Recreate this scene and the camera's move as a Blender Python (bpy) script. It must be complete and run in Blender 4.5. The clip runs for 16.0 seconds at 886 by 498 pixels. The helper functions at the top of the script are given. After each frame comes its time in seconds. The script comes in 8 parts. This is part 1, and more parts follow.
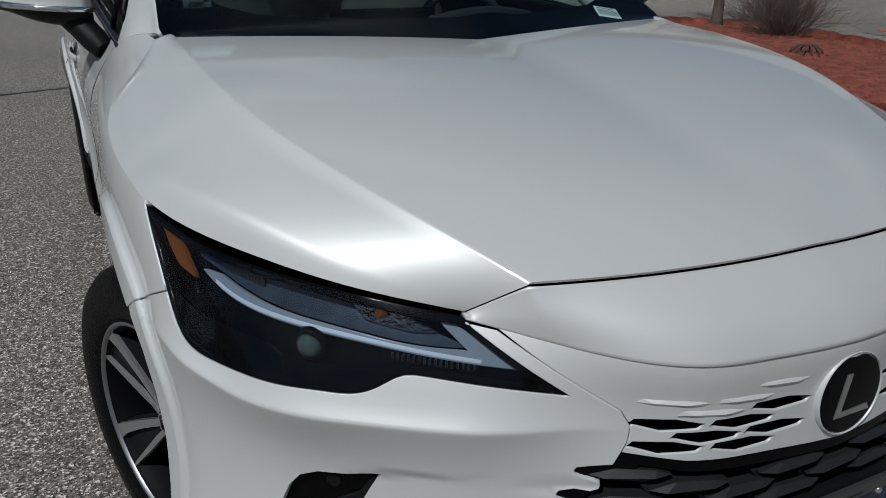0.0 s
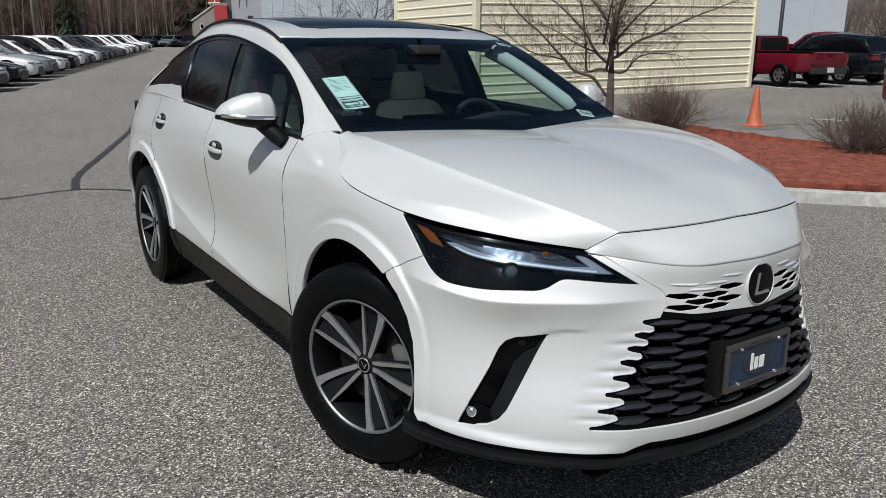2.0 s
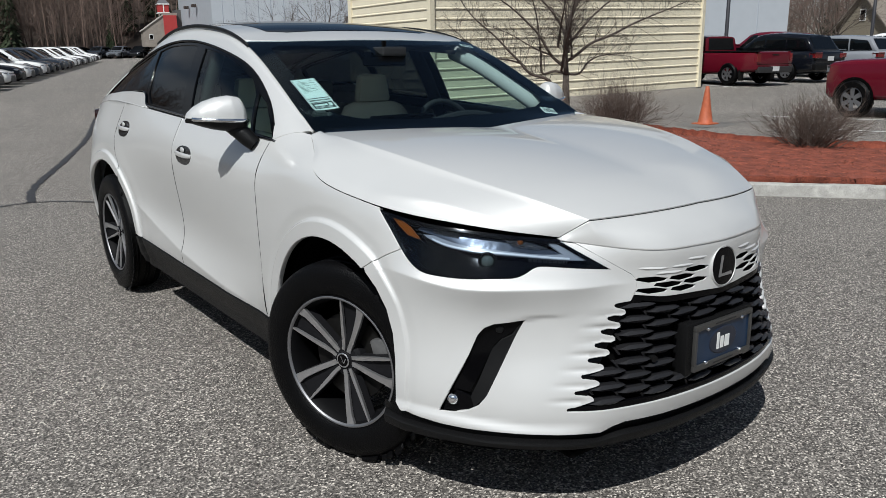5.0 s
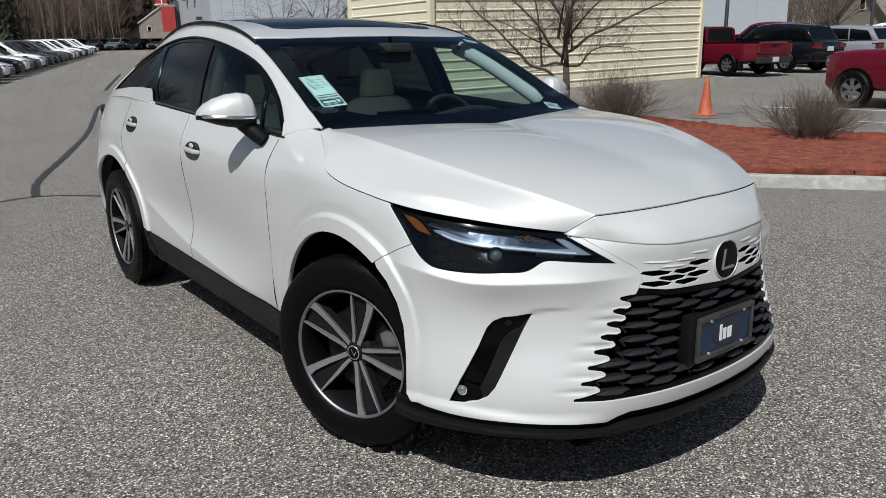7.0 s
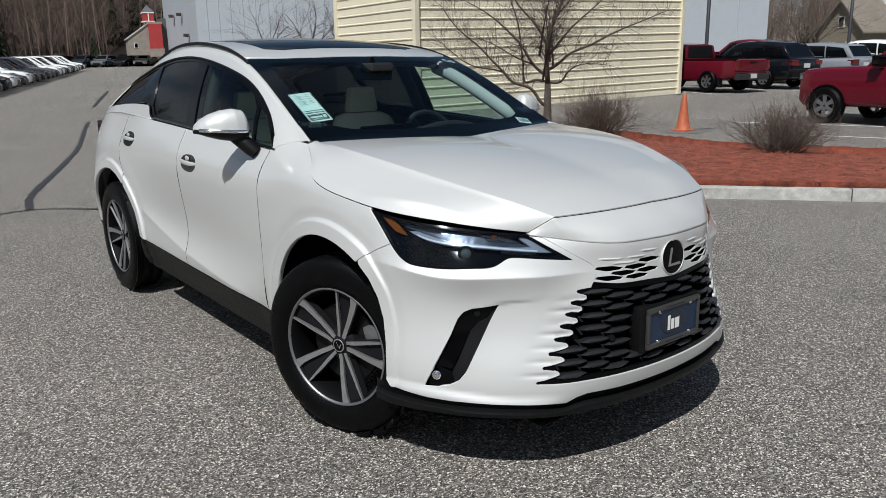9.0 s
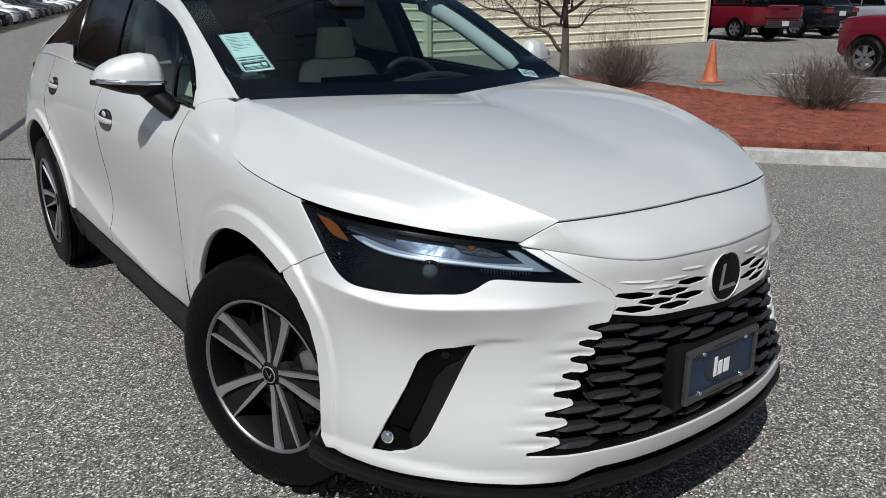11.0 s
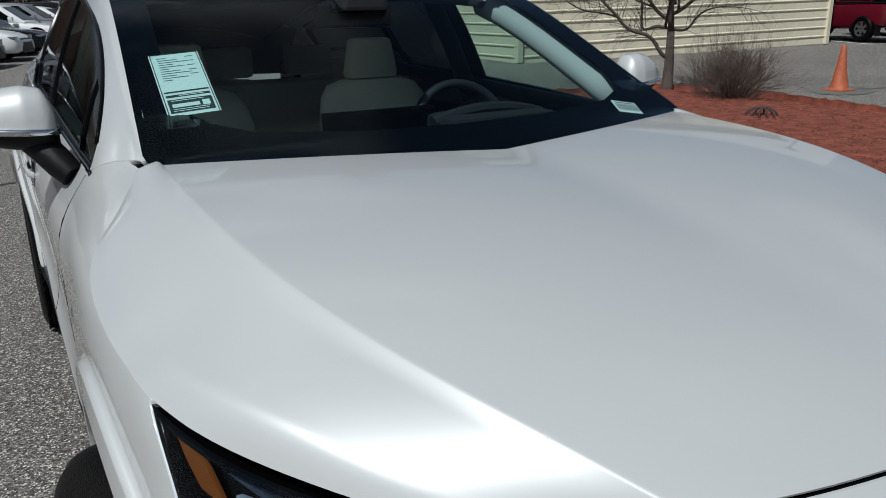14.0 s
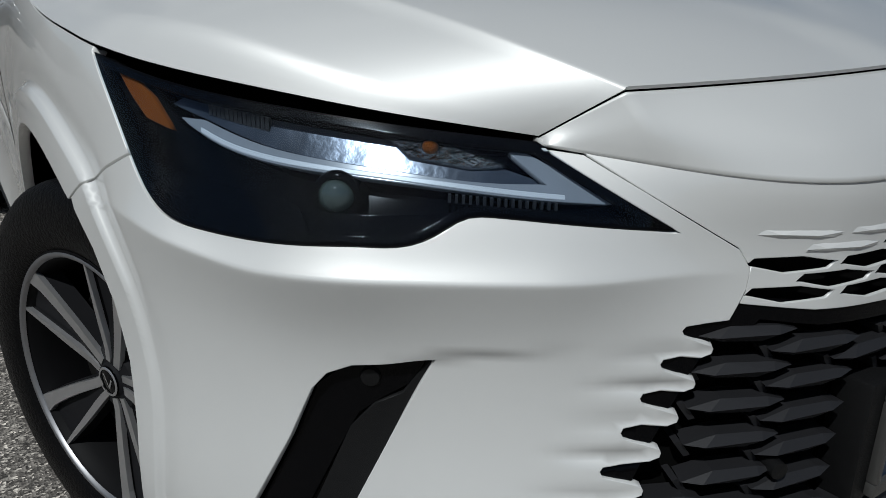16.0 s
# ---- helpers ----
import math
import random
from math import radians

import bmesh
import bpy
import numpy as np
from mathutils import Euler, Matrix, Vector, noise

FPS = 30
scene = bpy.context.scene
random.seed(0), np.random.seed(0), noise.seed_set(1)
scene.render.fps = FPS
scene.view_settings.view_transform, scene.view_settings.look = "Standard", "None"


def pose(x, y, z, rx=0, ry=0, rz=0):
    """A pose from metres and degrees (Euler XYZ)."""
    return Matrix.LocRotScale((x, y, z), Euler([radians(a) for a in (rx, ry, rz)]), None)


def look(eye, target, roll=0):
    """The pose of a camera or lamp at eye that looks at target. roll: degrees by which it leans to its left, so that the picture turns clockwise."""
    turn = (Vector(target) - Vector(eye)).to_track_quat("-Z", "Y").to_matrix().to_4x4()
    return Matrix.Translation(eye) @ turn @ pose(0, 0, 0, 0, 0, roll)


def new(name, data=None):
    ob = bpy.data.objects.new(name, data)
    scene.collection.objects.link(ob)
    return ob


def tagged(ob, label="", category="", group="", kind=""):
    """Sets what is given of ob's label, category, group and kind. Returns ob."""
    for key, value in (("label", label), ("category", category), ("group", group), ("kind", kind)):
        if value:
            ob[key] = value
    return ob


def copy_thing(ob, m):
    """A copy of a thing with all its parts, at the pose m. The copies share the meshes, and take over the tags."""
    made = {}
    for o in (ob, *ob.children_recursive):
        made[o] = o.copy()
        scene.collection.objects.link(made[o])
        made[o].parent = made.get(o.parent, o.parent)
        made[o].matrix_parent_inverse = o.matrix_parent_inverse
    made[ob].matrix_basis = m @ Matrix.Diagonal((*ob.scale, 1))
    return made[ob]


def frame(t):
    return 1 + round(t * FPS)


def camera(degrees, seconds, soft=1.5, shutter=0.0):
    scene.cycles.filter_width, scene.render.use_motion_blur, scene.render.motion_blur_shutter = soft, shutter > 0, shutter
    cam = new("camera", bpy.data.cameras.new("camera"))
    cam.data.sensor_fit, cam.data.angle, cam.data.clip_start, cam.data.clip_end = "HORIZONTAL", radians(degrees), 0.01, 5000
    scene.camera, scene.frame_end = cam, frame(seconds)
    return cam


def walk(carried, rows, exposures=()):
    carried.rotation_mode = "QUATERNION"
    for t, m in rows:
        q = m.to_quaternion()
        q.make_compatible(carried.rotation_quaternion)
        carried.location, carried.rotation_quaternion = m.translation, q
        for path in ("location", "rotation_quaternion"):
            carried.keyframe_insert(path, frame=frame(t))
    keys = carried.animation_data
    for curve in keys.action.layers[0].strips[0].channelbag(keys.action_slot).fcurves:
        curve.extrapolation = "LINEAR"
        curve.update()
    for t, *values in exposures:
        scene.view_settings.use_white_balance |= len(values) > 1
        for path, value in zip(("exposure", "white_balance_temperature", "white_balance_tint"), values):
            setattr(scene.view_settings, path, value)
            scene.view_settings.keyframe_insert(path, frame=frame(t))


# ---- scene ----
cam = camera(59.8, 16.0, soft=0.8)
PATH = [
    (0, (-0.962, -1.567, 1.39), (-0.139, 0.095, 0.641), 0.8),
    (0.5, (-1.244, -1.764, 1.428), (-0.287, -0.137, 0.769), -0.3),
    (1, (-1.563, -1.934, 1.455), (-0.548, -0.313, 0.869), 0.1),
    (1.5, (-1.825, -2.157, 1.456), (-0.773, -0.542, 0.922), 0.3),
    (2, (-2.087, -2.302, 1.476), (-1.002, -0.698, 0.976), 0.2),
    (2.5, (-2.31, -2.351, 1.479), (-1.195, -0.762, 0.998), 0.0),
    (3, (-2.379, -2.478, 1.491), (-1.236, -0.907, 1.018), -0.3),
    (3.5, (-2.392, -2.623, 1.493), (-1.221, -1.074, 1.016), -0.5),
    (4, (-2.352, -2.585, 1.47), (-1.161, -1.054, 0.987), -0.6),
    (4.2, (-2.318, -2.527, 1.455), (-1.128, -0.991, 0.979), -0.7),
    (6.3, (-2.045, -2.221, 1.451), (-0.892, -0.67, 0.939), -0.8),
    (6.5, (-2.105, -2.264, 1.464), (-0.947, -0.716, 0.95), -0.8),
    (7, (-2.231, -2.354, 1.478), (-1.061, -0.813, 0.97), -1.0),
    (7.5, (-2.285, -2.406, 1.48), (-1.102, -0.873, 0.982), -1.0),
    (8, (-2.323, -2.465, 1.484), (-1.132, -0.934, 0.998), -0.9),
    (8.5, (-2.36, -2.568, 1.483), (-1.163, -1.038, 1.008), -0.9),
    (9, (-2.373, -2.609, 1.492), (-1.171, -1.081, 1.023), -1.0),
    (9.5, (-2.275, -2.485, 1.496), (-1.075, -0.958, 1.018), -1.0),
    (9.7, (-2.232, -2.437, 1.5), (-1.034, -0.911, 1.013), -1.0),
    (11.8, (-1.381, -1.794, 1.428), (-0.292, -0.25, 0.773), 0.4),
    (12, (-1.304, -1.745, 1.422), (-0.234, -0.187, 0.767), 0.4),
    (12.5, (-1.18, -1.598, 1.402), (-0.158, 0.004, 0.778), 0.3),
    (13, (-1.13, -1.381, 1.472), (-0.153, 0.264, 0.892), 0.0),
    (13.5, (-1.053, -1.269, 1.524), (-0.1, 0.396, 0.958), -0.2),
    (14, (-0.984, -1.231, 1.455), (-0.031, 0.424, 0.862), -0.9),
    (14.5, (-1.089, -1.27, 1.333), (-0.109, 0.342, 0.669), -0.5),
    (15, (-1.183, -1.312, 1.282), (-0.179, 0.253, 0.544), -0.4),
    (15.5, (-1.135, -1.321, 1.189), (-0.105, 0.213, 0.422), -0.0),
    (16, (-1.06, -1.354, 1.079), (-0.007, 0.205, 0.4), 0.6),
]
walk(cam, [(t, look(eye, target, roll)) for t, eye, target, roll in PATH],
     exposures=[(0, -0.66, 5890, 5), (0.5, -0.30, 5910, 6), (1, -0.06, 5990, 7), (2, 0.03, 6070, 7), (9.7, 0.03, 6070, 7), (11.8, -0.06, 5940, 6), (12.5, -0.15, 5910, 5), (13.2, -0.24, 5890, 5), (14, -0.36, 5870, 5), (14.5, -0.38, 5890, 5), (15.2, -0.40, 5940, 5), (16, -0.50, 5940, 5)])

# ---- world, sun ----
SUN_DIR = Vector((0.66, 0.42, -1.0)).normalized()      # the way the light travels
world = bpy.data.worlds.new("sky")
scene.world = world
world.use_nodes = True
wn = world.node_tree
sky = wn.nodes.new("ShaderNodeTexSky")
sky.sky_type, sky.sun_disc = "NISHITA", False
sky.sun_elevation = math.asin(-SUN_DIR.z)
sky.sun_rotation = math.atan2(-SUN_DIR.x, -SUN_DIR.y)
sky.air_density, sky.dust_density, sky.ozone_density = 1.0, 0.5, 1.0
# scattered clouds over the blue
wtc = wn.nodes.new("ShaderNodeTexCoord")
wmap = wn.nodes.new("ShaderNodeMapping")
wmap.inputs["Scale"].default_value = (1.0, 1.0, 2.2)
wno = wn.nodes.new("ShaderNodeTexNoise")
wno.inputs["Scale"].default_value, wno.inputs["Detail"].default_value = 2.3, 7
wrp = wn.nodes.new("ShaderNodeMapRange")
wrp.inputs["From Min"].default_value, wrp.inputs["From Max"].default_value = 0.46, 0.66
wmx = wn.nodes.new("ShaderNodeMixRGB")
wmx.inputs["Color2"].default_value = (9.0, 9.1, 9.3, 1)
wn.links.new(wtc.outputs["Generated"], wmap.inputs["Vector"])
wn.links.new(wmap.outputs["Vector"], wno.inputs["Vector"])
wn.links.new(wno.outputs["Fac"], wrp.inputs["Value"])
wn.links.new(wrp.outputs[0], wmx.inputs["Fac"])
wn.links.new(sky.outputs["Color"], wmx.inputs["Color1"])
wn.links.new(wmx.outputs["Color"], wn.nodes["Background"].inputs["Color"])
wn.nodes["Background"].inputs["Strength"].default_value = 0.046
sun_data = bpy.data.lights.new("sun", "SUN")
sun_data.energy, sun_data.angle, sun_data.color = 4.85, radians(0.53), (1.0, 0.955, 0.9)
sun = new("sun", sun_data)
sun.matrix_world = look((-20, -14, 30), Vector((-20, -14, 30)) + SUN_DIR)

# ---- materials ----
MATS = {}


def mat(name, color, rough=0.5, metal=0.0, bump=0.0, scale=30.0, vary=0.0, coat=0.0, spec=0.5, scale2=None, obj_random=0.0, island=0.0, stretch=None):
    """A Principled material with noise on colour and relief, at two scales."""
    if name in MATS:
        return MATS[name]
    m = bpy.data.materials.new(name)
    m.use_nodes = True
    nt = m.node_tree
    b = nt.nodes["Principled BSDF"]
    b.inputs["Base Color"].default_value = (*color, 1)
    b.inputs["Roughness"].default_value = rough
    b.inputs["Metallic"].default_value = metal
    b.inputs["Coat Weight"].default_value = coat
    b.inputs["Coat Roughness"].default_value = 0.03
    b.inputs["Specular IOR Level"].default_value = spec
    tc = nt.nodes.new("ShaderNodeTexCoord")
    vec = tc.outputs["Object"]
    if stretch:
        mp = nt.nodes.new("ShaderNodeMapping")
        mp.inputs["Scale"].default_value = stretch
        nt.links.new(vec, mp.inputs["Vector"])
        vec = mp.outputs["Vector"]
    if vary or bump:
        n1 = nt.nodes.new("ShaderNodeTexNoise")
        n1.inputs["Scale"].default_value, n1.inputs["Detail"].default_value = scale, 6
        nt.links.new(vec, n1.inputs["Vector"])
        n2 = nt.nodes.new("ShaderNodeTexNoise")
        n2.inputs["Scale"].default_value, n2.inputs["Detail"].default_value = scale2 or scale / 9, 3
        nt.links.new(vec, n2.inputs["Vector"])
    if vary or obj_random or island:
        hs = nt.nodes.new("ShaderNodeHueSaturation")
        hs.inputs["Color"].default_value = (*color, 1)
        val = None
        if vary:
            ad = nt.nodes.new("ShaderNodeMath")
            ad.operation = "ADD"
            nt.links.new(n1.outputs["Fac"], ad.inputs[0])
            nt.links.new(n2.outputs["Fac"], ad.inputs[1])
            mr = nt.nodes.new("ShaderNodeMapRange")
            mr.inputs["From Min"].default_value, mr.inputs["From Max"].default_value = 0.6, 1.4
            mr.inputs["To Min"].default_value, mr.inputs["To Max"].default_value = 1 - vary, 1 + vary
            nt.links.new(ad.outputs[0], mr.inputs["Value"])
            val = mr.outputs[0]
        if obj_random or island:
            if obj_random:
                src = nt.nodes.new("ShaderNodeObjectInfo").outputs["Random"]
            else:
                src = nt.nodes.new("ShaderNodeNewGeometry").outputs["Random Per Island"]
            k = obj_random or island
            mr2 = nt.nodes.new("ShaderNodeMapRange")
            mr2.inputs["To Min"].default_value, mr2.inputs["To Max"].default_value = 1 - k, 1 + k
            nt.links.new(src, mr2.inputs["Value"])
            if val is not None:
                mu = nt.nodes.new("ShaderNodeMath")
                mu.operation = "MULTIPLY"
                nt.links.new(val, mu.inputs[0])
                nt.links.new(mr2.outputs[0], mu.inputs[1])
                val = mu.outputs[0]
            else:
                val = mr2.outputs[0]
        nt.links.new(val, hs.inputs["Value"])
        nt.links.new(hs.outputs["Color"], b.inputs["Base Color"])
    if bump:
        bp = nt.nodes.new("ShaderNodeBump")
        bp.inputs["Strength"].default_value, bp.inputs["Distance"].default_value = bump, 0.02
        nt.links.new(n1.outputs["Fac"], bp.inputs["Height"])
        nt.links.new(bp.outputs["Normal"], b.inputs["Normal"])
    MATS[name] = m
    return m


def glass(name, tint, gloss=0.02, base=0.034):
    """Clear or tinted pane: light passes straight through it, and it reflects by Fresnel."""
    m = bpy.data.materials.new(name)
    m.use_nodes = True
    nt = m.node_tree
    nt.nodes.remove(nt.nodes["Principled BSDF"])
    tr, gl = nt.nodes.new("ShaderNodeBsdfTransparent"), nt.nodes.new("ShaderNodeBsdfGlossy")
    tr.inputs["Color"].default_value = (*tint, 1)
    gl.inputs["Roughness"].default_value = gloss
    lw, mx = nt.nodes.new("ShaderNodeLayerWeight"), nt.nodes.new("ShaderNodeMixShader")
    lw.inputs["Blend"].default_value = 0.5
    pw, fr = nt.nodes.new("ShaderNodeMath"), nt.nodes.new("ShaderNodeMath")
    pw.operation, fr.operation = "POWER", "MULTIPLY_ADD"
    pw.inputs[1].default_value, fr.inputs[1].default_value, fr.inputs[2].default_value = 5.0, 0.85, base
    nt.links.new(lw.outputs["Facing"], pw.inputs[0])
    nt.links.new(pw.outputs[0], fr.inputs[0])
    nt.links.new(fr.outputs[0], mx.inputs[0])
    nt.links.new(tr.outputs[0], mx.inputs[1])
    nt.links.new(gl.outputs[0], mx.inputs[2])
    nt.links.new(mx.outputs[0], nt.nodes["Material Output"].inputs["Surface"])
    MATS[name] = m
    return m


def pearl():
    """Pearl-white metallic car paint: white base with fine flake under a clear coat."""
    m = mat("pearl_paint", (0.565, 0.565, 0.553), rough=0.42, coat=1.0)
    nt = m.node_tree
    b = nt.nodes["Principled BSDF"]
    b.inputs["Metallic"].default_value = 0.20
    tc = nt.nodes.new("ShaderNodeTexCoord")
    vo = nt.nodes.new("ShaderNodeTexVoronoi")
    vo.inputs["Scale"].default_value = 1500
    nt.links.new(tc.outputs["Object"], vo.inputs["Vector"])
    mr = nt.nodes.new("ShaderNodeMapRange")
    mr.inputs["To Min"].default_value, mr.inputs["To Max"].default_value = 0.40, 0.52
    nt.links.new(vo.outputs["Color"], mr.inputs["Value"])
    nt.links.new(mr.outputs[0], b.inputs["Roughness"])
    n1 = nt.nodes.new("ShaderNodeTexNoise")
    n1.inputs["Scale"].default_value = 2.5
    nt.links.new(tc.outputs["Object"], n1.inputs["Vector"])
    mr2 = nt.nodes.new("ShaderNodeMapRange")
    mr2.inputs["To Min"].default_value, mr2.inputs["To Max"].default_value = 0.02, 0.07
    nt.links.new(n1.outputs["Fac"], mr2.inputs["Value"])
    nt.links.new(mr2.outputs[0], b.inputs["Coat Roughness"])
    return m


PAINT = pearl()
GLOSS_BLACK = mat("gloss_black", (0.0016, 0.0016, 0.002), rough=0.1, spec=0.13)
BLACK_PLASTIC = mat("black_plastic", (0.0055, 0.0055, 0.0058), rough=0.45, spec=0.18, bump=0.15, scale=900, vary=0.15)
GRILLE_BLACK = mat("grille_black", (0.015, 0.015, 0.0165), rough=0.36, spec=0.3, bump=0.05, scale=700)
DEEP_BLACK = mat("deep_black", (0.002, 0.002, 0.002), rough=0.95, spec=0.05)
RUBBER = mat("tyre_rubber", (0.0025, 0.0025, 0.0028), rough=0.42, spec=0.09, bump=0.25, scale=160, vary=0.25)
CHROME = mat("chrome", (0.75, 0.76, 0.78), rough=0.1, metal=1.0)
MACHINED = mat("machined_alloy", (0.49, 0.49, 0.50), rough=0.34, metal=0.9, vary=0.06, scale=200)
DARK_ALLOY = mat("dark_alloy", (0.010, 0.010, 0.0112), rough=0.6, spec=0.06, vary=0.1, scale=60)
RIM_EDGE = mat("rim_edge_alloy", (0.26, 0.26, 0.27), rough=0.45, metal=0.9, vary=0.06, scale=200)
STEEL = mat("brake_steel", (0.025, 0.024, 0.023), rough=0.5, metal=0.8, vary=0.2, scale=40)
CLEAR = glass("windscreen_glass", (0.70, 0.82, 0.82), base=0.022)
SIDE_GLASS = glass("side_glass", (0.62, 0.76, 0.70))
PRIVACY = glass("privacy_glass", (0.022, 0.025, 0.028))
SUNROOF = glass("sunroof_tint", (0.03, 0.033, 0.036))
LAMP_LENS = glass("lamp_lens", (0.76, 0.82, 0.88), 0.01, 0.030)


# ---- helpers for shapes ----
def mesh_ob(name, verts, faces, material, parent=None, label="", smooth=True, normals=None):
    me = bpy.data.meshes.new(name)
    me.from_pydata([tuple(v) for v in verts], [], faces)
    me.materials.append(material)
    if smooth:
        me.polygons.foreach_set("use_smooth", [True] * len(me.polygons))
    me.update()
    if normals is not None:
        me.normals_split_custom_set_from_vertices([tuple(n) for n in normals])
    ob = new(name, me)
    if parent is not None:
        ob.parent = parent
    if label:
        tagged(ob, label)
    return ob


def part(name, bm, material, parent=None, label="", smooth=False, auto=None):
    me = bpy.data.meshes.new(name)
    bm.to_mesh(me)
    bm.free()
    me.materials.append(material)
    if smooth:
        me.polygons.foreach_set("use_smooth", [True] * len(me.polygons))
        if auto:
            me.set_sharp_from_angle(angle=radians(auto))
    ob = new(name, me)
    if parent is not None:
        ob.parent = parent
    if label:
        tagged(ob, label)
    return ob


def empty(name, m=None):
    ob = new(name)
    ob.empty_display_size = 0.1
    if m is not None:
        ob.matrix_world = m
    return ob


def box(bm, x0, x1, y0, y1, z0, z1, bevel=0.0):
    r = bmesh.ops.create_cube(bm, size=1.0)
    vs = r["verts"]
    for v in vs:
        v.co = Vector((x0 + (v.co.x + 0.5) * (x1 - x0), y0 + (v.co.y + 0.5) * (y1 - y0), z0 + (v.co.z + 0.5) * (z1 - z0)))
    if bevel:
        es = list({e for v in vs for e in v.link_edges})
        bmesh.ops.bevel(bm, geom=es, offset=bevel, segments=2, affect="EDGES", profile=0.6)
    return vs


def tube(bm, pts, radii, seg=8, cap=True):
    """A round tube through points, with a radius at each."""
    pts = [Vector(p) for p in pts]
    rings = []
    for i, p in enumerate(pts):
        d = (pts[min(i + 1, len(pts) - 1)] - pts[max(i - 1, 0)]).normalized()
        a = d.orthogonal().normalized() if i == 0 else (ref - d * ref.dot(d)).normalized()
        ref = a
        b = d.cross(a)
        r = radii[i] if hasattr(radii, "__len__") else radii
        rings.append([bm.verts.new(p + (a * math.cos(2 * math.pi * k / seg) + b * math.sin(2 * math.pi * k / seg)) * r) for k in range(seg)])
    for r0, r1 in zip(rings, rings[1:]):
        for k in range(seg):
            bm.faces.new((r0[k], r0[(k + 1) % seg], r1[(k + 1) % seg], r1[k]))
    if cap:
        bm.faces.new(rings[0][::-1])
        bm.faces.new(rings[-1])


def lathe(bm, profile, seg=48, axis="x", close=False):
    """Turns (radius, along) pairs round an axis through the origin."""
    rings = []
    for r, a in profile:
        ring = []
        for k in range(seg):
            c, s = math.cos(2 * math.pi * k / seg), math.sin(2 * math.pi * k / seg)
            co = (a, r * c, r * s) if axis == "x" else (r * c, r * s, a)
            ring.append(bm.verts.new(co))
        rings.append(ring)
    pairs = list(zip(rings, rings[1:])) + ([(rings[-1], rings[0])] if close else [])
    for r0, r1 in pairs:
        for k in range(seg):
            bm.faces.new((r0[k], r1[k], r1[(k + 1) % seg], r0[(k + 1) % seg]))
    return rings


def spline(xs, ys):
    """Natural cubic spline through (xs, ys); ys may be rows of coordinates."""
    xs, ys = np.asarray(xs, float), np.asarray(ys, float)
    n = len(xs)
    h = np.diff(xs)
    flat = ys.reshape(n, -1)
    a = np.eye(n)
    rhs = np.zeros_like(flat)
    for i in range(1, n - 1):
        a[i, i - 1], a[i, i], a[i, i + 1] = h[i - 1], 2 * (h[i - 1] + h[i]), h[i]
        rhs[i] = 6 * ((flat[i + 1] - flat[i]) / h[i] - (flat[i] - flat[i - 1]) / h[i - 1])
    m = np.linalg.solve(a, rhs)

    def at(x):
        x = np.asarray(x, float)
        i = np.clip(np.searchsorted(xs, x) - 1, 0, n - 2)
        x0, x1, hh = xs[i], xs[i + 1], h[i]
        xc = np.clip(x, xs[0], xs[-1])
        u, v = (x1 - xc), (xc - x0)
        if flat.shape[1] > 1:
            u, v, hh = u[..., None], v[..., None], hh[..., None]
            r = m[i] * u**3 / (6 * hh) + m[i + 1] * v**3 / (6 * hh) + (flat[i] / hh - m[i] * hh / 6) * u + (flat[i + 1] / hh - m[i + 1] * hh / 6) * v
            return r
        r = m[i, 0] * u**3 / (6 * hh) + m[i + 1, 0] * v**3 / (6 * hh) + (flat[i, 0] / hh - m[i, 0] * hh / 6) * u + (flat[i + 1, 0] / hh - m[i + 1, 0] * hh / 6) * v
        return r

    return at


def curve_pts(pts, n, sharp=()):
    """n points along a smooth curve through pts (any dimension); at the listed indices it has a corner."""
    pts = np.asarray(pts, float)
    cuts = [0, *sorted(sharp), len(pts) - 1]
    total = np.r_[0, np.cumsum(np.linalg.norm(np.diff(pts, axis=0), axis=1))]
    out = []
    for a, b in zip(cuts, cuts[1:]):
        seg = pts[a : b + 1]
        d = total[a : b + 1]
        k = max(2, int(round(n * (d[-1] - d[0]) / total[-1])))
        u = np.linspace(d[0], d[-1], k + 1)
        q = np.stack([np.interp(u, d, seg[:, j]) for j in range(seg.shape[1])], 1) if len(seg) < 3 else spline(d, seg)(u)
        out.append(q if not out else q[1:])
    return np.concatenate(out)


def inside(poly, pts):
    x, y = pts[:, 0], pts[:, 1]
    c = np.zeros(len(pts), bool)
    for (x0, y0), (x1, y1) in zip(poly, np.roll(poly, -1, 0)):
        t = ((y0 > y) != (y1 > y)) & (x < (x1 - x0) * (y - y0) / ((y1 - y0) or 1e-12) + x0)
        c ^= t
    return c


def resample(poly, step):
    poly = np.asarray(poly, float)
    out = []
    for a, b in zip(poly, np.roll(poly, -1, 0)):
        k = max(1, int(round(np.linalg.norm(b - a) / step)))
        out += [a + (b - a) * i / k for i in range(k)]
    return np.array(out)


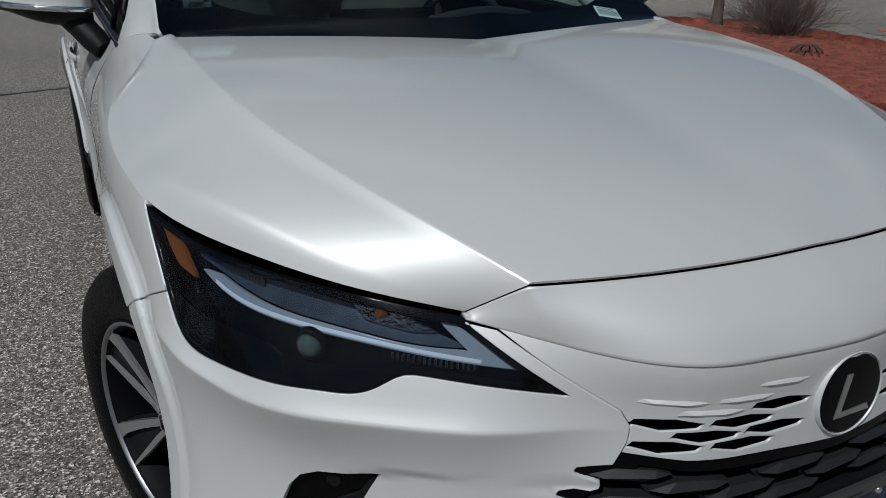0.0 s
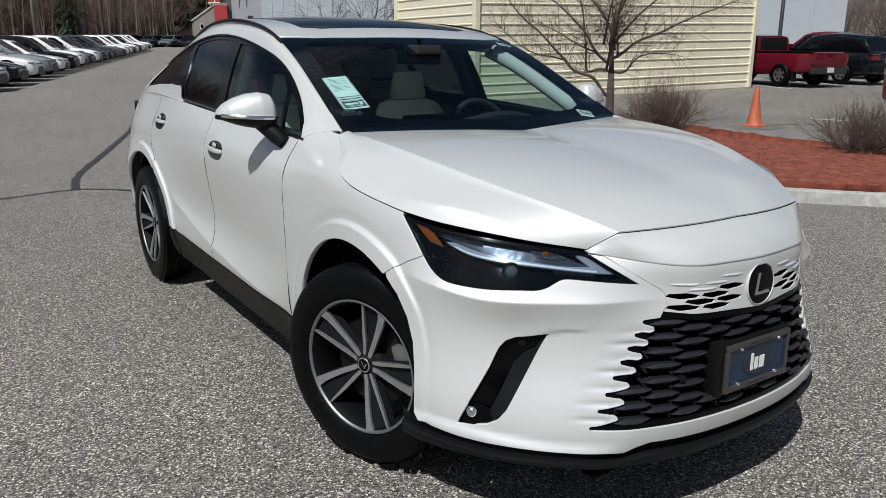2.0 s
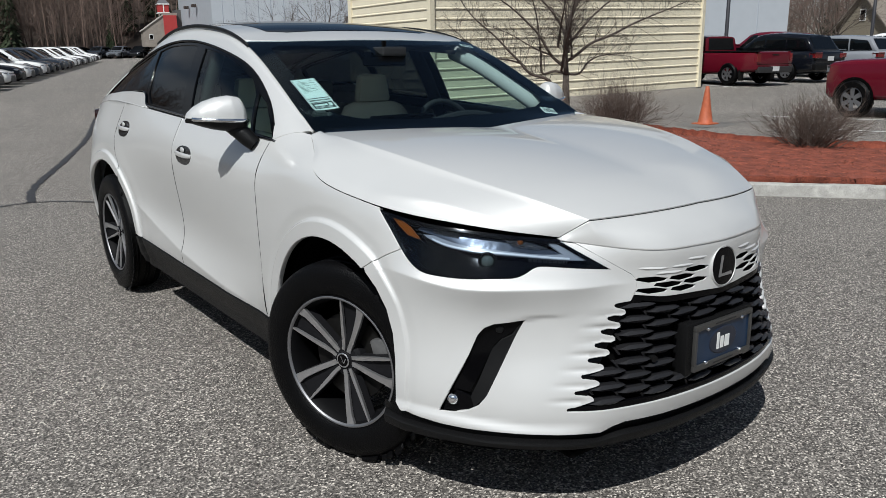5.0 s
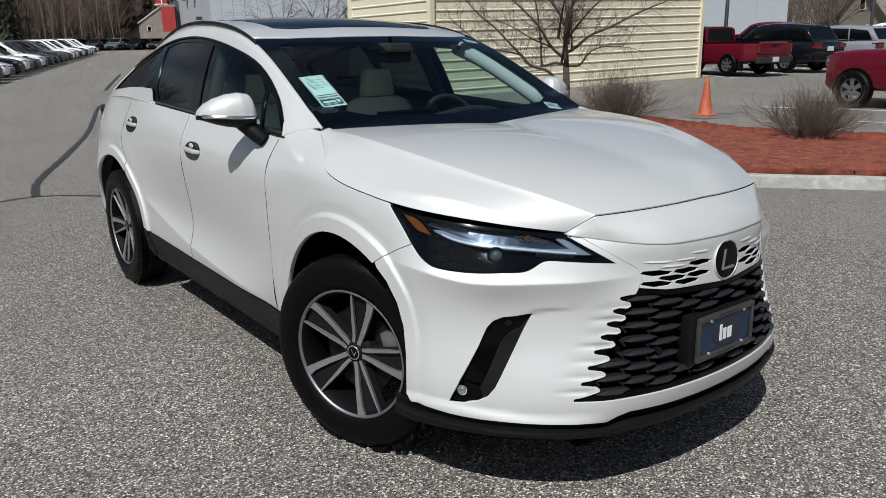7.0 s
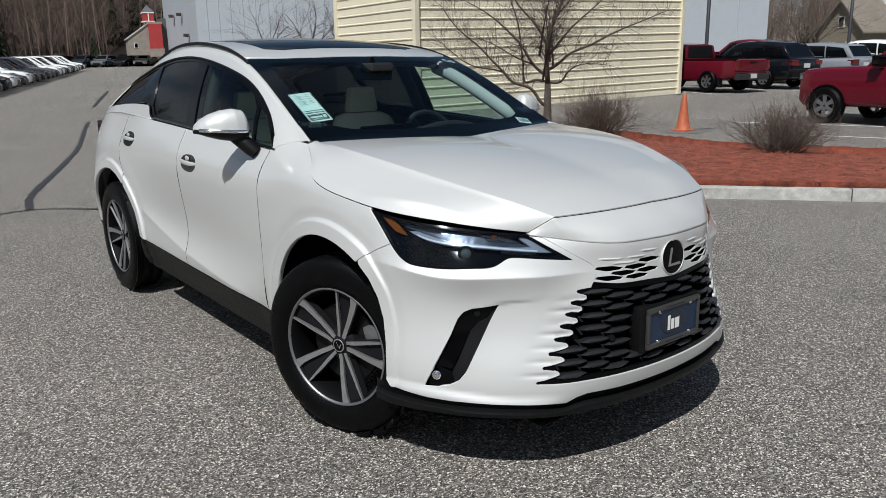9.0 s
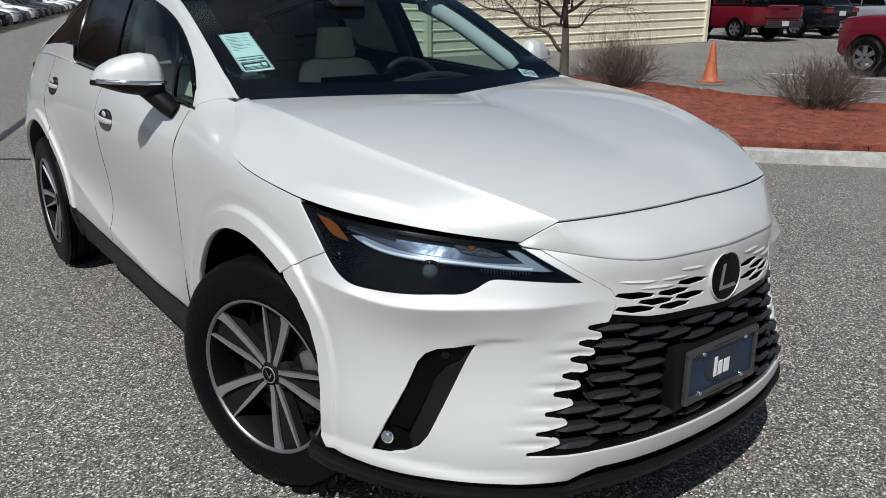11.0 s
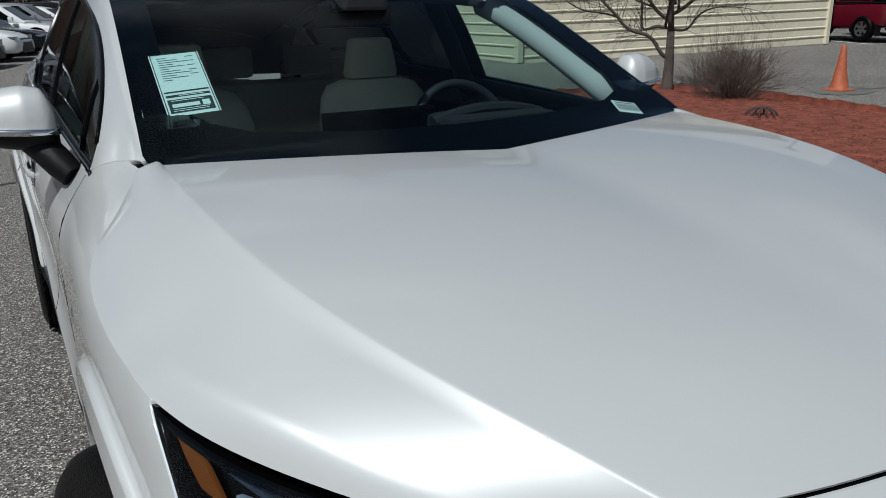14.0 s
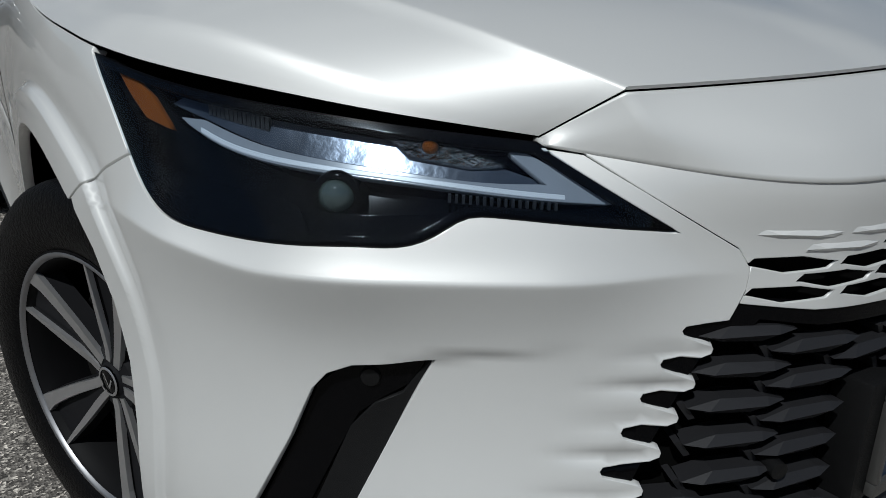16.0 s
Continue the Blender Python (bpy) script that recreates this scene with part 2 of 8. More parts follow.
def inset(poly, d):
    """Moves a closed outline inwards by d."""
    area = 0.5 * np.sum(poly[:, 0] * np.roll(poly[:, 1], -1) - np.roll(poly[:, 0], -1) * poly[:, 1])
    t1, t0 = np.roll(poly, -1, 0) - poly, poly - np.roll(poly, 1, 0)
    t1, t0 = t1 / (np.linalg.norm(t1, axis=1)[:, None] + 1e-9), t0 / (np.linalg.norm(t0, axis=1)[:, None] + 1e-9)
    nrm = np.stack([-(t1 + t0)[:, 1], (t1 + t0)[:, 0]], 1)
    nrm /= np.linalg.norm(nrm, axis=1)[:, None] + 1e-9
    k = 1 / np.clip((nrm * np.stack([-t1[:, 1], t1[:, 0]], 1)).sum(1), 0.5, 1)
    return poly + nrm * (k * d * np.sign(area))[:, None]


from mathutils.geometry import delaunay_2d_cdt


def normals_of(S, uv, flip):
    e = 1e-3
    du = S(uv + [e, 0]) - S(uv - [e, 0])
    dv = S(uv + [0, e]) - S(uv - [0, e])
    n = np.cross(du, dv)
    n /= np.linalg.norm(n, axis=1)[:, None] + 1e-12
    return -n if flip else n


def panel(name, outline, S, material, parent=None, step=0.02, gap=0.002, depth=0.016, holes=(), label="", lift=0.0, extra=None):
    """A trimmed piece of the surface S(uv) inside an outline in uv, with folded edges of the given depth."""
    outer = inset(resample(outline, step * 0.6), gap) if gap else resample(outline, step * 0.6)
    loops = [outer] + [inset(resample(h, step * 0.6), -gap) if gap else resample(h, step * 0.6) for h in holes]
    lo, hi = outer.min(0), outer.max(0)
    gu, gv = np.meshgrid(np.arange(lo[0], hi[0] + step, step), np.arange(lo[1], hi[1] + step, step))
    gu[1::2] += step / 2
    grid = np.stack([gu.ravel(), gv.ravel()], 1)
    ok = inside(outer, grid)
    for h in loops[1:]:
        ok &= ~inside(h, grid)
    rim = np.concatenate(loops)
    grid = grid[ok]
    if extra is not None:
        ex = np.asarray(extra)
        oe = inside(outer, ex)
        for h in loops[1:]:
            oe &= ~inside(h, ex)
        ex = ex[oe]
        ex = ex[np.min(((ex[:, None] - rim[None]) ** 2).sum(-1), 1) > (0.3 * step) ** 2] if len(ex) else ex
        if len(ex) and len(grid):
            grid = grid[np.min(((grid[:, None] - ex[None]) ** 2).sum(-1), 1) > (0.6 * step) ** 2]
        grid = np.concatenate([grid, ex])
        keep_n = len(ex)
    else:
        keep_n = 0
    if len(grid):
        near = np.min(((grid[:, None] - rim[None]) ** 2).sum(-1), 1)
        ok = near > (0.45 * step) ** 2
        if keep_n:
            ok[-keep_n:] = True
        grid = grid[ok]
    pts, edges, k = np.concatenate([rim, grid]), [], 0
    for lp in loops:
        edges += [(k + i, k + (i + 1) % len(lp)) for i in range(len(lp))]
        k += len(lp)
    vs, es, fs, *_ = delaunay_2d_cdt([Vector(p) for p in pts], edges, [], 0, 1e-7)
    uv = np.array([(v.x, v.y) for v in vs])
    fs = [f for f in fs if len(f) == 3]
    cen = np.array([uv[list(f)].mean(0) for f in fs])
    keep = inside(outer, cen)
    for h in loops[1:]:
        keep &= ~inside(h, cen)
    fs = [f for f, q in zip(fs, keep) if q]
    P = S(uv)
    N = normals_of(S, uv, False)
    flip = ((P - [0, 1.3, 0.5]) * N).sum() < 0
    if flip:
        N = -N
    P = P + N * lift
    faces = []
    for f in fs:
        a, b, c = P[f[0]], P[f[1]], P[f[2]]
        faces.append(tuple(f) if np.cross(b - a, c - a) @ N[f[0]] > 0 else tuple(f[::-1]))
    verts, norms = [tuple(p) for p in P], [tuple(n) for n in N]
    # folded edge
    if depth:
        cnt = {}
        for f in faces:
            for a, b in zip(f, f[1:] + f[:1]):
                cnt[(a, b)] = 1
        border = [(a, b) for a, b in cnt if (b, a) not in cnt]
        low, top = {}, {}
        side = {}
        for a, b in border:
            o = np.cross(P[b] - P[a], (N[a] + N[b]) / 2)
            o /= np.linalg.norm(o) + 1e-12
            for v in (a, b):
                side[v] = side.get(v, 0) + o
        for v, o in side.items():
            o = o / (np.linalg.norm(o) + 1e-12)
            top[v] = len(verts)
            verts.append(tuple(P[v] + o * 0.0012 - N[v] * 0.0012))
            q = o * 0.8 + N[v] * 0.6
            norms.append(tuple(q / np.linalg.norm(q)))
            low[v] = len(verts)
            verts.append(tuple(P[v] - N[v] * depth + o * 0.0012))
            norms.append(tuple(o))
        for a, b in border:
            faces.append((b, a, top[a], top[b]))
            faces.append((top[b], top[a], low[a], low[b]))
    return mesh_ob(name, verts, faces, material, parent, label, True, norms)


def loft(name, rows, material, parent=None, label="", flip=False, thick=0.0):
    """A sheet through rows of points (n x m x 3), smooth."""
    rows = np.asarray(rows)
    n, m = rows.shape[:2]
    verts = rows.reshape(-1, 3)
    faces = [(i * m + j, i * m + j + 1, (i + 1) * m + j + 1, (i + 1) * m + j) for i in range(n - 1) for j in range(m - 1)]
    if flip:
        faces = [f[::-1] for f in faces]
    ob = mesh_ob(name, verts, faces, material, parent, label)
    if thick:
        md = ob.modifiers.new("thick", "SOLIDIFY")
        md.thickness, md.offset = thick, -1
    return ob


def mirror_x(S):
    return lambda uv: S(uv) * np.array([-1, 1, 1])

# ---- the car: white crossover; x across, y towards its tail, front axle at y = 0 ----
WHEEL_R, HUB_Z, BASE = 0.383, 0.377, 2.85
YC, USC = 0.60, 1.4                       # axis of the front's polar surface; metres per radian of its u


def tensor(xs, zs, T):
    bx, bz = spline(xs, np.eye(len(xs))), spline(zs, np.eye(len(zs)))
    T = np.asarray(T, float)
    return lambda x, z: ((bx(x) @ T) * bz(z)).sum(-1)


SIDE_Z = [0.30, 0.42, 0.58, 0.75, 0.90, 1.02, 1.12, 1.20]
SIDE_Y = [0.60, 1.1, 1.6, 2.1, 2.5, 2.85, 3.3, 3.7]
SIDE_X = [
    [0.865, 0.893, 0.900, 0.906, 0.908, 0.893, 0.830, 0.770],
    [0.860, 0.888, 0.882, 0.894, 0.908, 0.900, 0.850, 0.800],
    [0.860, 0.890, 0.878, 0.889, 0.907, 0.902, 0.860, 0.815],
    [0.860, 0.893, 0.884, 0.893, 0.906, 0.900, 0.862, 0.825],
    [0.865, 0.895, 0.905, 0.914, 0.915, 0.900, 0.860, 0.825],
    [0.870, 0.905, 0.922, 0.930, 0.918, 0.895, 0.850, 0.815],
    [0.860, 0.890, 0.908, 0.910, 0.890, 0.862, 0.820, 0.785],
    [0.730, 0.745, 0.755, 0.755, 0.738, 0.715, 0.680, 0.650],
]
side_x = tensor(SIDE_Y, SIDE_Z, SIDE_X)


def smooth(a, b, x):
    t = np.clip((x - a) / (b - a), 0, 1)
    return t * t * (3 - 2 * t)


def arch_shape(a):
    """Radius of the front arch and width of its raised band, by the angle up from straight ahead."""
    ra = np.interp(a, [0, 6, 17, 30, 40, 58, 90], [0.394, 0.394, 0.404, 0.424, 0.445, 0.465, 0.465])
    return ra, np.interp(a, [0, 15, 60, 90], [0.036, 0.040, 0.054, 0.054])


def flare(y, z):
    """Raised band round the wheel arches."""
    out = 0
    for yw in (0.0, BASE):
        h = np.maximum(z - HUB_Z, 0.0) + 0.25 * np.minimum(z - HUB_Z, 0.0)
        r = np.hypot(y - yw, h)
        if yw == 0.0:
            ra, bw = arch_shape(np.degrees(np.arctan2(np.maximum(h, 0), -y)))
            r = 0.465 + (r - ra) * 0.054 / bw
        out = out + 0.015 * (1 - smooth(0.519, 0.533, r)) + 0.004 * smooth(0.535, 0.58, r) * (1 - smooth(0.58, 0.70, r))
    return out


def flare_rings(yw, a0, a1, n):
    """Points (y, z) along the edge of the raised band."""
    pts = []
    for r in (0.508, 0.5165, 0.5205, 0.526, 0.5315, 0.537, 0.547):
        for a in np.radians(np.linspace(a0, a1, n)):
            s = math.sin(a)
            if yw == 0.0:
                ra, bw = arch_shape(180 - math.degrees(a) if s > 0 else 0.0)
                q = float(ra + (r - 0.465) * bw / 0.054)
                pts.append((q * math.cos(a), HUB_Z + q * s * (1 if s > 0 else 4)))
                continue
            pts.append((yw + r * math.cos(a), HUB_Z + r * s * (1 if s > 0 else 4)))
    return pts


def side_crease(y, z):
    """Crease that falls from the rear arch to the front of the sill, fuller below than above."""
    d = z - np.interp(y, [0.7, 1.1, 1.6, 2.0, 2.4], [0.400, 0.425, 0.480, 0.550, 0.650])
    rise = np.exp(-(np.sqrt(d * d + 0.00002) - 0.0045) / np.where(d > 0, 0.050, 0.110))
    return 0.016 * rise * smooth(0.66, 1.05, y) * (1 - smooth(2.15, 2.45, y))


def side(uv):
    y, z = uv[:, 0], uv[:, 1]
    return np.stack([side_x(y, z) + flare(y, z) + side_crease(y, z), y, z], 1)


# Plan of the nose at several heights, from the centre to the door's front edge.
PLAN = {
    0.20: [(0, -0.905), (0.30, -0.885), (0.52, -0.82), (0.70, -0.69), (0.80, -0.55), (0.86, -0.38), (0.87, -0.15), (0.85, 0.25)],
    0.38: [(0, -0.975), (0.30, -0.950), (0.48, -0.895), (0.66, -0.765), (0.80, -0.615), (0.885, -0.45), (0.915, -0.25), (0.90, 0.25)],
    0.55: [(0, -0.980), (0.28, -0.945), (0.46, -0.860), (0.64, -0.725), (0.775, -0.60), (0.87, -0.44), (0.91, -0.25), (0.905, 0.25)],
    0.70: [(0, -0.975), (0.26, -0.942), (0.41, -0.855), (0.63, -0.715), (0.755, -0.605), (0.86, -0.44), (0.905, -0.25), (0.91, 0.25)],
    0.81: [(0, -0.967), (0.25, -0.935), (0.41, -0.840), (0.655, -0.695), (0.745, -0.622), (0.86, -0.43), (0.90, -0.25), (0.912, 0.25)],
    0.89: [(0, -0.956), (0.28, -0.917), (0.48, -0.765), (0.66, -0.640), (0.78, -0.52), (0.862, -0.38), (0.895, -0.22), (0.91, 0.25)],
    0.98: [(0, -0.850), (0.30, -0.800), (0.53, -0.640), (0.70, -0.520), (0.80, -0.41), (0.868, -0.29), (0.890, -0.15), (0.906, 0.25)],
    1.06: [(0, -0.700), (0.30, -0.640), (0.55, -0.480), (0.70, -0.360), (0.80, -0.24), (0.850, -0.10), (0.872, 0.10), (0.880, 0.30)],
    1.18: [(0, -0.300), (0.25, -0.250), (0.42, -0.120), (0.54, 0.02), (0.62, 0.16), (0.670, 0.28), (0.718, 0.39), (0.755, 0.48)],
}
TH = np.radians(np.linspace(0, 90, 31))


def polar_rows():
    rows = []
    fine = np.radians(np.linspace(-30, 120, 301))
    d3 = np.diff(np.eye(len(fine)), n=3, axis=0)
    for z, pts in PLAN.items():
        last = [(float(side_x(np.array([0.6]), np.array([min(max(z, 0.3), 1.19)]))[0]) - (0.012 if z < 0.3 else 0), YC)]
        zz = np.full(2, min(max(z, 0.3), 1.19))
        more = side_x(np.array([0.85, 1.1]), zz) - (0.012 if z < 0.3 else 0)
        knots = np.array([*pts[-3:], last[0], (more[0], 0.85), (more[1], 1.1)])
        ys = np.linspace(knots[0, 1], YC, 26)
        run = np.stack([spline(knots[:, 1], knots[:, 0])(ys), ys], 1)
        p = np.array([*pts[:-3], *run])
        th, r = np.arctan2(p[:, 0], YC - p[:, 1]), np.hypot(p[:, 0], YC - p[:, 1])
        th = np.r_[-th[3:0:-1], th, math.pi - th[-2:-4:-1]]
        r = np.r_[r[3:0:-1], r, r[-2:-4:-1]]
        w = np.zeros(len(fine))
        y = np.interp(fine, th, r)
        w[:] = 1.0
        s = np.linalg.solve(np.diag(w) + 60.0 * d3.T @ d3, w * y)
        rows.append(np.interp(TH, fine, s))
    return np.array(rows)


front_r = tensor(TH, list(PLAN), polar_rows().T)


def front(uv):
    th, z = uv[:, 0] / USC, uv[:, 1]
    sg, a = np.sign(th + 1e-12), np.minimum(np.abs(th), math.pi / 2)
    r = front_r(a, z)
    # ridge under the headlamp
    d = z - 0.770 - 0.028 * smooth(0.58, 0.74, a)
    r = r + 0.025 * smooth(0.20, 0.38, a) * (1 - smooth(0.66, 0.80, a)) * np.exp(-(np.sqrt(d * d + 0.00001) - 0.0032) / np.where(d > 0, 0.030, 0.070))
    # crease that runs inwards from the corner intake
    q = a * USC
    zc = 0.672 + 0.10 * (0.634 - q)
    d = zc - z
    r = r - 0.0065 * smooth(0.45, 0.62, q) * (1 - smooth(0.640, 0.69, q)) * smooth(-0.010, 0.008, d) * np.exp(-np.maximum(d, 0) / 0.06)
    # dents that run out from the teeth of the grille
    for n, (tu, tz) in enumerate(TIPS[:-1]):
        nz = NOTCHES[n][1]
        d = z - nz
        w = np.exp(-((d + 0.004) / 0.008) ** 2)
        r = r - 0.0055 * w * smooth(tu - 0.06, tu - 0.01, a * USC) * (1 - smooth(tu, tu + 0.10, a * USC))
    # ledge along the foot of the bumper
    zl = 0.352 + 0.030 * smooth(0.55, 0.95, q)
    r = r + 0.016 * smooth(0.40, 0.56, q) * smooth(0.0, 0.040, zl - z) * smooth(0.20, 0.30, z)
    x, y = r * np.sin(a), YC - r * np.cos(a)
    x = x + flare(y, z) * smooth(0.55, 0.85, a)
    return np.stack([sg * x, y, z], 1)


def fuv(x, y, z):
    """The front surface's u, v of a place near it (x >= 0)."""
    return (math.atan2(x, YC - y) * USC, z)


def fuv_y(y, z):
    """The u, v of the front surface's point with that y and height."""
    lo, hi = 0.3, math.pi / 2
    for _ in range(40):
        m = (lo + hi) / 2
        if front(np.array([[m * USC, z]]))[0, 1] < y:
            lo = m
        else:
            hi = m
    return (lo * USC, z)


def flip_uv(poly):
    return np.asarray(poly)[::-1] * [-1, 1]


# shared outlines of the right-hand half (mirrored for the other)
HOOD_EDGE = np.array([(0.508, -0.720, 0.912), (0.625, -0.637, 0.930), (0.74, -0.515, 0.953), (0.83, -0.375, 0.974), (0.87, -0.285, 0.987),
                      (0.886, -0.08, 1.012), (0.882, 0.10, 1.045), (0.860, 0.17, 1.072), (0.827, 0.218, 1.099), (0.798, 0.275, 1.121), (0.776, 0.335, 1.143), (0.752, 0.376, 1.158), (0.726, 0.388, 1.164)])
CREASE = [(0.442, -0.780, 0.963), (0.525, -0.645, 1.012), (0.60, -0.49, 1.052), (0.665, -0.305, 1.093), (0.70, -0.12, 1.124), (0.712, 0.08, 1.146), (0.708, 0.365, 1.163)]
MIDDLE = [(0, -0.858, 0.9745), (0, -0.70, 1.028), (0, -0.45, 1.085), (0, -0.15, 1.128), (0, 0.08, 1.146), (0, 0.188, 1.149)]


def along(pts, n):
    pts = np.asarray(pts, float)
    d = np.r_[0, np.cumsum(np.linalg.norm(np.diff(pts, axis=0), axis=1))]
    return spline(d / d[-1], pts)(np.linspace(0, 1, n))


def build_hood(car):
    n, ma, mb = 80, 24, 34
    E, K, M = along(HOOD_EDGE, n), along(CREASE, n), along(MIDDLE, n)
    for i in range(n):
        w = float(smooth(-0.36, -0.28, np.array(E[i][1])) * (1 - smooth(0.35, 0.385, np.array(E[i][1]))))
        E[i] = E[i] + (front(np.array([fuv(*E[i])]))[0] - E[i]) * w
    rows = []
    fine = np.linspace(0, 1, 201)
    for i in range(n):
        s = i / (n - 1)
        t = 1 - (1 - np.linspace(0, 1, ma)[:, None]) ** 1.7
        a = M[i] + (K[i] - M[i]) * t
        a[:, 1] += (K[i][1] - M[i][1]) * (t[:, 0] ** 2 - t[:, 0])
        a[:, 2] += 0.010 * (1 - t[:, 0]) * t[:, 0] * 4 * smooth(0.0, 0.25, np.array(s))
        t2 = np.linspace(0, 1, mb)[1:, None] ** 1.35
        b = K[i] + (E[i] - K[i]) * t2
        # the flank falls away beside the crease, flattens and rolls over at the seam
        k = float(smooth(0.25, 0.55, np.array(s)))
        g = np.interp(fine, [0, 0.10, 0.88, 1], [0, 0.125, 0.50 + 0.33 * k, 1])
        g = fine + (g - fine) * float(smooth(0.0, 0.38, np.array(s)))
        g = np.convolve(np.pad(g, 12, mode="reflect", reflect_type="odd"), np.ones(25) / 25, "valid")
        b[:, 2] += (K[i][2] - E[i][2]) * (t2[:, 0] - np.interp(t2[:, 0], fine, g)) + 0.006 * s * np.sin(math.pi * t2[:, 0])
        row = np.concatenate([a, b])
        # soften the crease
        w = 0.35 * np.exp(-((np.arange(len(row)) - ma + 1) / 0.8) ** 2)[:, None]
        sm = row.copy()
        sm[1:-1] = (row[:-2] + 2 * row[1:-1] + row[2:]) / 4
        row = row * (1 - w) + sm * w
        rows.append(row)
    rows = np.array(rows)
    full = np.concatenate([rows[:, ::-1] * [-1, 1, 1], rows[:, 1:]], 1)
    ob = loft("hood", full, PAINT, car, flip=True)
    md = ob.modifiers.new("fold", "SOLIDIFY")
    md.thickness, md.offset = 0.0045, -1
    bv = ob.modifiers.new("edge", "BEVEL")
    bv.width, bv.segments, bv.limit_method, bv.angle_limit = 0.0014, 2, "ANGLE", radians(50)
    bv.harden_normals = True
    # black tube below each flank edge, drawn in for the seam's shade
    for sx in (1, -1):
        bm = bmesh.new()
        tube(bm, [(sx * (p[0] - 0.0065), p[1], p[2] - 0.0050) for p in along(HOOD_EDGE, 60) if p[1] > -0.30], 0.0028, 6)
        part("hood_seal", bm, DEEP_BLACK, car, "black strip drawing the shade in the hood gap", smooth=True)
    return full


def build_lip(car):
    """The painted lip between the hood's front edge and the upper grille panel."""
    top = np.array([(0.446 * t, -0.8622 + 0.0785 * t * t, 0.9731 - 0.0117 * t) for t in np.linspace(0, 1, 40)])
    top = np.concatenate([top, along([(0.446, -0.7837, 0.9614), (0.4785, -0.7535, 0.9354), (0.5098, -0.7232, 0.9090)], 12)[1:]])
    low = front(along([(0, 0.869), (0.128, 0.869), (0.263, 0.872), (0.365, 0.882), (0.474, 0.8985), (0.5135, 0.9045)], 51))
    # black tube behind the lip's top, stands in for shade in the shut line
    for sx in (1, -1):
        bm = bmesh.new()
        tube(bm, [(sx * p[0], p[1] + 0.0055, p[2] - 0.0075) for p in top[:39]] + [(sx * (p[0] - 0.0060), p[1] + 0.0065, p[2] - 0.0045) for p in top[41:]], 0.0048, 8)
        part("hood_seal", bm, DEEP_BLACK, car, "black strip drawing the shade in the hood gap", smooth=True)
    m = 24
    rows = []
    for i in range(len(top)):
        t = np.linspace(0, 1, m)[:, None]
        p = top[i] * (1 - t) + low[i] * t
        w = np.linalg.norm(low[i] - top[i])
        bulge = np.sin(math.pi * t[:, 0] ** 1.35) * w * 0.075
        p[:, 1] -= bulge * 0.75
        p[:, 2] += bulge * 0.6
        # turned-under lower edge
        p = np.concatenate([p, [p[-1] + [0, 0.004, -0.003], p[-1] + [0, 0.018, -0.003]]])
        rows.append(p)
    rows = np.array(rows)
    full = np.concatenate([rows[::-1] * [-1, 1, 1], rows[1:]])
    ob = loft("nose_lip", full, PAINT, car, flip=False)
    md = ob.modifiers.new("fold", "SOLIDIFY")
    md.thickness, md.offset = 0.008, -1


# outlines on the front surface (u, z), right-hand half
LAMP_TOP = [(0.519, 0.908), (0.672, 0.923), (0.80, 0.937), (0.943, 0.954), (1.094, 0.980)]
LAMP_LOW = [(1.094, 0.980), (1.050, 0.927), (1.014, 0.878), (0.977, 0.834), (0.945, 0.814), (0.897, 0.804), (0.83, 0.801), (0.762, 0.803), (0.707, 0.805), (0.660, 0.807), (0.629, 0.819), (0.600, 0.834), (0.570, 0.835), (0.499, 0.828), (0.388, 0.817)]
NOSE_EDGE = [(0.474, 0.896), (0.414, 0.857), (0.359, 0.820), (0.324, 0.797), (0.311, 0.775), (0.314, 0.751), (0.321, 0.734)]
TIPS = [(0.377, 0.706), (0.398, 0.667), (0.418, 0.627), (0.438, 0.587), (0.461, 0.543), (0.484, 0.496), (0.507, 0.448), (0.530, 0.397)]
NOTCHES = [(0.343, 0.683), (0.360, 0.643), (0.377, 0.603), (0.396, 0.563), (0.417, 0.521), (0.435, 0.475), (0.455, 0.428)]
GRILLE_LOW = [(0.479, 0.390), (0.371, 0.389), (0.219, 0.387), (0.10, 0.385), (0.0, 0.384)]
CHIN_EDGE = [(1.061, 0.357), (1.012, 0.344), (0.884, 0.330), (0.695, 0.324), (0.50, 0.316), (0.432, 0.310), (0.398, 0.326), (0.360, 0.336), (0.231, 0.331), (0.0, 0.326)]
INTAKE = [(0.634, 0.666), (0.722, 0.655), (0.750, 0.642), (0.768, 0.620), (0.796, 0.556), (0.853, 0.448), (0.888, 0.373), (0.845, 0.374), (0.805, 0.384), (0.775, 0.402), (0.752, 0.432), (0.727, 0.482), (0.676, 0.582)]
# the flanks of the hood lie flush with the wings
for i in range(4, 12):
    HOOD_EDGE[i] = front(np.array([fuv(*HOOD_EDGE[i])]))[0] + [0.0004, 0, 0.0004]
ARCH_F = [(0.465 * math.cos(math.radians(a)), HUB_Z + 0.465 * math.sin(math.radians(a))) for a in range(0, 136, 5)]


def lamp_outline():
    return np.concatenate([curve_pts(LAMP_TOP, 24), curve_pts(LAMP_LOW, 60)[1:-1], [LAMP_LOW[-1]]])


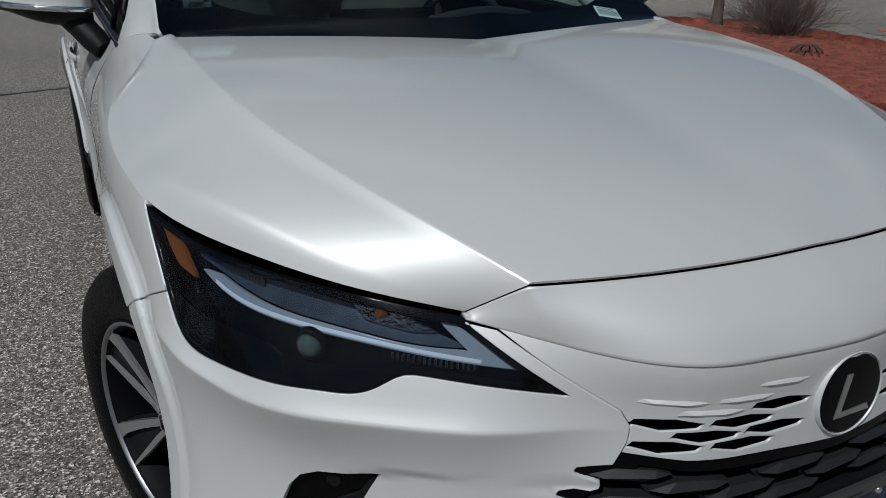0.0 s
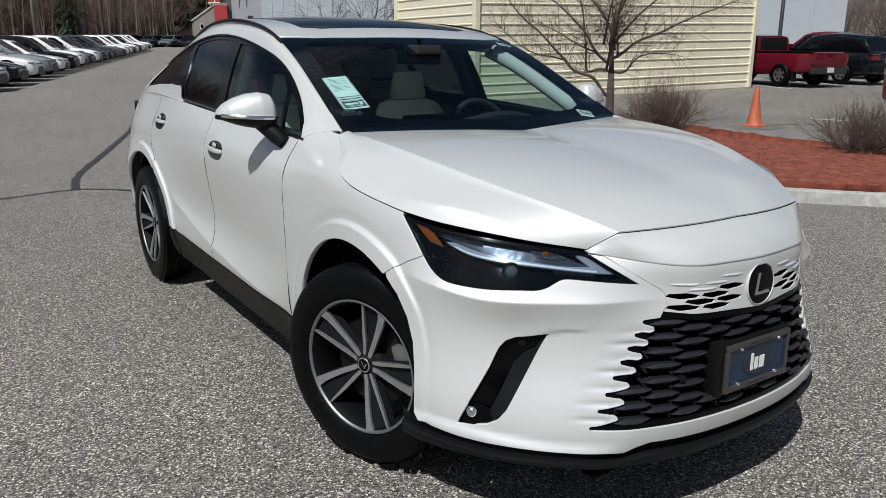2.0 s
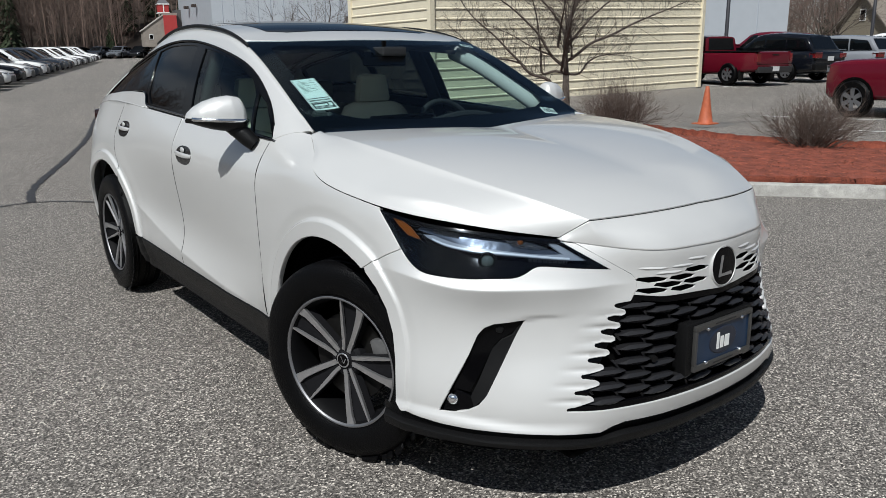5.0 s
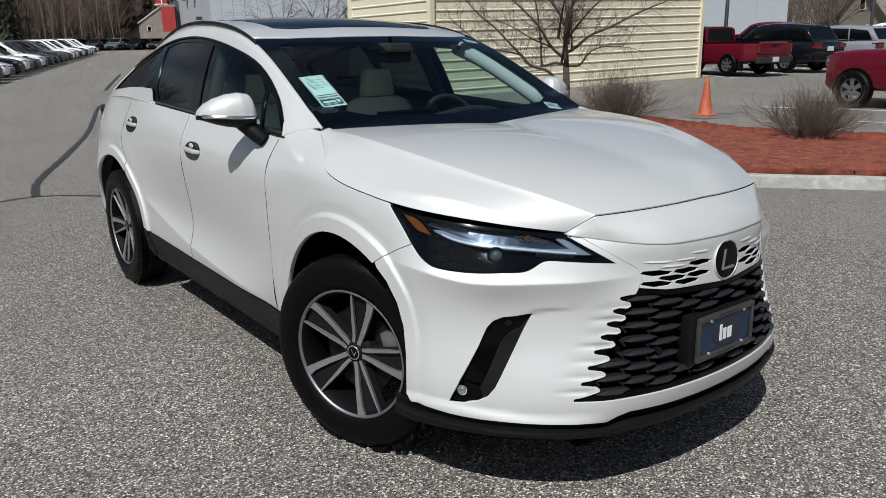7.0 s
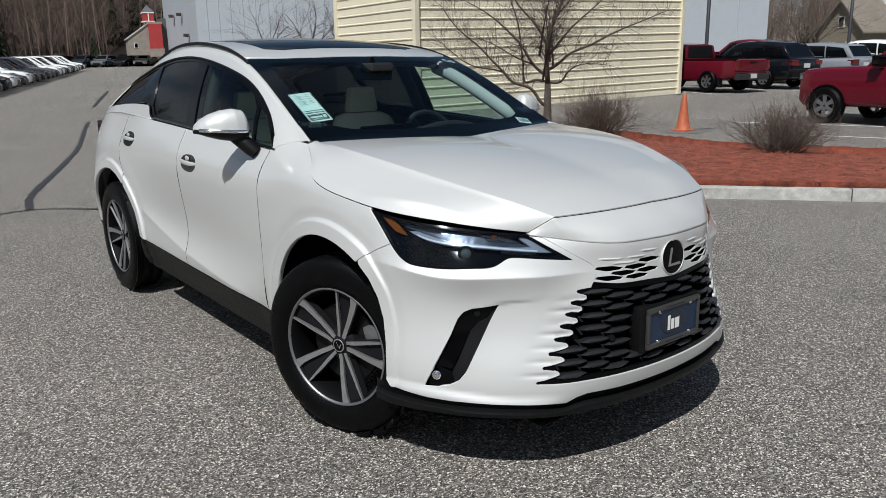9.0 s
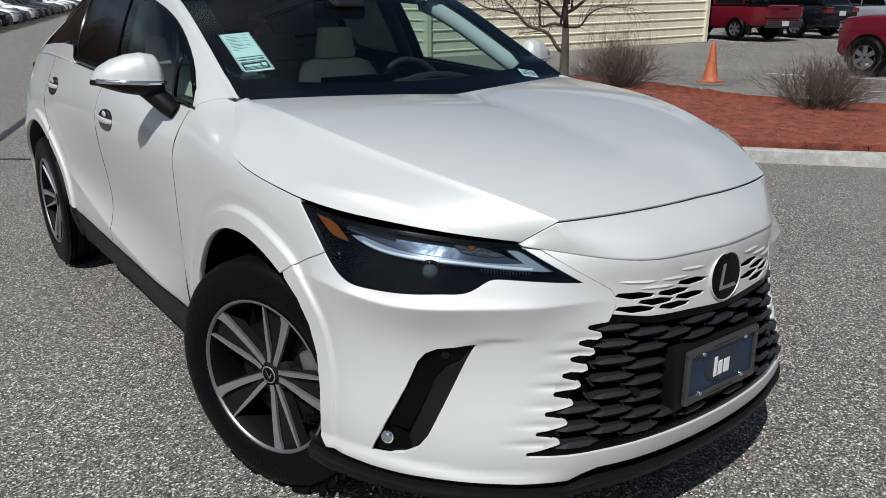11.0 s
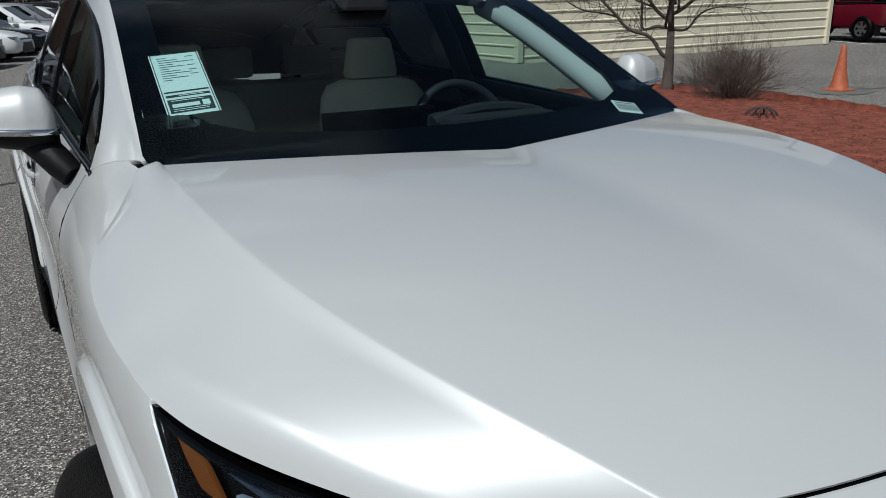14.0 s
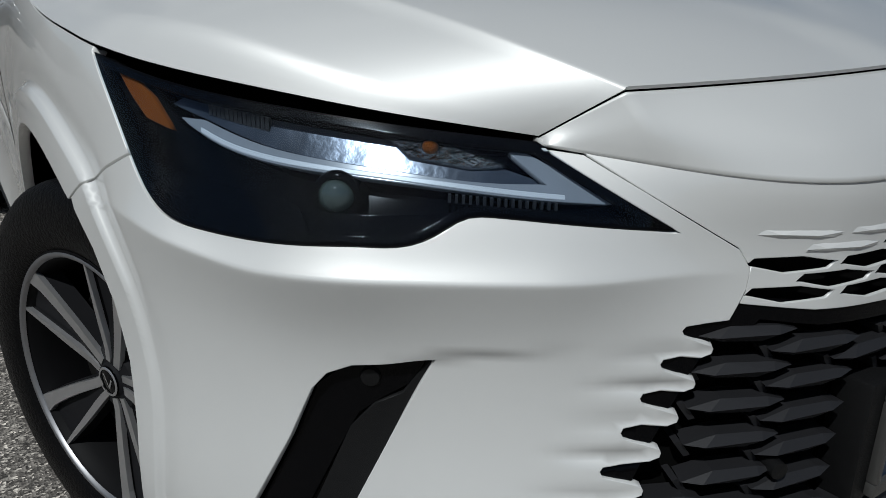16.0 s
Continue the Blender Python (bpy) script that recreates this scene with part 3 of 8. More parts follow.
def tooth_line():
    """The saw-toothed edge between bumper and grille, from the top down."""
    pts = [(0.330, 0.715)]
    for i, (u, z) in enumerate(TIPS):
        pts += [(u - 0.022, z + 0.006), (u - 0.003, z + 0.003), (u, z - 0.001), (u - 0.002, z - 0.006)]
        if i < 7:
            n, w = NOTCHES[i]
            pts += [(n + 0.014, w + 0.008), (n + 0.002, w + 0.003), (n, w - 0.002), (n + 0.002, w - 0.008), (n + 0.013, w - 0.012)]
    return pts


def arch_front_uv():
    """Front of the arch opening, from the fender seam down to the chin, as u, v."""
    yz = [(-0.250, 0.772), (-0.300, 0.728), (-0.342, 0.665), (-0.369, 0.59), (-0.386, 0.50), (-0.393, 0.42), (-0.395, 0.365)]
    return [fuv_y(y, z) for y, z in yz]


def build_bumper(car):
    low = curve_pts(LAMP_LOW, 60)[::-1]
    half = [(0.519, 0.902)] + [tuple(p) for p in low if p[0] < 1.007 ] + [(1.007, 0.868), (1.06, 0.842), (1.101, 0.819), (1.147, 0.788)]
    half += arch_front_uv() + CHIN_EDGE[1:]
    inner = NOSE_EDGE + tooth_line() + GRILLE_LOW
    a, b = np.array(half), np.array(inner)
    outline = np.concatenate([a, flip_uv(a)[1:], b * [-1, 1], flip_uv(b * [-1, 1])[1:]])
    ring = np.array([fuv_y(y, z) for y, z in flare_rings(0.0, 120, 195, 60) if 0.22 < z < 0.9])
    us = np.linspace(0.32, 1.10, 90)
    shelf = [np.stack([us, 0.770 + 0.028 * smooth(0.58, 0.74, us / USC) + o], 1) for o in (-0.010, -0.005, -0.0018, 0.0018, 0.005, 0.010)]
    ring = np.concatenate([ring, *shelf])
    return panel("bumper", outline, front, PAINT, car, step=0.0115, gap=0.0022, depth=0.014, holes=(np.array(INTAKE), flip_uv(INTAKE)), extra=np.concatenate([ring, ring * [-1, 1]]))


def build_fenders(car):
    edge = [fuv(*p) for p in along(HOOD_EDGE, 60)]
    top = [(u, v - 0.0004 - 0.0008 * (1 - float(smooth(0.20, 0.36, np.array(p[1]))))) for (u, v), p in zip(edge, along(HOOD_EDGE, 60)) if p[1] > -0.286]
    seam = [fuv_y(0.45, 1.170), fuv_y(0.50, 1.163), fuv_y(0.56, 1.143), fuv_y(0.595, 1.128), fuv_y(0.598, 0.90), fuv_y(0.598, 0.60), fuv_y(0.598, 0.387)]
    low = [fuv_y(0.47, 0.385)]
    arch = [fuv_y(y, z) for y, z in ARCH_F if y > -0.24]
    join = [(1.147, 0.788), (1.101, 0.819), (1.06, 0.842), (1.007, 0.868)]
    lamp = [tuple(p) for p in curve_pts(LAMP_LOW, 60)[::-1] if p[1] > 0.87 and p[0] > 1.0]
    out = np.array(top + seam + low + arch + join + lamp)
    ring = np.array([fuv_y(y, z) for y, z in flare_rings(0.0, -2, 140, 110)])
    panel("fender", out, front, PAINT, car, step=0.012, gap=0.0026, depth=0.02, extra=ring)
    panel("fender", flip_uv(out), front, PAINT, car, step=0.012, gap=0.0026, depth=0.02, extra=ring * [-1, 1])


def rear_arch(a0, a1):
    return [(BASE + 0.468 * math.cos(math.radians(a)), HUB_Z + 0.468 * math.sin(math.radians(a))) for a in np.arange(a0, a1, 5 if a1 > a0 else -5)]


SILL_F, SILL_R = (0.595, 0.385), (2.36, 0.435)


def belt_z(y):
    return np.interp(y, [0.38, 0.6, 1.1, 1.6, 2.1, 2.5, 2.8, 3.05, 3.3, 3.5, 3.7], [1.112, 1.128, 1.148, 1.168, 1.188, 1.203, 1.210, 1.203, 1.172, 1.132, 1.088])


def build_sides(car):
    door_f = [(0.60, 0.387), (1.60, 0.411), (1.60, 0.8)] + [(float(y), float(belt_z(y))) for y in np.linspace(1.59, 0.60, 12)]
    door_r = [(1.60, 0.411), (2.33, 0.432)] + rear_arch(172, 126) + [(2.57, 0.82), (2.63, 0.95), (2.65, 1.08)] + [(float(y), float(belt_z(y))) for y in np.linspace(2.62, 1.59, 12)] + [(1.60, 0.8)]
    quarter = rear_arch(124, 0) + [(3.315, 0.42), (3.68, 0.46), (3.69, 0.8), (3.68, 1.06)] + [(float(y), float(belt_z(y))) for y in np.linspace(3.6, 2.62, 14)] + [(2.65, 1.08), (2.63, 0.95), (2.57, 0.82)]
    for S in (side, mirror_x(side)):
        ry = np.linspace(0.66, 2.44, 120)
        crease = np.concatenate([np.stack([ry, np.interp(ry, [0.7, 1.1, 1.6, 2.0, 2.4], [0.400, 0.425, 0.480, 0.550, 0.650]) + o], 1) for o in (-0.008, 0.0, 0.008)])
        panel("front_door", np.array(door_f), S, PAINT, car, step=0.022, gap=0.003, extra=crease)
        panel("rear_door", np.array(door_r), S, PAINT, car, step=0.022, gap=0.003, extra=np.concatenate([np.array(flare_rings(BASE, -2, 182, 140)), crease]))
        panel("rear_quarter", np.array(quarter), S, PAINT, car, step=0.02, gap=0.003, depth=0.02, extra=np.array(flare_rings(BASE, -2, 182, 140)))
        # black strips that stand in for the shade in the door gaps
        for line in ([(0.599, z) for z in np.linspace(0.40, 1.12, 24)], [(1.60, z) for z in np.linspace(0.42, 1.16, 24)], curve_pts([(2.556, 0.80), (2.585, 0.86), (2.63, 0.95), (2.648, 1.06), (2.64, 1.19)], 20)):
            bm = bmesh.new()
            P = S(np.array(line))
            P[:, 0] -= np.sign(P[:, 0]) * 0.0012
            tube(bm, P, 0.0021, 6)
            part("door_seal", bm, DEEP_BLACK, car, "black strip drawing the shade in the door gap", smooth=True)
        bm = bmesh.new()
        ly = np.linspace(2.24, 3.50, 30)
        tube(bm, S(np.stack([ly, belt_z(ly)], 1)), 0.0030, 8)
        part("belt_joint", bm, PAINT, car, smooth=True)
        # lower cladding: sill, dark plastic
        sill = [(0.46, 0.385), (0.60, 0.383), (1.54, 0.406), (2.37, 0.43), (2.41, 0.31), (2.30, 0.265), (0.70, 0.245), (0.50, 0.26)]
        panel("sill_cladding", np.array(sill), S, BLACK_PLASTIC, car, step=0.03, gap=0, depth=0.06, lift=0.006, label="black plastic sill cladding")
        clad = rear_arch(5, -16) + [(3.36, 0.29), (3.45, 0.28), (3.66, 0.30), (3.68, 0.45), (3.33, 0.42)]
        panel("rear_cladding", np.array(clad), S, BLACK_PLASTIC, car, step=0.03, gap=0, depth=0.05, lift=0.004)


# greenhouse
corner_at = spline([0.36, 0.7, 1.0, 1.25, 1.6, 2.1, 2.4, 2.7, 3.0, 3.2, 3.45, 3.62], [(0.745, 1.160), (0.708, 1.330), (0.678, 1.470), (0.657, 1.552), (0.638, 1.608), (0.626, 1.622), (0.622, 1.585), (0.618, 1.512), (0.620, 1.430), (0.628, 1.368), (0.648, 1.275), (0.66, 1.20)])
top_at = spline([0.20, 0.38, 0.52, 0.8, 1.1, 1.35, 1.7, 2.1, 2.6, 3.0, 3.4, 3.62], [1.118, 1.195, 1.262, 1.402, 1.543, 1.608, 1.648, 1.660, 1.625, 1.560, 1.44, 1.36])


def house(uv):
    """Cabin shell: u = y; v = 0 at the belt, 0.5 at the roof's edge, 1 at the middle."""
    y, t = uv[:, 0], uv[:, 1]
    zb = belt_z(y)
    xb = side_x(np.maximum(y, 0.6), np.minimum(zb, 1.2))
    c = corner_at(y)
    xr, ze, zt = c[:, 0], c[:, 1], top_at(y)

    def sharp(t):
        a = np.clip(t / 0.5, 0, 1)
        b = np.clip((t - 0.5) / 0.5, 0, 1)
        bow = np.sin(math.pi * a) * (0.018 * smooth(0.45, 0.80, y) - 0.016 * (1 - smooth(0.42, 0.62, y)))
        x1, z1 = xb + (xr - xb) * a + bow, zb + (ze - zb) * a
        x2, z2 = xr * (1 - b), ze + (zt - ze) * (1 - (1 - b) ** 2)
        lo = t < 0.5
        return np.where(lo, x1, x2), np.where(lo, z1, z2)

    x = z = 0
    for o, w in ((-0.05, 0.15), (-0.025, 0.2), (0, 0.3), (0.025, 0.2), (0.05, 0.15)):
        k = np.clip((0.5 - np.abs(t - 0.5)) / 0.1, 0, 1) * np.exp(-((t - 0.5) / 0.12) ** 2)
        xx, zz = sharp(np.clip(t + o * k, 0, 1))
        x, z = x + w * xx, z + w * zz
    return np.stack([x, y, z], 1)


def shield(uv):
    """The windscreen as a height over the plan: u = x, v = y."""
    x, y = uv[:, 0], uv[:, 1]
    c = corner_at(np.maximum(y, 0.36))
    zt = top_at(y)
    k = np.clip(zt - c[:, 1], 0.0, 0.2) * np.where(y < 0.5, 0.75, 1.0)
    return np.stack([x, y, zt - k * (x / c[:, 0]) ** 2], 1)


def build_glasshouse(car):
    # windscreen: base, pillar, roof edge
    base = [(0.735, 0.375), (0.60, 0.305), (0.40, 0.235), (0.20, 0.195), (0, 0.185)]
    pil = [(float(corner_at(y)[0]) - 0.002, y) for y in np.linspace(0.40, 1.17, 12)]
    top = [(0.50, 1.120), (0.30, 1.092), (0, 1.083)]
    half = np.array(base[::-1] + pil + top)
    out = np.concatenate([half, half[::-1][1:-1] * [-1, 1]])
    panel("windscreen", out, shield, CLEAR, car, step=0.04, gap=0, depth=0.0, label="green-tinted windscreen")
    inner_half = np.array([(0, 0.375), (0.25, 0.385), (0.50, 0.430), (0.58, 0.475), (0.615, 0.53)] + [(float(corner_at(y)[0]) - 0.090, y) for y in np.linspace(0.60, 1.05, 8)] + [(0.54, 1.075), (0.30, 1.03), (0.10, 1.02), (0.09, 0.93), (0, 0.92)])
    hole = np.concatenate([inner_half, inner_half[::-1][1:-1] * [-1, 1]])
    panel("windscreen_frit", out, shield, GLOSS_BLACK, car, step=0.035, gap=0.0005, depth=0.0, holes=(hole,), lift=-0.0026)
    for xs in (np.linspace(-0.34, -0.06, 10), np.linspace(0.14, 0.46, 10)):
        wiper = empty("wiper")
        wiper.parent = car
        bm = bmesh.new()
        ys = 0.205 + 0.20 * xs * xs
        tube(bm, shield(np.stack([xs, ys], 1)) + [0, -0.004, 0.010], 0.006, 6)
        part("wiper_blade", bm, BLACK_PLASTIC, wiper, "black rubber wiper blade", smooth=True)
        bm = bmesh.new()
        tube(bm, shield(np.stack([xs[5:] + 0.04, ys[5:] + 0.004], 1)) + [0, -0.010, 0.016], 0.007, 6)
        part("wiper_arm", bm, BLACK_PLASTIC, wiper, smooth=True)
    # roof
    rs = [(float(corner_at(y)[0]) - 0.018, y) for y in np.linspace(1.19, 3.5, 24)]
    half = np.array([(0, 1.090), (0.30, 1.099), (0.50, 1.128)] + rs + [(0.3, 3.56), (0, 3.58)])
    out = np.concatenate([half, half[::-1][1:-1] * [-1, 1]])
    sunroof_half = np.array([(0, 1.235), (0.40, 1.25), (0.485, 1.30), (0.49, 2.1), (0.40, 2.14), (0, 2.15)])
    sunroof = np.concatenate([sunroof_half, sunroof_half[::-1][1:-1] * [-1, 1]])
    panel("roof", out, shield, PAINT, car, step=0.04, gap=0.001, holes=(sunroof,))
    panel("sunroof_glass", sunroof, shield, SUNROOF, car, step=0.05, gap=0.004, lift=0.002, label="dark panoramic sunroof glass")
    dlo_top = [(0.62, 0.17), (0.72, 0.335), (0.82, 0.388), (1.2, 0.408), (1.7, 0.415), (2.15, 0.41), (2.5, 0.405), (2.8, 0.425), (3.0, 0.455), (3.14, 0.475)]
    top = curve_pts(dlo_top, 40)
    for S in (house, mirror_x(house)):
        pillar = np.concatenate([[(0.396, 0.47), (0.42, 0.39), (0.45, 0.298), (0.50, 0.192), (0.56, 0.066), (0.590, 0.014)], top, [(3.26, 0.16), (3.27, 0.0), (3.60, 0.0), (3.60, 0.54)], [(y, 0.505 + 0.03 * float(smooth(1.1, 1.3, np.array(y)))) for y in np.linspace(3.5, 0.40, 30)]])
        panel("roof_pillar", pillar, S, PAINT, car, step=0.03, gap=0.001)
        qup = np.array([(2.20, 0.0), (2.225, 0.02), (2.26, 0.065), (2.31, 0.092), (2.6, 0.098), (3.0, 0.098), (3.25, 0.125), (3.265, 0.0)])
        panel("quarter_upper", qup, S, PAINT, car, step=0.03, gap=0.0)
        bot = [(3.245, 0.135), (3.0, 0.105), (2.6, 0.105), (2.31, 0.10), (2.25, 0.07), (2.215, 0.025), (2.18, 0.014), (1.4, 0.012), (0.56, 0.012)]
        dlo = np.concatenate([top[::-1], curve_pts(bot[::-1], 50, sharp=(2,))])
        # black frame behind the panes, with openings
        f_glass = np.array([(0.805, 0.03), (1.52, 0.03), (1.58, 0.388), (1.2, 0.385), (0.93, 0.37), (0.855, 0.31)])
        f_quarter = np.array([(0.60, 0.035), (0.785, 0.03), (0.838, 0.335), (0.745, 0.315), (0.67, 0.20)])
        r_glass = np.array([(1.64, 0.03), (2.15, 0.03), (2.235, 0.10), (2.31, 0.378), (2.15, 0.392), (1.70, 0.395)])
        c_glass = np.array([(2.31, 0.125), (2.6, 0.125), (3.0, 0.125), (3.2, 0.15), (3.10, 0.445), (2.8, 0.405), (2.38, 0.385)])
        holes = (f_glass, f_quarter, r_glass, c_glass)
        panel("window_frame", dlo, S, GLOSS_BLACK, car, step=0.03, gap=0, depth=0.012, holes=holes, lift=-0.004)
        panel("window_pane", f_glass, S, SIDE_GLASS, car, step=0.05, gap=-0.004, depth=0, lift=-0.010)
        panel("window_pane", f_quarter, S, SIDE_GLASS, car, step=0.05, gap=-0.004, depth=0, lift=-0.010)
        panel("window_pane", r_glass, S, PRIVACY, car, step=0.05, gap=-0.004, depth=0, lift=-0.010, label="dark privacy glass")
        panel("window_pane", c_glass, S, PRIVACY, car, step=0.05, gap=-0.004, depth=0, lift=-0.010, label="dark privacy glass")
        # bright trim along the sill of the windows and dark moulding over them
        bm = bmesh.new()
        pts = S(np.array(curve_pts(bot[3:], 60, sharp=(3,))))
        tube(bm, pts, 0.0055, 6)
        part("window_trim", bm, mat("dark_chrome", (0.10, 0.10, 0.105), rough=0.12, metal=1.0), car, "dark bright-metal strip under the windows", smooth=True)
        bm = bmesh.new()
        tube(bm, S(top), 0.006, 6)
        part("window_moulding", bm, GLOSS_BLACK, car, smooth=True)
    # roof rails
    for sx in (1, -1):
        bm = bmesh.new()
        ys = np.linspace(1.12, 2.55, 30)
        pts = []
        for y in ys:
            c = corner_at(y)
            h = 0.004 * smooth(1.12, 1.45, y) * (1 - smooth(2.2, 2.55, y)) - 0.016
            pts.append((sx * (float(c[0]) - 0.004), y, float(c[1]) + 0.012 + h))
        tube(bm, pts, [0.007 + 0.003 * math.sin(math.pi * k / 29) for k in range(30)], 8)
        part("roof_rail", bm, BLACK_PLASTIC, car, "dark grey roof rail", smooth=True)
    # tail: a plain rounded end
    rows = []
    for z in [0.36, 0.48, 0.62, 0.78, 0.92, 1.02, 1.085]:
        xr = float(side_x(np.array([3.68]), np.array([min(z, 1.2)]))[0])
        row = []
        for k in range(25):
            a = math.pi * k / 24
            row.append((-math.cos(a) * xr, 3.68 + 0.20 * (math.sin(a) ** 0.6) * (1 - 0.3 * max(0, z - 0.9)), z))
        rows.append(row)
    loft("tailgate", rows, PAINT, car)
    rows = []
    for k in range(12):
        t = k / 11
        y = 3.84 - 0.58 * t
        z = 1.075 + 0.40 * t
        w = 0.70 - 0.10 * t
        rows.append([(w * (j / 6 - 1), y + 0.02 - 0.12 * abs(j / 6 - 1) ** 3, z - 0.12 * t * (j / 6 - 1) ** 2) for j in range(13)])
    loft("rear_window", rows, GLOSS_BLACK, car, "dark rear window")
    for sx in (1, -1):
        bm = bmesh.new()
        box(bm, -0.04, 0.030, -0.085, 0.06, -0.075, 0.055, 0.018)
        bmesh.ops.transform(bm, matrix=pose(sx * 0.712, 3.645, 1.066, 0, 0, sx * 25), verts=bm.verts)
        part("tail_lamp", bm, mat("tail_lamp_red", (0.018, 0.004, 0.004), rough=0.08, coat=1), car, "dark red tail lamp", smooth=True, auto=40)


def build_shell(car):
    """Near-black sheet standing in for the shade behind the gaps; floor pan and wheel housings."""
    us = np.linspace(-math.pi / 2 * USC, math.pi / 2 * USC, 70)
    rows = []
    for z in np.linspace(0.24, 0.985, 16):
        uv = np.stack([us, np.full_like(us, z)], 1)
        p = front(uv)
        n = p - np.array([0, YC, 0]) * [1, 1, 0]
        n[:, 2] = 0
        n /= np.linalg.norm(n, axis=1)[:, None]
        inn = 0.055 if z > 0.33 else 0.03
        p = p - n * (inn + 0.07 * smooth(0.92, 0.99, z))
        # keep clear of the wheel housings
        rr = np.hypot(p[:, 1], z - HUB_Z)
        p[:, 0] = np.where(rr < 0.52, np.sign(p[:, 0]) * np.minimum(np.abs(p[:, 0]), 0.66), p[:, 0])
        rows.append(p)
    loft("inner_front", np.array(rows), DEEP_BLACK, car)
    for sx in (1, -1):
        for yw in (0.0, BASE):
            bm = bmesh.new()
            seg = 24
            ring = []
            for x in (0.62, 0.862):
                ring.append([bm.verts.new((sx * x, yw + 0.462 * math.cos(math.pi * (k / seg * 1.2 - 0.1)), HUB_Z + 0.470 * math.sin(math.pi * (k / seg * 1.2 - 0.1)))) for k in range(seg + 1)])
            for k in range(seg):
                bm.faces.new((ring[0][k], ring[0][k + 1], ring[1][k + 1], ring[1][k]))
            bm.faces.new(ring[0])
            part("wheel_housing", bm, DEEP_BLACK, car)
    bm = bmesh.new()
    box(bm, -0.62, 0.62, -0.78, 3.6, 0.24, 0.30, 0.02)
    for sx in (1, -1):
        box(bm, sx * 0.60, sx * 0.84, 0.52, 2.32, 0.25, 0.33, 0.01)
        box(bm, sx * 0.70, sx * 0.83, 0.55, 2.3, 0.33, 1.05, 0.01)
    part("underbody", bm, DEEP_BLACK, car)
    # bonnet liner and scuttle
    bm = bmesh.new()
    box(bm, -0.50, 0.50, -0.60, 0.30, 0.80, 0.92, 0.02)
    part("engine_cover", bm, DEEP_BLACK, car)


def leaf(w, h, d, depth_back=0.03):
    """One blade of the grille: a pointed wedge with a ridge along its front."""
    bm = bmesh.new()
    pts = [(-w / 2, 0, 0), (-w * 0.16, 0, h * 0.42), (w * 0.32, 0, h * 0.34), (w / 2, 0, h * 0.10), (w * 0.16, 0, -h * 0.5), (-w * 0.25, 0, -h * 0.40)]
    ridge = [(-w * 0.30, -d, -h * 0.02), (w * 0.30, -d * 0.9, h * 0.02)]
    f = [bm.verts.new(p) for p in pts]
    b = [bm.verts.new((x * 0.94, depth_back, z * 0.8)) for x, y, z in pts]
    r = [bm.verts.new(p) for p in ridge]
    n = len(pts)
    bm.faces.new((f[0], r[0], f[1]))
    bm.faces.new((f[1], r[0], r[1], f[2]))
    bm.faces.new((f[2], r[1], f[3]))
    bm.faces.new((f[3], r[1], f[4]))
    bm.faces.new((f[4], r[1], r[0], f[5]))
    bm.faces.new((f[5], r[0], f[0]))
    for i in range(n):
        bm.faces.new((f[i], f[(i + 1) % n], b[(i + 1) % n], b[i]))
    bmesh.ops.recalc_face_normals(bm, faces=bm.faces)
    return bm


def on_front(u, z, back=0.0):
    """The pose of a piece on the front surface: its -y looks outwards."""
    p = front(np.array([[u, z]]))[0]
    n = normals_of(front, np.array([[u, z]]), False)[0]
    if n[1] > 0:
        n = -n
    yaw = math.atan2(n[0], -n[1])
    return Matrix.Translation(Vector(p) - Vector(n) * back) @ Euler((0, 0, yaw)).to_matrix().to_4x4()


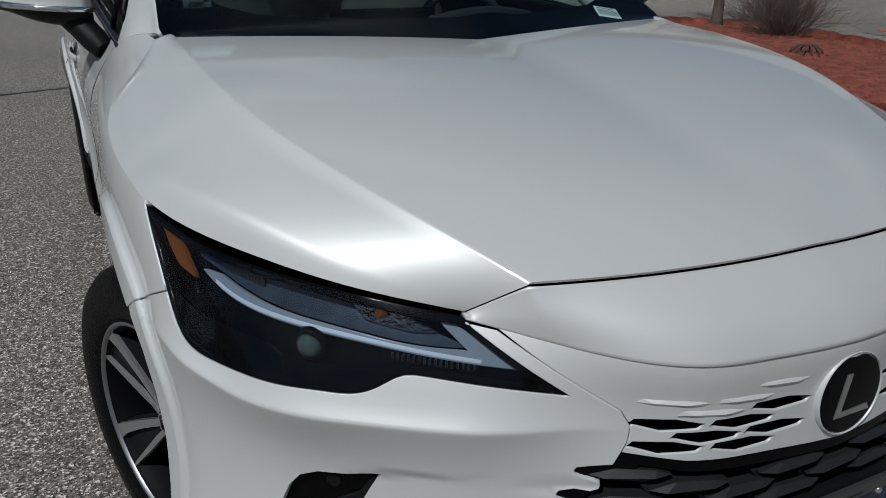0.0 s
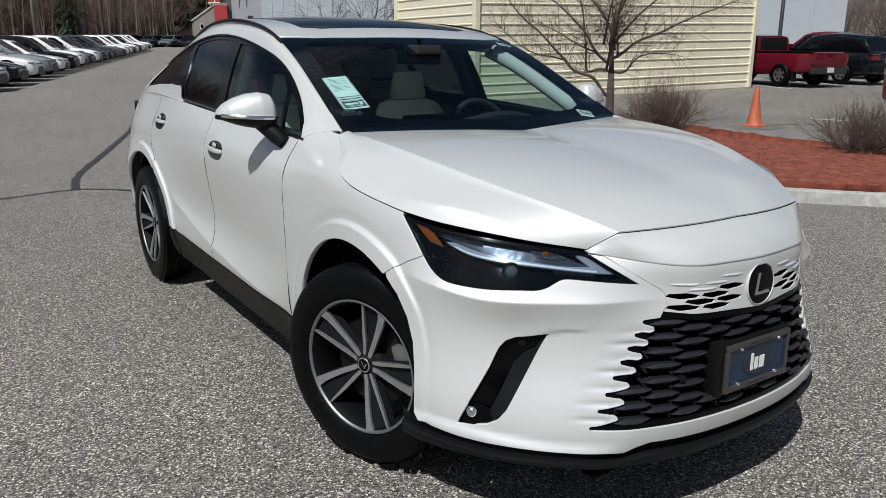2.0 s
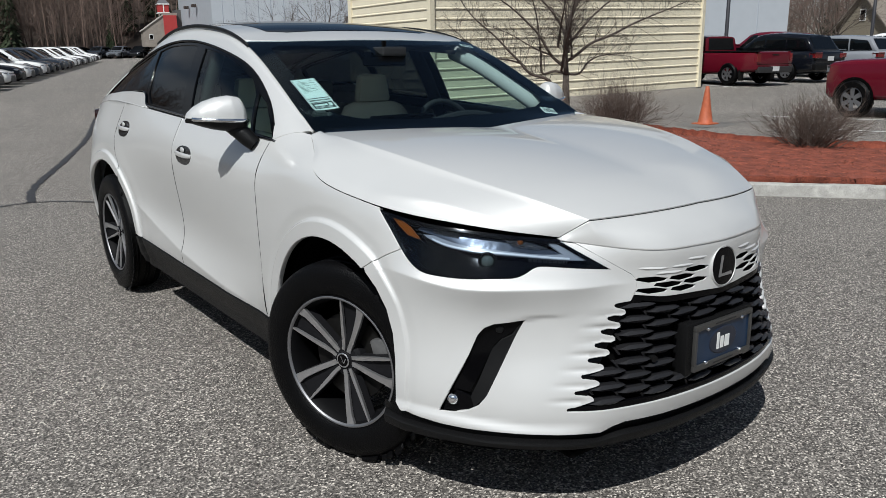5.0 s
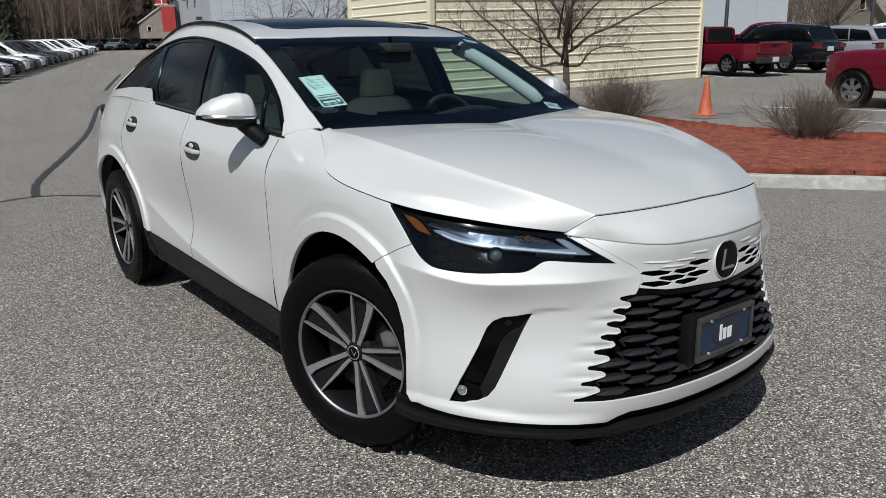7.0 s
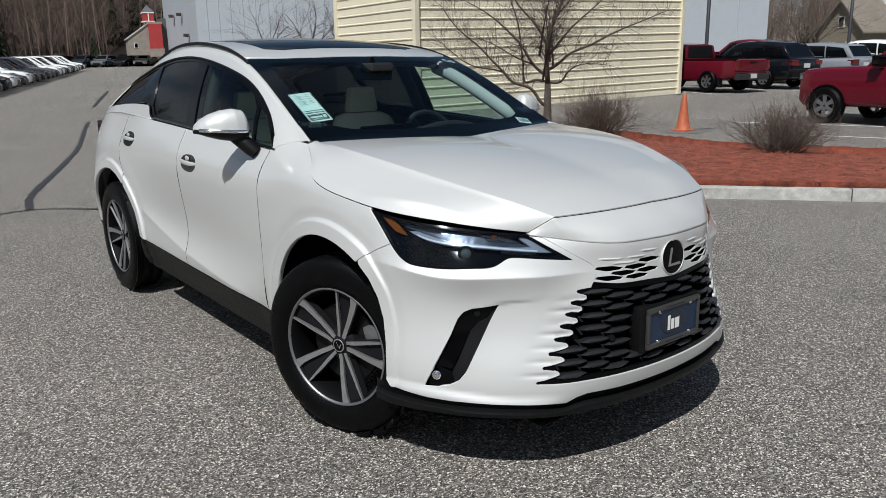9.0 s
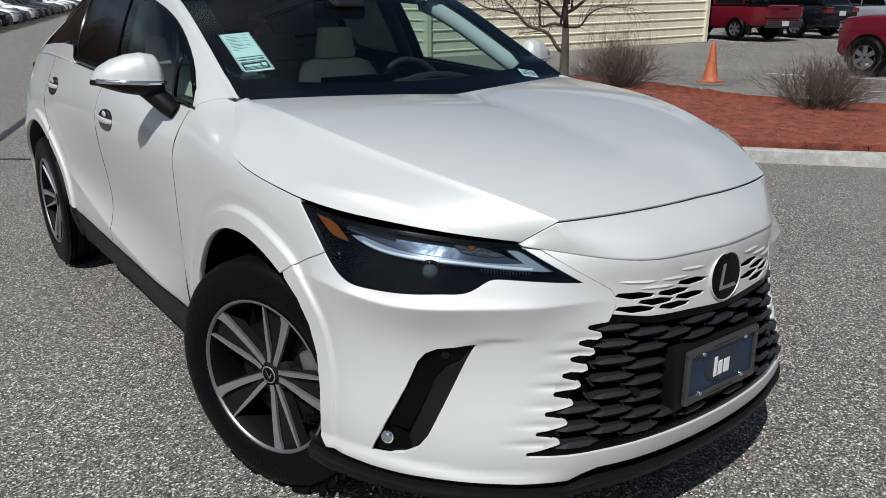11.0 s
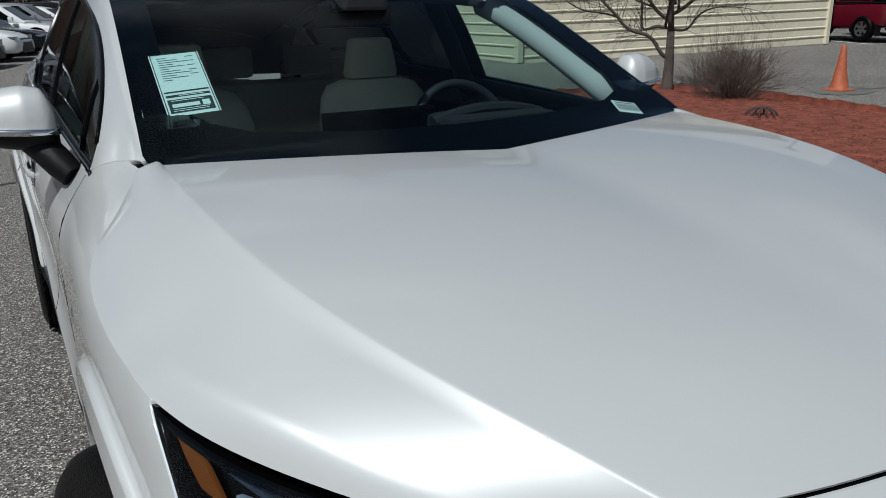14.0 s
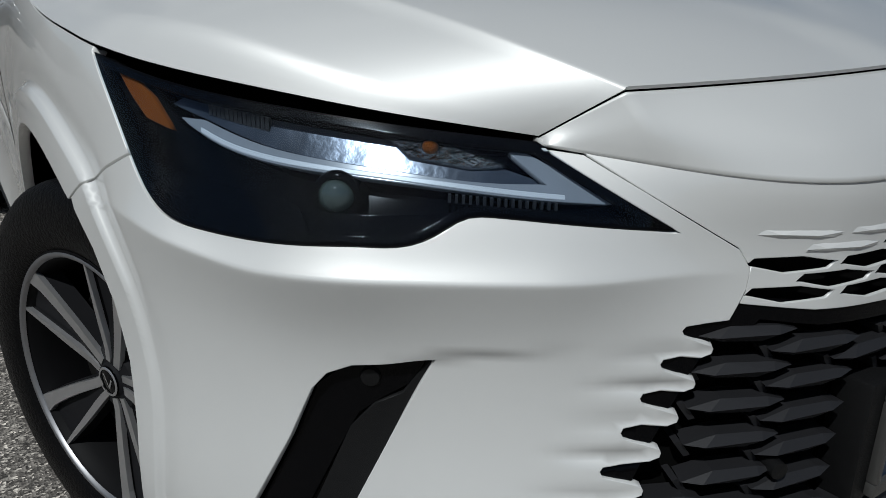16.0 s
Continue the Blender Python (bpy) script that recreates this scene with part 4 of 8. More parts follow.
def build_grille(car):
    half = np.array([(0.0, 0.712), (0.11, 0.717), (0.23, 0.722), (0.318, 0.733)] + tooth_line() + GRILLE_LOW)
    full = np.concatenate([half, half[::-1][1:-1] * [-1, 1]])
    grille = empty("grille")
    grille.parent = car
    # toothed surround, gloss black, behind the painted edge
    inner = [(0.0, 0.700), (0.11, 0.705), (0.23, 0.711), (0.300, 0.722), (0.318, 0.700)]
    inner += [(u - 0.032, z) for u, z in TIPS] + [(0.42, 0.402), (0.219, 0.398), (0.0, 0.396)]
    inner = np.array(inner)
    ih = np.concatenate([inner, inner[::-1][1:-1] * [-1, 1]])
    panel("grille_surround", full, front, GLOSS_BLACK, grille, step=0.02, gap=-0.006, depth=0.03, holes=(ih,), lift=-0.007)
    # near-black sheet in place of the shaded depth behind the blades
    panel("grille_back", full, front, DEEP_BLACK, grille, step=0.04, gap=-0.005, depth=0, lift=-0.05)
    blades = []
    row = 0
    z = 0.700
    while z > 0.41:
        t = (0.70 - z) / 0.3
        shift = 0.5 * (row % 2)
        du = 0.155 + 0.012 * t
        for c in range(-4, 5):
            u = (c + shift) * du
            zz = z - 0.012 * (abs(u) / 0.4) ** 2 + 0.006
            lim = np.interp(zz, [p[1] for p in NOTCHES[::-1]], [p[0] for p in NOTCHES[::-1]]) - 0.035
            if abs(u) > lim + 0.02 or zz > 0.70:
                continue
            if abs(u) < 0.17 and 0.45 < zz < 0.625:
                continue
            blades.append((u, zz))
        z -= 0.0215
        row += 1
    bm = leaf(0.118, 0.023, 0.010)
    me = bpy.data.meshes.new("blade")
    bm.to_mesh(me)
    bm.free()
    me.materials.append(GRILLE_BLACK)
    bm = bmesh.new()
    v = [bm.verts.new(p) for p in ((-0.012, 0, 0.010), (-0.004, 0, 0.012), (0.012, 0.004, -0.010), (0.004, 0.004, -0.012), (-0.012, 0.03, 0.010), (-0.004, 0.03, 0.012), (0.012, 0.03, -0.010), (0.004, 0.03, -0.012))]
    for f in ((0, 1, 2, 3), (0, 4, 5, 1), (1, 5, 6, 2), (2, 6, 7, 3), (3, 7, 4, 0)):
        bm.faces.new([v[i] for i in f])
    bmesh.ops.recalc_face_normals(bm, faces=bm.faces)
    ms = bpy.data.meshes.new("strut")
    bm.to_mesh(ms)
    bm.free()
    ms.materials.append(GRILLE_BLACK)
    for u, zz in blades:
        o = new("blade", me)
        o.parent = grille
        o.matrix_world = on_front(u, zz, 0.008) @ Matrix.Rotation(radians(2 if u > 0 else -2), 4, "Y")
        o.scale.x = -1 if u > 0 else 1
        s = new("strut", ms)
        s.parent = grille
        s.matrix_world = on_front(u + (0.05 if u > 0 else -0.05), zz - 0.0105, 0.014)
        if u > 0:
            s.scale.x = -1
    # upper panel with slots, a little below the lip
    edge = np.array(NOSE_EDGE)
    top = [(0.474, 0.898), (0.365, 0.8815), (0.263, 0.871), (0.128, 0.868), (0, 0.869)]
    low = [(0.321, 0.734), (0.242, 0.724), (0.105, 0.719), (0.0, 0.712)]
    half = np.concatenate([edge, low[1:], ])
    tophalf = np.array(top)
    right = np.concatenate([tophalf[::-1], edge[1:], low[1:]])
    full = np.concatenate([right, right[::-1][1:-1] * [-1, 1]])

    def slot(u, z, w, h):
        return np.array([(u - w / 2, z + h * 0.1), (u - w * 0.1, z + h / 2), (u + w * 0.42, z + h * 0.42), (u + w / 2, z), (u + w * 0.1, z - h / 2), (u - w * 0.4, z - h * 0.3)])

    holes, marks = [], []
    for sgn in (1, -1):
        for u, z in ((0.268, 0.777), (0.168, 0.775), (0.216, 0.758), (0.118, 0.757), (0.268, 0.743), (0.165, 0.740), (0.112, 0.7925)):
            s = slot(u, z, 0.094, 0.0185)
            holes.append(s if sgn > 0 else flip_uv(s))
        for u, z in ((0.215, 0.795), (0.265, 0.812), (0.165, 0.811), (0.115, 0.828)):
            marks.append((sgn * u, z))
    holes = [h for h in holes if np.abs(h[:, 0]).min() > 0.055]
    panel("upper_panel", full, front, PAINT, grille, step=0.014, gap=0.0012, depth=0.005, holes=holes, lift=-0.0030)
    # near-black sheet so the slots read as fully shaded
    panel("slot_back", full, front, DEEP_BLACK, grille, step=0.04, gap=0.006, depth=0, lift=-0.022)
    for u, z in marks:
        b2 = bmesh.new()
        ring = slot(0, 0, 0.10, 0.014)
        vs = [b2.verts.new((x, 0.001, y)) for x, y in ring]
        c = [b2.verts.new((-0.02, -0.004, -0.001)), b2.verts.new((0.025, -0.004, 0.001))]
        for tri in ((0, 1, c[0]), (1, 2, c[1], c[0]), (2, 3, c[1]), (3, 4, c[1]), (4, 5, c[0], c[1]), (5, 0, c[0])):
            b2.faces.new([vs[q] if isinstance(q, int) else q for q in tri])
        bmesh.ops.recalc_face_normals(b2, faces=b2.faces)
        o = part("embossed_leaf", b2, PAINT, grille)
        o.matrix_world = on_front(u, z, 0.0035)
        if u < 0:
            o.scale.x = -1
    # round badge
    bm = bmesh.new()
    lathe(bm, [(0.0, -0.0065), (0.048, -0.0060), (0.062, -0.004), (0.064, 0.001), (0.064, 0.03)], 40, "z")
    badge = part("badge", bm, GLOSS_BLACK, car, "round gloss-black badge with a silver emblem", smooth=True, auto=40)
    P = front(np.array([[0.0, 0.783]]))[0]
    badge.matrix_world = pose(0, P[1] + 0.003, 0.783, 86, 0, 0) @ Matrix.Scale(-1, 4, (0, 0, 1))
    badge.data.flip_normals()
    bm = bmesh.new()
    lathe(bm, [(0.064, -0.003), (0.0650, -0.0056), (0.0664, -0.0050), (0.0672, 0.0), (0.0672, 0.03)], 40, "z")
    ring = part("badge_ring", bm, PAINT, badge, smooth=True, auto=40)
    bm = bmesh.new()
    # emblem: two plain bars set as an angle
    for q in (((-0.010, 0.030), (-0.001, 0.030), (-0.013, -0.016), (-0.023, -0.022)), ((-0.023, -0.022), (-0.013, -0.016), (0.030, -0.014), (0.034, -0.022))):
        f = [bm.verts.new((x * 1.3 - 0.004, y * 1.3 - 0.004, -0.0080)) for x, y in q]
        g = [bm.verts.new((x * 1.3 - 0.004, y * 1.3 - 0.004, -0.003)) for x, y in q]
        bm.faces.new(f)
        for i in range(4):
            bm.faces.new((f[i], f[(i + 1) % 4], g[(i + 1) % 4], g[i]))
    bmesh.ops.recalc_face_normals(bm, faces=bm.faces)
    part("emblem", bm, MACHINED, badge, "silver angular emblem")
    # number-plate holder and dealer plate
    holder = empty("plate_holder")
    holder.parent = car
    yb = -0.972
    bm = bmesh.new()
    box(bm, -0.185, 0.172, yb - 0.004, yb + 0.05, 0.448, 0.622, 0.008)
    part("bracket", bm, BLACK_PLASTIC, holder, smooth=True, auto=40)
    bm = bmesh.new()
    for x0, x1, z0, z1 in ((-0.158, 0.158, 0.594, 0.612), (-0.158, 0.158, 0.458, 0.478), (-0.158, -0.146, 0.478, 0.594), (0.146, 0.158, 0.478, 0.594)):
        box(bm, x0, x1, yb - 0.018, yb - 0.004, z0, z1, 0.003)
    part("plate_frame", bm, mat("plate_frame_grey", (0.09, 0.088, 0.085), rough=0.35, metal=0.6, bump=0.1, scale=400), holder, "grey metal plate frame", smooth=True, auto=40)
    bm = bmesh.new()
    box(bm, -0.150, 0.150, yb - 0.011, yb - 0.004, 0.472, 0.600)
    part("dealer_plate", bm, mat("plate_blue", (0.006, 0.022, 0.055), rough=0.35, vary=0.5, scale=9), holder, "blue dealer plate with a dark oval")
    bm = bmesh.new()
    lathe(bm, [(0.0, -0.0135), (0.038, -0.0135), (0.0405, -0.011)], 36, "z")
    bmesh.ops.scale(bm, vec=(1.90, 1.16, 1), verts=bm.verts)
    ov = part("oval", bm, mat("plate_oval", (0.012, 0.016, 0.03), rough=0.3), holder, smooth=False)
    ov.matrix_world = Matrix(((1, 0, 0, 0), (0, 0, 1, yb), (0, -1, 0, 0.536), (0, 0, 0, 1)))
    # three plain white shapes on the oval
    bm = bmesh.new()
    for x, w, h in ((-0.030, 0.013, 0.056), (-0.008, 0.017, 0.040), (0.020, 0.024, 0.040)):
        box(bm, x - w / 2, x + w / 2, yb - 0.0150, yb - 0.0125, 0.509, 0.509 + h)
    part("plate_mark", bm, mat("plate_white", (0.75, 0.75, 0.73), rough=0.4), holder, "plain white marks")
    for z in (0.603, 0.468):
        bm = bmesh.new()
        box(bm, -0.055, 0.055, yb - 0.0186, yb - 0.0176, z - 0.0022, z + 0.0022)
        part("frame_mark", bm, mat("frame_mark_dark", (0.012, 0.012, 0.013), rough=0.5), holder)
    for x in (-0.095, 0.095):
        for z in (0.593, 0.479):
            bm = bmesh.new()
            lathe(bm, [(0.0, -0.022), (0.004, -0.0215), (0.0062, -0.019), (0.0065, -0.012)], 14, "z")
            o = part("screw", bm, CHROME, holder, smooth=True)
            o.matrix_world = Matrix(((1, 0, 0, x), (0, 0, 1, yb), (0, -1, 0, z), (0, 0, 0, 1)))
    # parking sensor in the grille
    for u in (0.27, -0.27):
        bm = bmesh.new()
        lathe(bm, [(0.0, -0.010), (0.011, -0.009), (0.012, 0.02)], 20, "z")
        o = part("parking_sensor", bm, BLACK_PLASTIC, grille, smooth=True, auto=40)
        o.matrix_world = on_front(u, 0.53, 0.004) @ Matrix(((1, 0, 0, 0), (0, 0, 1, 0), (0, -1, 0, 0), (0, 0, 0, 1)))


def build_chin(car):
    """Dark lower lip under the bumper, and the corner intakes with their lamps."""
    us = np.concatenate([np.linspace(0, 0.36, 14), np.linspace(0.38, 1.07, 30)])
    edge = np.array(CHIN_EDGE[::-1])
    top = np.interp(us, edge[:, 0], edge[:, 1])
    low = np.interp(us, [0, 0.21, 0.41, 0.66, 0.85, 0.97, 1.07], [0.256, 0.256, 0.260, 0.272, 0.276, 0.270, 0.276])
    rows = []
    for f, zf, out in ((0.0, 1.0, -0.012), (0.1, 0.97, -0.014), (0.35, 0.56, -0.016), (0.4, 0.53, 0.004), (0.5, 0.47, 0.014), (0.7, 0.36, 0.017), (0.85, 0.08, 0.017), (1.0, 0.0, 0.010), (1.1, -0.08, -0.06)):
        z = low + (top - low) * zf
        p = front(np.stack([us, np.maximum(z, 0.25)], 1))
        n = p - np.array([0, YC, 0])
        n[:, 2] = 0
        n /= np.linalg.norm(n, axis=1)[:, None]
        p = p + n * out
        p[:, 2] = z
        rows.append(p)
    rows = np.array(rows)
    full = np.concatenate([rows[:, ::-1] * [-1, 1, 1], rows[:, 1:]], 1)
    ob = loft("chin_spoiler", full, BLACK_PLASTIC, car, "matt black lower lip")
    ob.data.set_sharp_from_angle(angle=radians(32))
    bm = bmesh.new()
    box(bm, -0.55, 0.55, -0.84, -0.5, 0.225, 0.25, 0.01)
    part("undertray", bm, DEEP_BLACK, car)
    for sgn in (1, -1):
        o = np.array(INTAKE) if sgn > 0 else flip_uv(INTAKE)
        hb = empty("corner_intake")
        hb.parent = car
        panel("intake_back", o, front, GLOSS_BLACK, hb, step=0.02, gap=-0.003, depth=0, lift=-0.028)
        vane = np.array([(0.650, 0.655), (0.712, 0.643), (0.742, 0.615), (0.772, 0.545), (0.830, 0.437), (0.795, 0.430), (0.748, 0.52), (0.728, 0.575), (0.70, 0.605), (0.667, 0.620)])
        # outer gloss band and inner matt wall
        wall = np.array([(0.634, 0.664), (0.667, 0.618), (0.70, 0.603), (0.728, 0.573), (0.775, 0.47), (0.805, 0.41), (0.79, 0.392), (0.755, 0.428), (0.727, 0.482), (0.676, 0.582)])
        band = np.array([(0.640, 0.664), (0.722, 0.654), (0.768, 0.619), (0.796, 0.555), (0.85, 0.448), (0.80, 0.44), (0.745, 0.545), (0.720, 0.590), (0.69, 0.612), (0.655, 0.632)])
        for nm, pl, m, lf in (("intake_wall", wall, BLACK_PLASTIC, -0.014), ("intake_band", band, GLOSS_BLACK, -0.018)):
            panel(nm, pl if sgn > 0 else flip_uv(pl), front, m, hb, step=0.02, gap=0, depth=0.02, lift=lf)
        low = np.array([(0.838, 0.442), (0.878, 0.376), (0.845, 0.376), (0.806, 0.387), (0.790, 0.398), (0.80, 0.43)])
        panel("intake_floor", low if sgn > 0 else flip_uv(low), front, GLOSS_BLACK, hb, step=0.02, gap=0, depth=0.01, lift=-0.012)
        bm = bmesh.new()
        lathe(bm, [(0.0, -0.006), (0.010, -0.005), (0.016, -0.001), (0.018, 0.01)], 24, "z")
        fl = part("fog_lamp", bm, CHROME, hb, "small round fog lamp", smooth=True)
        M = Matrix(((1, 0, 0, 0), (0, 0, 1, 0), (0, -1, 0, 0), (0, 0, 0, 1)))
        fl.matrix_world = on_front(sgn * 0.850, 0.412, 0.004) @ M
        bm = bmesh.new()
        lathe(bm, [(0.0, -0.004), (0.011, -0.0035), (0.0125, 0.0), (0.0125, 0.01)], 24, "z")
        ps = part("parking_sensor", bm, BLACK_PLASTIC, hb, smooth=True, auto=40)
        ps.matrix_world = on_front(sgn * 0.705, 0.635, 0.017) @ M


def build_headlamps(car):
    out = lamp_outline()
    orange = mat("amber_reflector", (0.24, 0.066, 0.006), rough=0.4, spec=0.2, bump=0.6, scale=700)
    guide = mat("light_guide", (0.23, 0.245, 0.27), rough=0.18, vary=0.08, scale=60, coat=0.5)
    facet = mat("reflector_facets", (0.55, 0.56, 0.58), rough=0.12, metal=1.0, bump=1.0, scale=160)
    fin = mat("dark_fins", (0.035, 0.037, 0.042), rough=0.3, metal=0.3)
    for sgn in (1, -1):
        fl = (lambda p: np.asarray(p)) if sgn > 0 else flip_uv
        lamp = empty("headlamp")
        lamp.parent = car
        tagged(lamp, "dark headlamp with clear lens and amber reflector")
        panel("lens", fl(out), front, LAMP_LENS, lamp, step=0.014, gap=0.003, depth=0.0, lift=0.002, label="clear headlamp lens")
        panel("housing", fl(out), front, GLOSS_BLACK, lamp, step=0.02, gap=0.001, depth=0, lift=-0.042)
        # black rim under the lens edge
        ring_in = inset(resample(out, 0.012), 0.010)
        panel("rim", fl(out), front, GLOSS_BLACK, lamp, step=0.02, gap=0.001, depth=0.04, holes=(fl(ring_in),), lift=-0.002)
        low = [(1.018, 0.880), (0.985, 0.866), (0.94, 0.857), (0.847, 0.850), (0.795, 0.847), (0.778, 0.84), (0.766, 0.806), (0.83, 0.805), (0.897, 0.808), (0.945, 0.818), (0.974, 0.836)]
        panel("lower_cover", fl(low), front, GLOSS_BLACK, lamp, step=0.014, gap=0, depth=0.02, lift=-0.009)
        low2 = [(0.760, 0.806), (0.770, 0.838), (0.72, 0.836), (0.66, 0.836), (0.62, 0.838), (0.632, 0.818), (0.662, 0.810), (0.707, 0.808)]
        panel("lower_window", fl(low2), front, GLOSS_BLACK, lamp, step=0.02, gap=0, depth=0.02, lift=-0.010)
        amb = [(1.048, 0.966), (1.018, 0.959), (0.980, 0.937), (0.947, 0.904), (0.988, 0.914), (1.018, 0.938)]
        panel("amber_reflector", fl(amb), front, orange, lamp, step=0.015, gap=0, depth=0.008, lift=-0.008, label="amber side reflector")
        # L-shaped light guide
        lowline = curve_pts([(0.935, 0.918), (0.886, 0.897), (0.827, 0.884), (0.755, 0.877), (0.670, 0.870), (0.584, 0.861), (0.498, 0.852), (0.448, 0.848)], 30)
        upline = curve_pts([(0.512, 0.868), (0.582, 0.870), (0.670, 0.8795), (0.755, 0.888), (0.828, 0.898), (0.903, 0.918)], 24)
        drl = np.concatenate([lowline, [(0.495, 0.880), (0.535, 0.901), (0.548, 0.900)], upline])
        panel("light_guide", fl(drl), front, guide, lamp, step=0.012, gap=0, depth=0.012, lift=-0.012, label="silver-white L-shaped light guide")
        gr = np.concatenate([lowline[2:28] + [0, 0.0018], (lowline[2:28] + [0, 0.0052])[::-1]])
        panel("light_groove", fl(gr), front, mat("guide_groove", (0.55, 0.57, 0.60), rough=0.3), lamp, step=0.012, gap=0, depth=0.004, lift=-0.0105)
        # dark blade over the guide, with fins
        up = np.concatenate([upline + [0, 0.004], [(0.96, 0.935), (0.94, 0.946), (0.80, 0.928), (0.69, 0.916), (0.60, 0.904)]])
        panel("upper_bezel", fl(up), front, mat("dark_bezel", (0.05, 0.06, 0.08), rough=0.20, spec=0.4, metal=0.4, vary=0.5, scale=25, bump=0.05), lamp, step=0.02, gap=0, depth=0.01, lift=-0.024)
        panel("signal_reflector", fl([(0.680, 0.918), (0.645, 0.915), (0.60, 0.905), (0.555, 0.889), (0.59, 0.888), (0.657, 0.897)]), front, facet, lamp, step=0.012, gap=0, depth=0.01, lift=-0.018, label="faceted chrome reflector")
        bm = bmesh.new()
        bmesh.ops.create_uvsphere(bm, u_segments=14, v_segments=10, radius=0.009)
        o = part("signal_bulb", bm, orange, lamp, "amber bulb", smooth=True)
        o.matrix_world = on_front(sgn * 0.632, 0.907, 0.016)
        for i in range(16):
            t = i / 15
            bm = bmesh.new()
            box(bm, -0.0016, 0.0016, -0.001, 0.006, -0.0045, 0.0045, 0.0005)
            o = part("fin", bm, fin, lamp)
            o.matrix_world = on_front(sgn * (0.616 - 0.110 * t), 0.855 - 0.008 * t, 0.014)
        for i in range(14):
            bm = bmesh.new()
            box(bm, -0.0025, 0.0025, -0.001, 0.008, -0.008, 0.008, 0.0008)
            o = part("fin", bm, fin, lamp)
            o.matrix_world = on_front(sgn * (0.90 - 0.006 * i), 0.934 - 0.0009 * i, 0.020)
        # projector
        bm = bmesh.new()
        lathe(bm, [(0.0, -0.016), (0.008, -0.0150), (0.015, -0.0115), (0.020, -0.005), (0.0215, 0.0)], 32, "z")
        M = Matrix(((1, 0, 0, 0), (0, 0, 1, 0), (0, -1, 0, 0), (0, 0, 0, 1)))
        pj = part("projector", bm, mat("projector_glass", (0.055, 0.07, 0.062), rough=0.05, coat=1.0, spec=0.8), lamp, "round projector lens", smooth=True)
        pj.matrix_world = on_front(sgn * 0.738, 0.856, 0.022) @ M
        bm = bmesh.new()
        lathe(bm, [(0.0215, -0.006), (0.026, -0.008), (0.029, 0.0), (0.029, 0.02)], 32, "z")
        rg = part("projector_ring", bm, GLOSS_BLACK, lamp, smooth=True)
        rg.matrix_world = on_front(sgn * 0.738, 0.856, 0.022) @ M


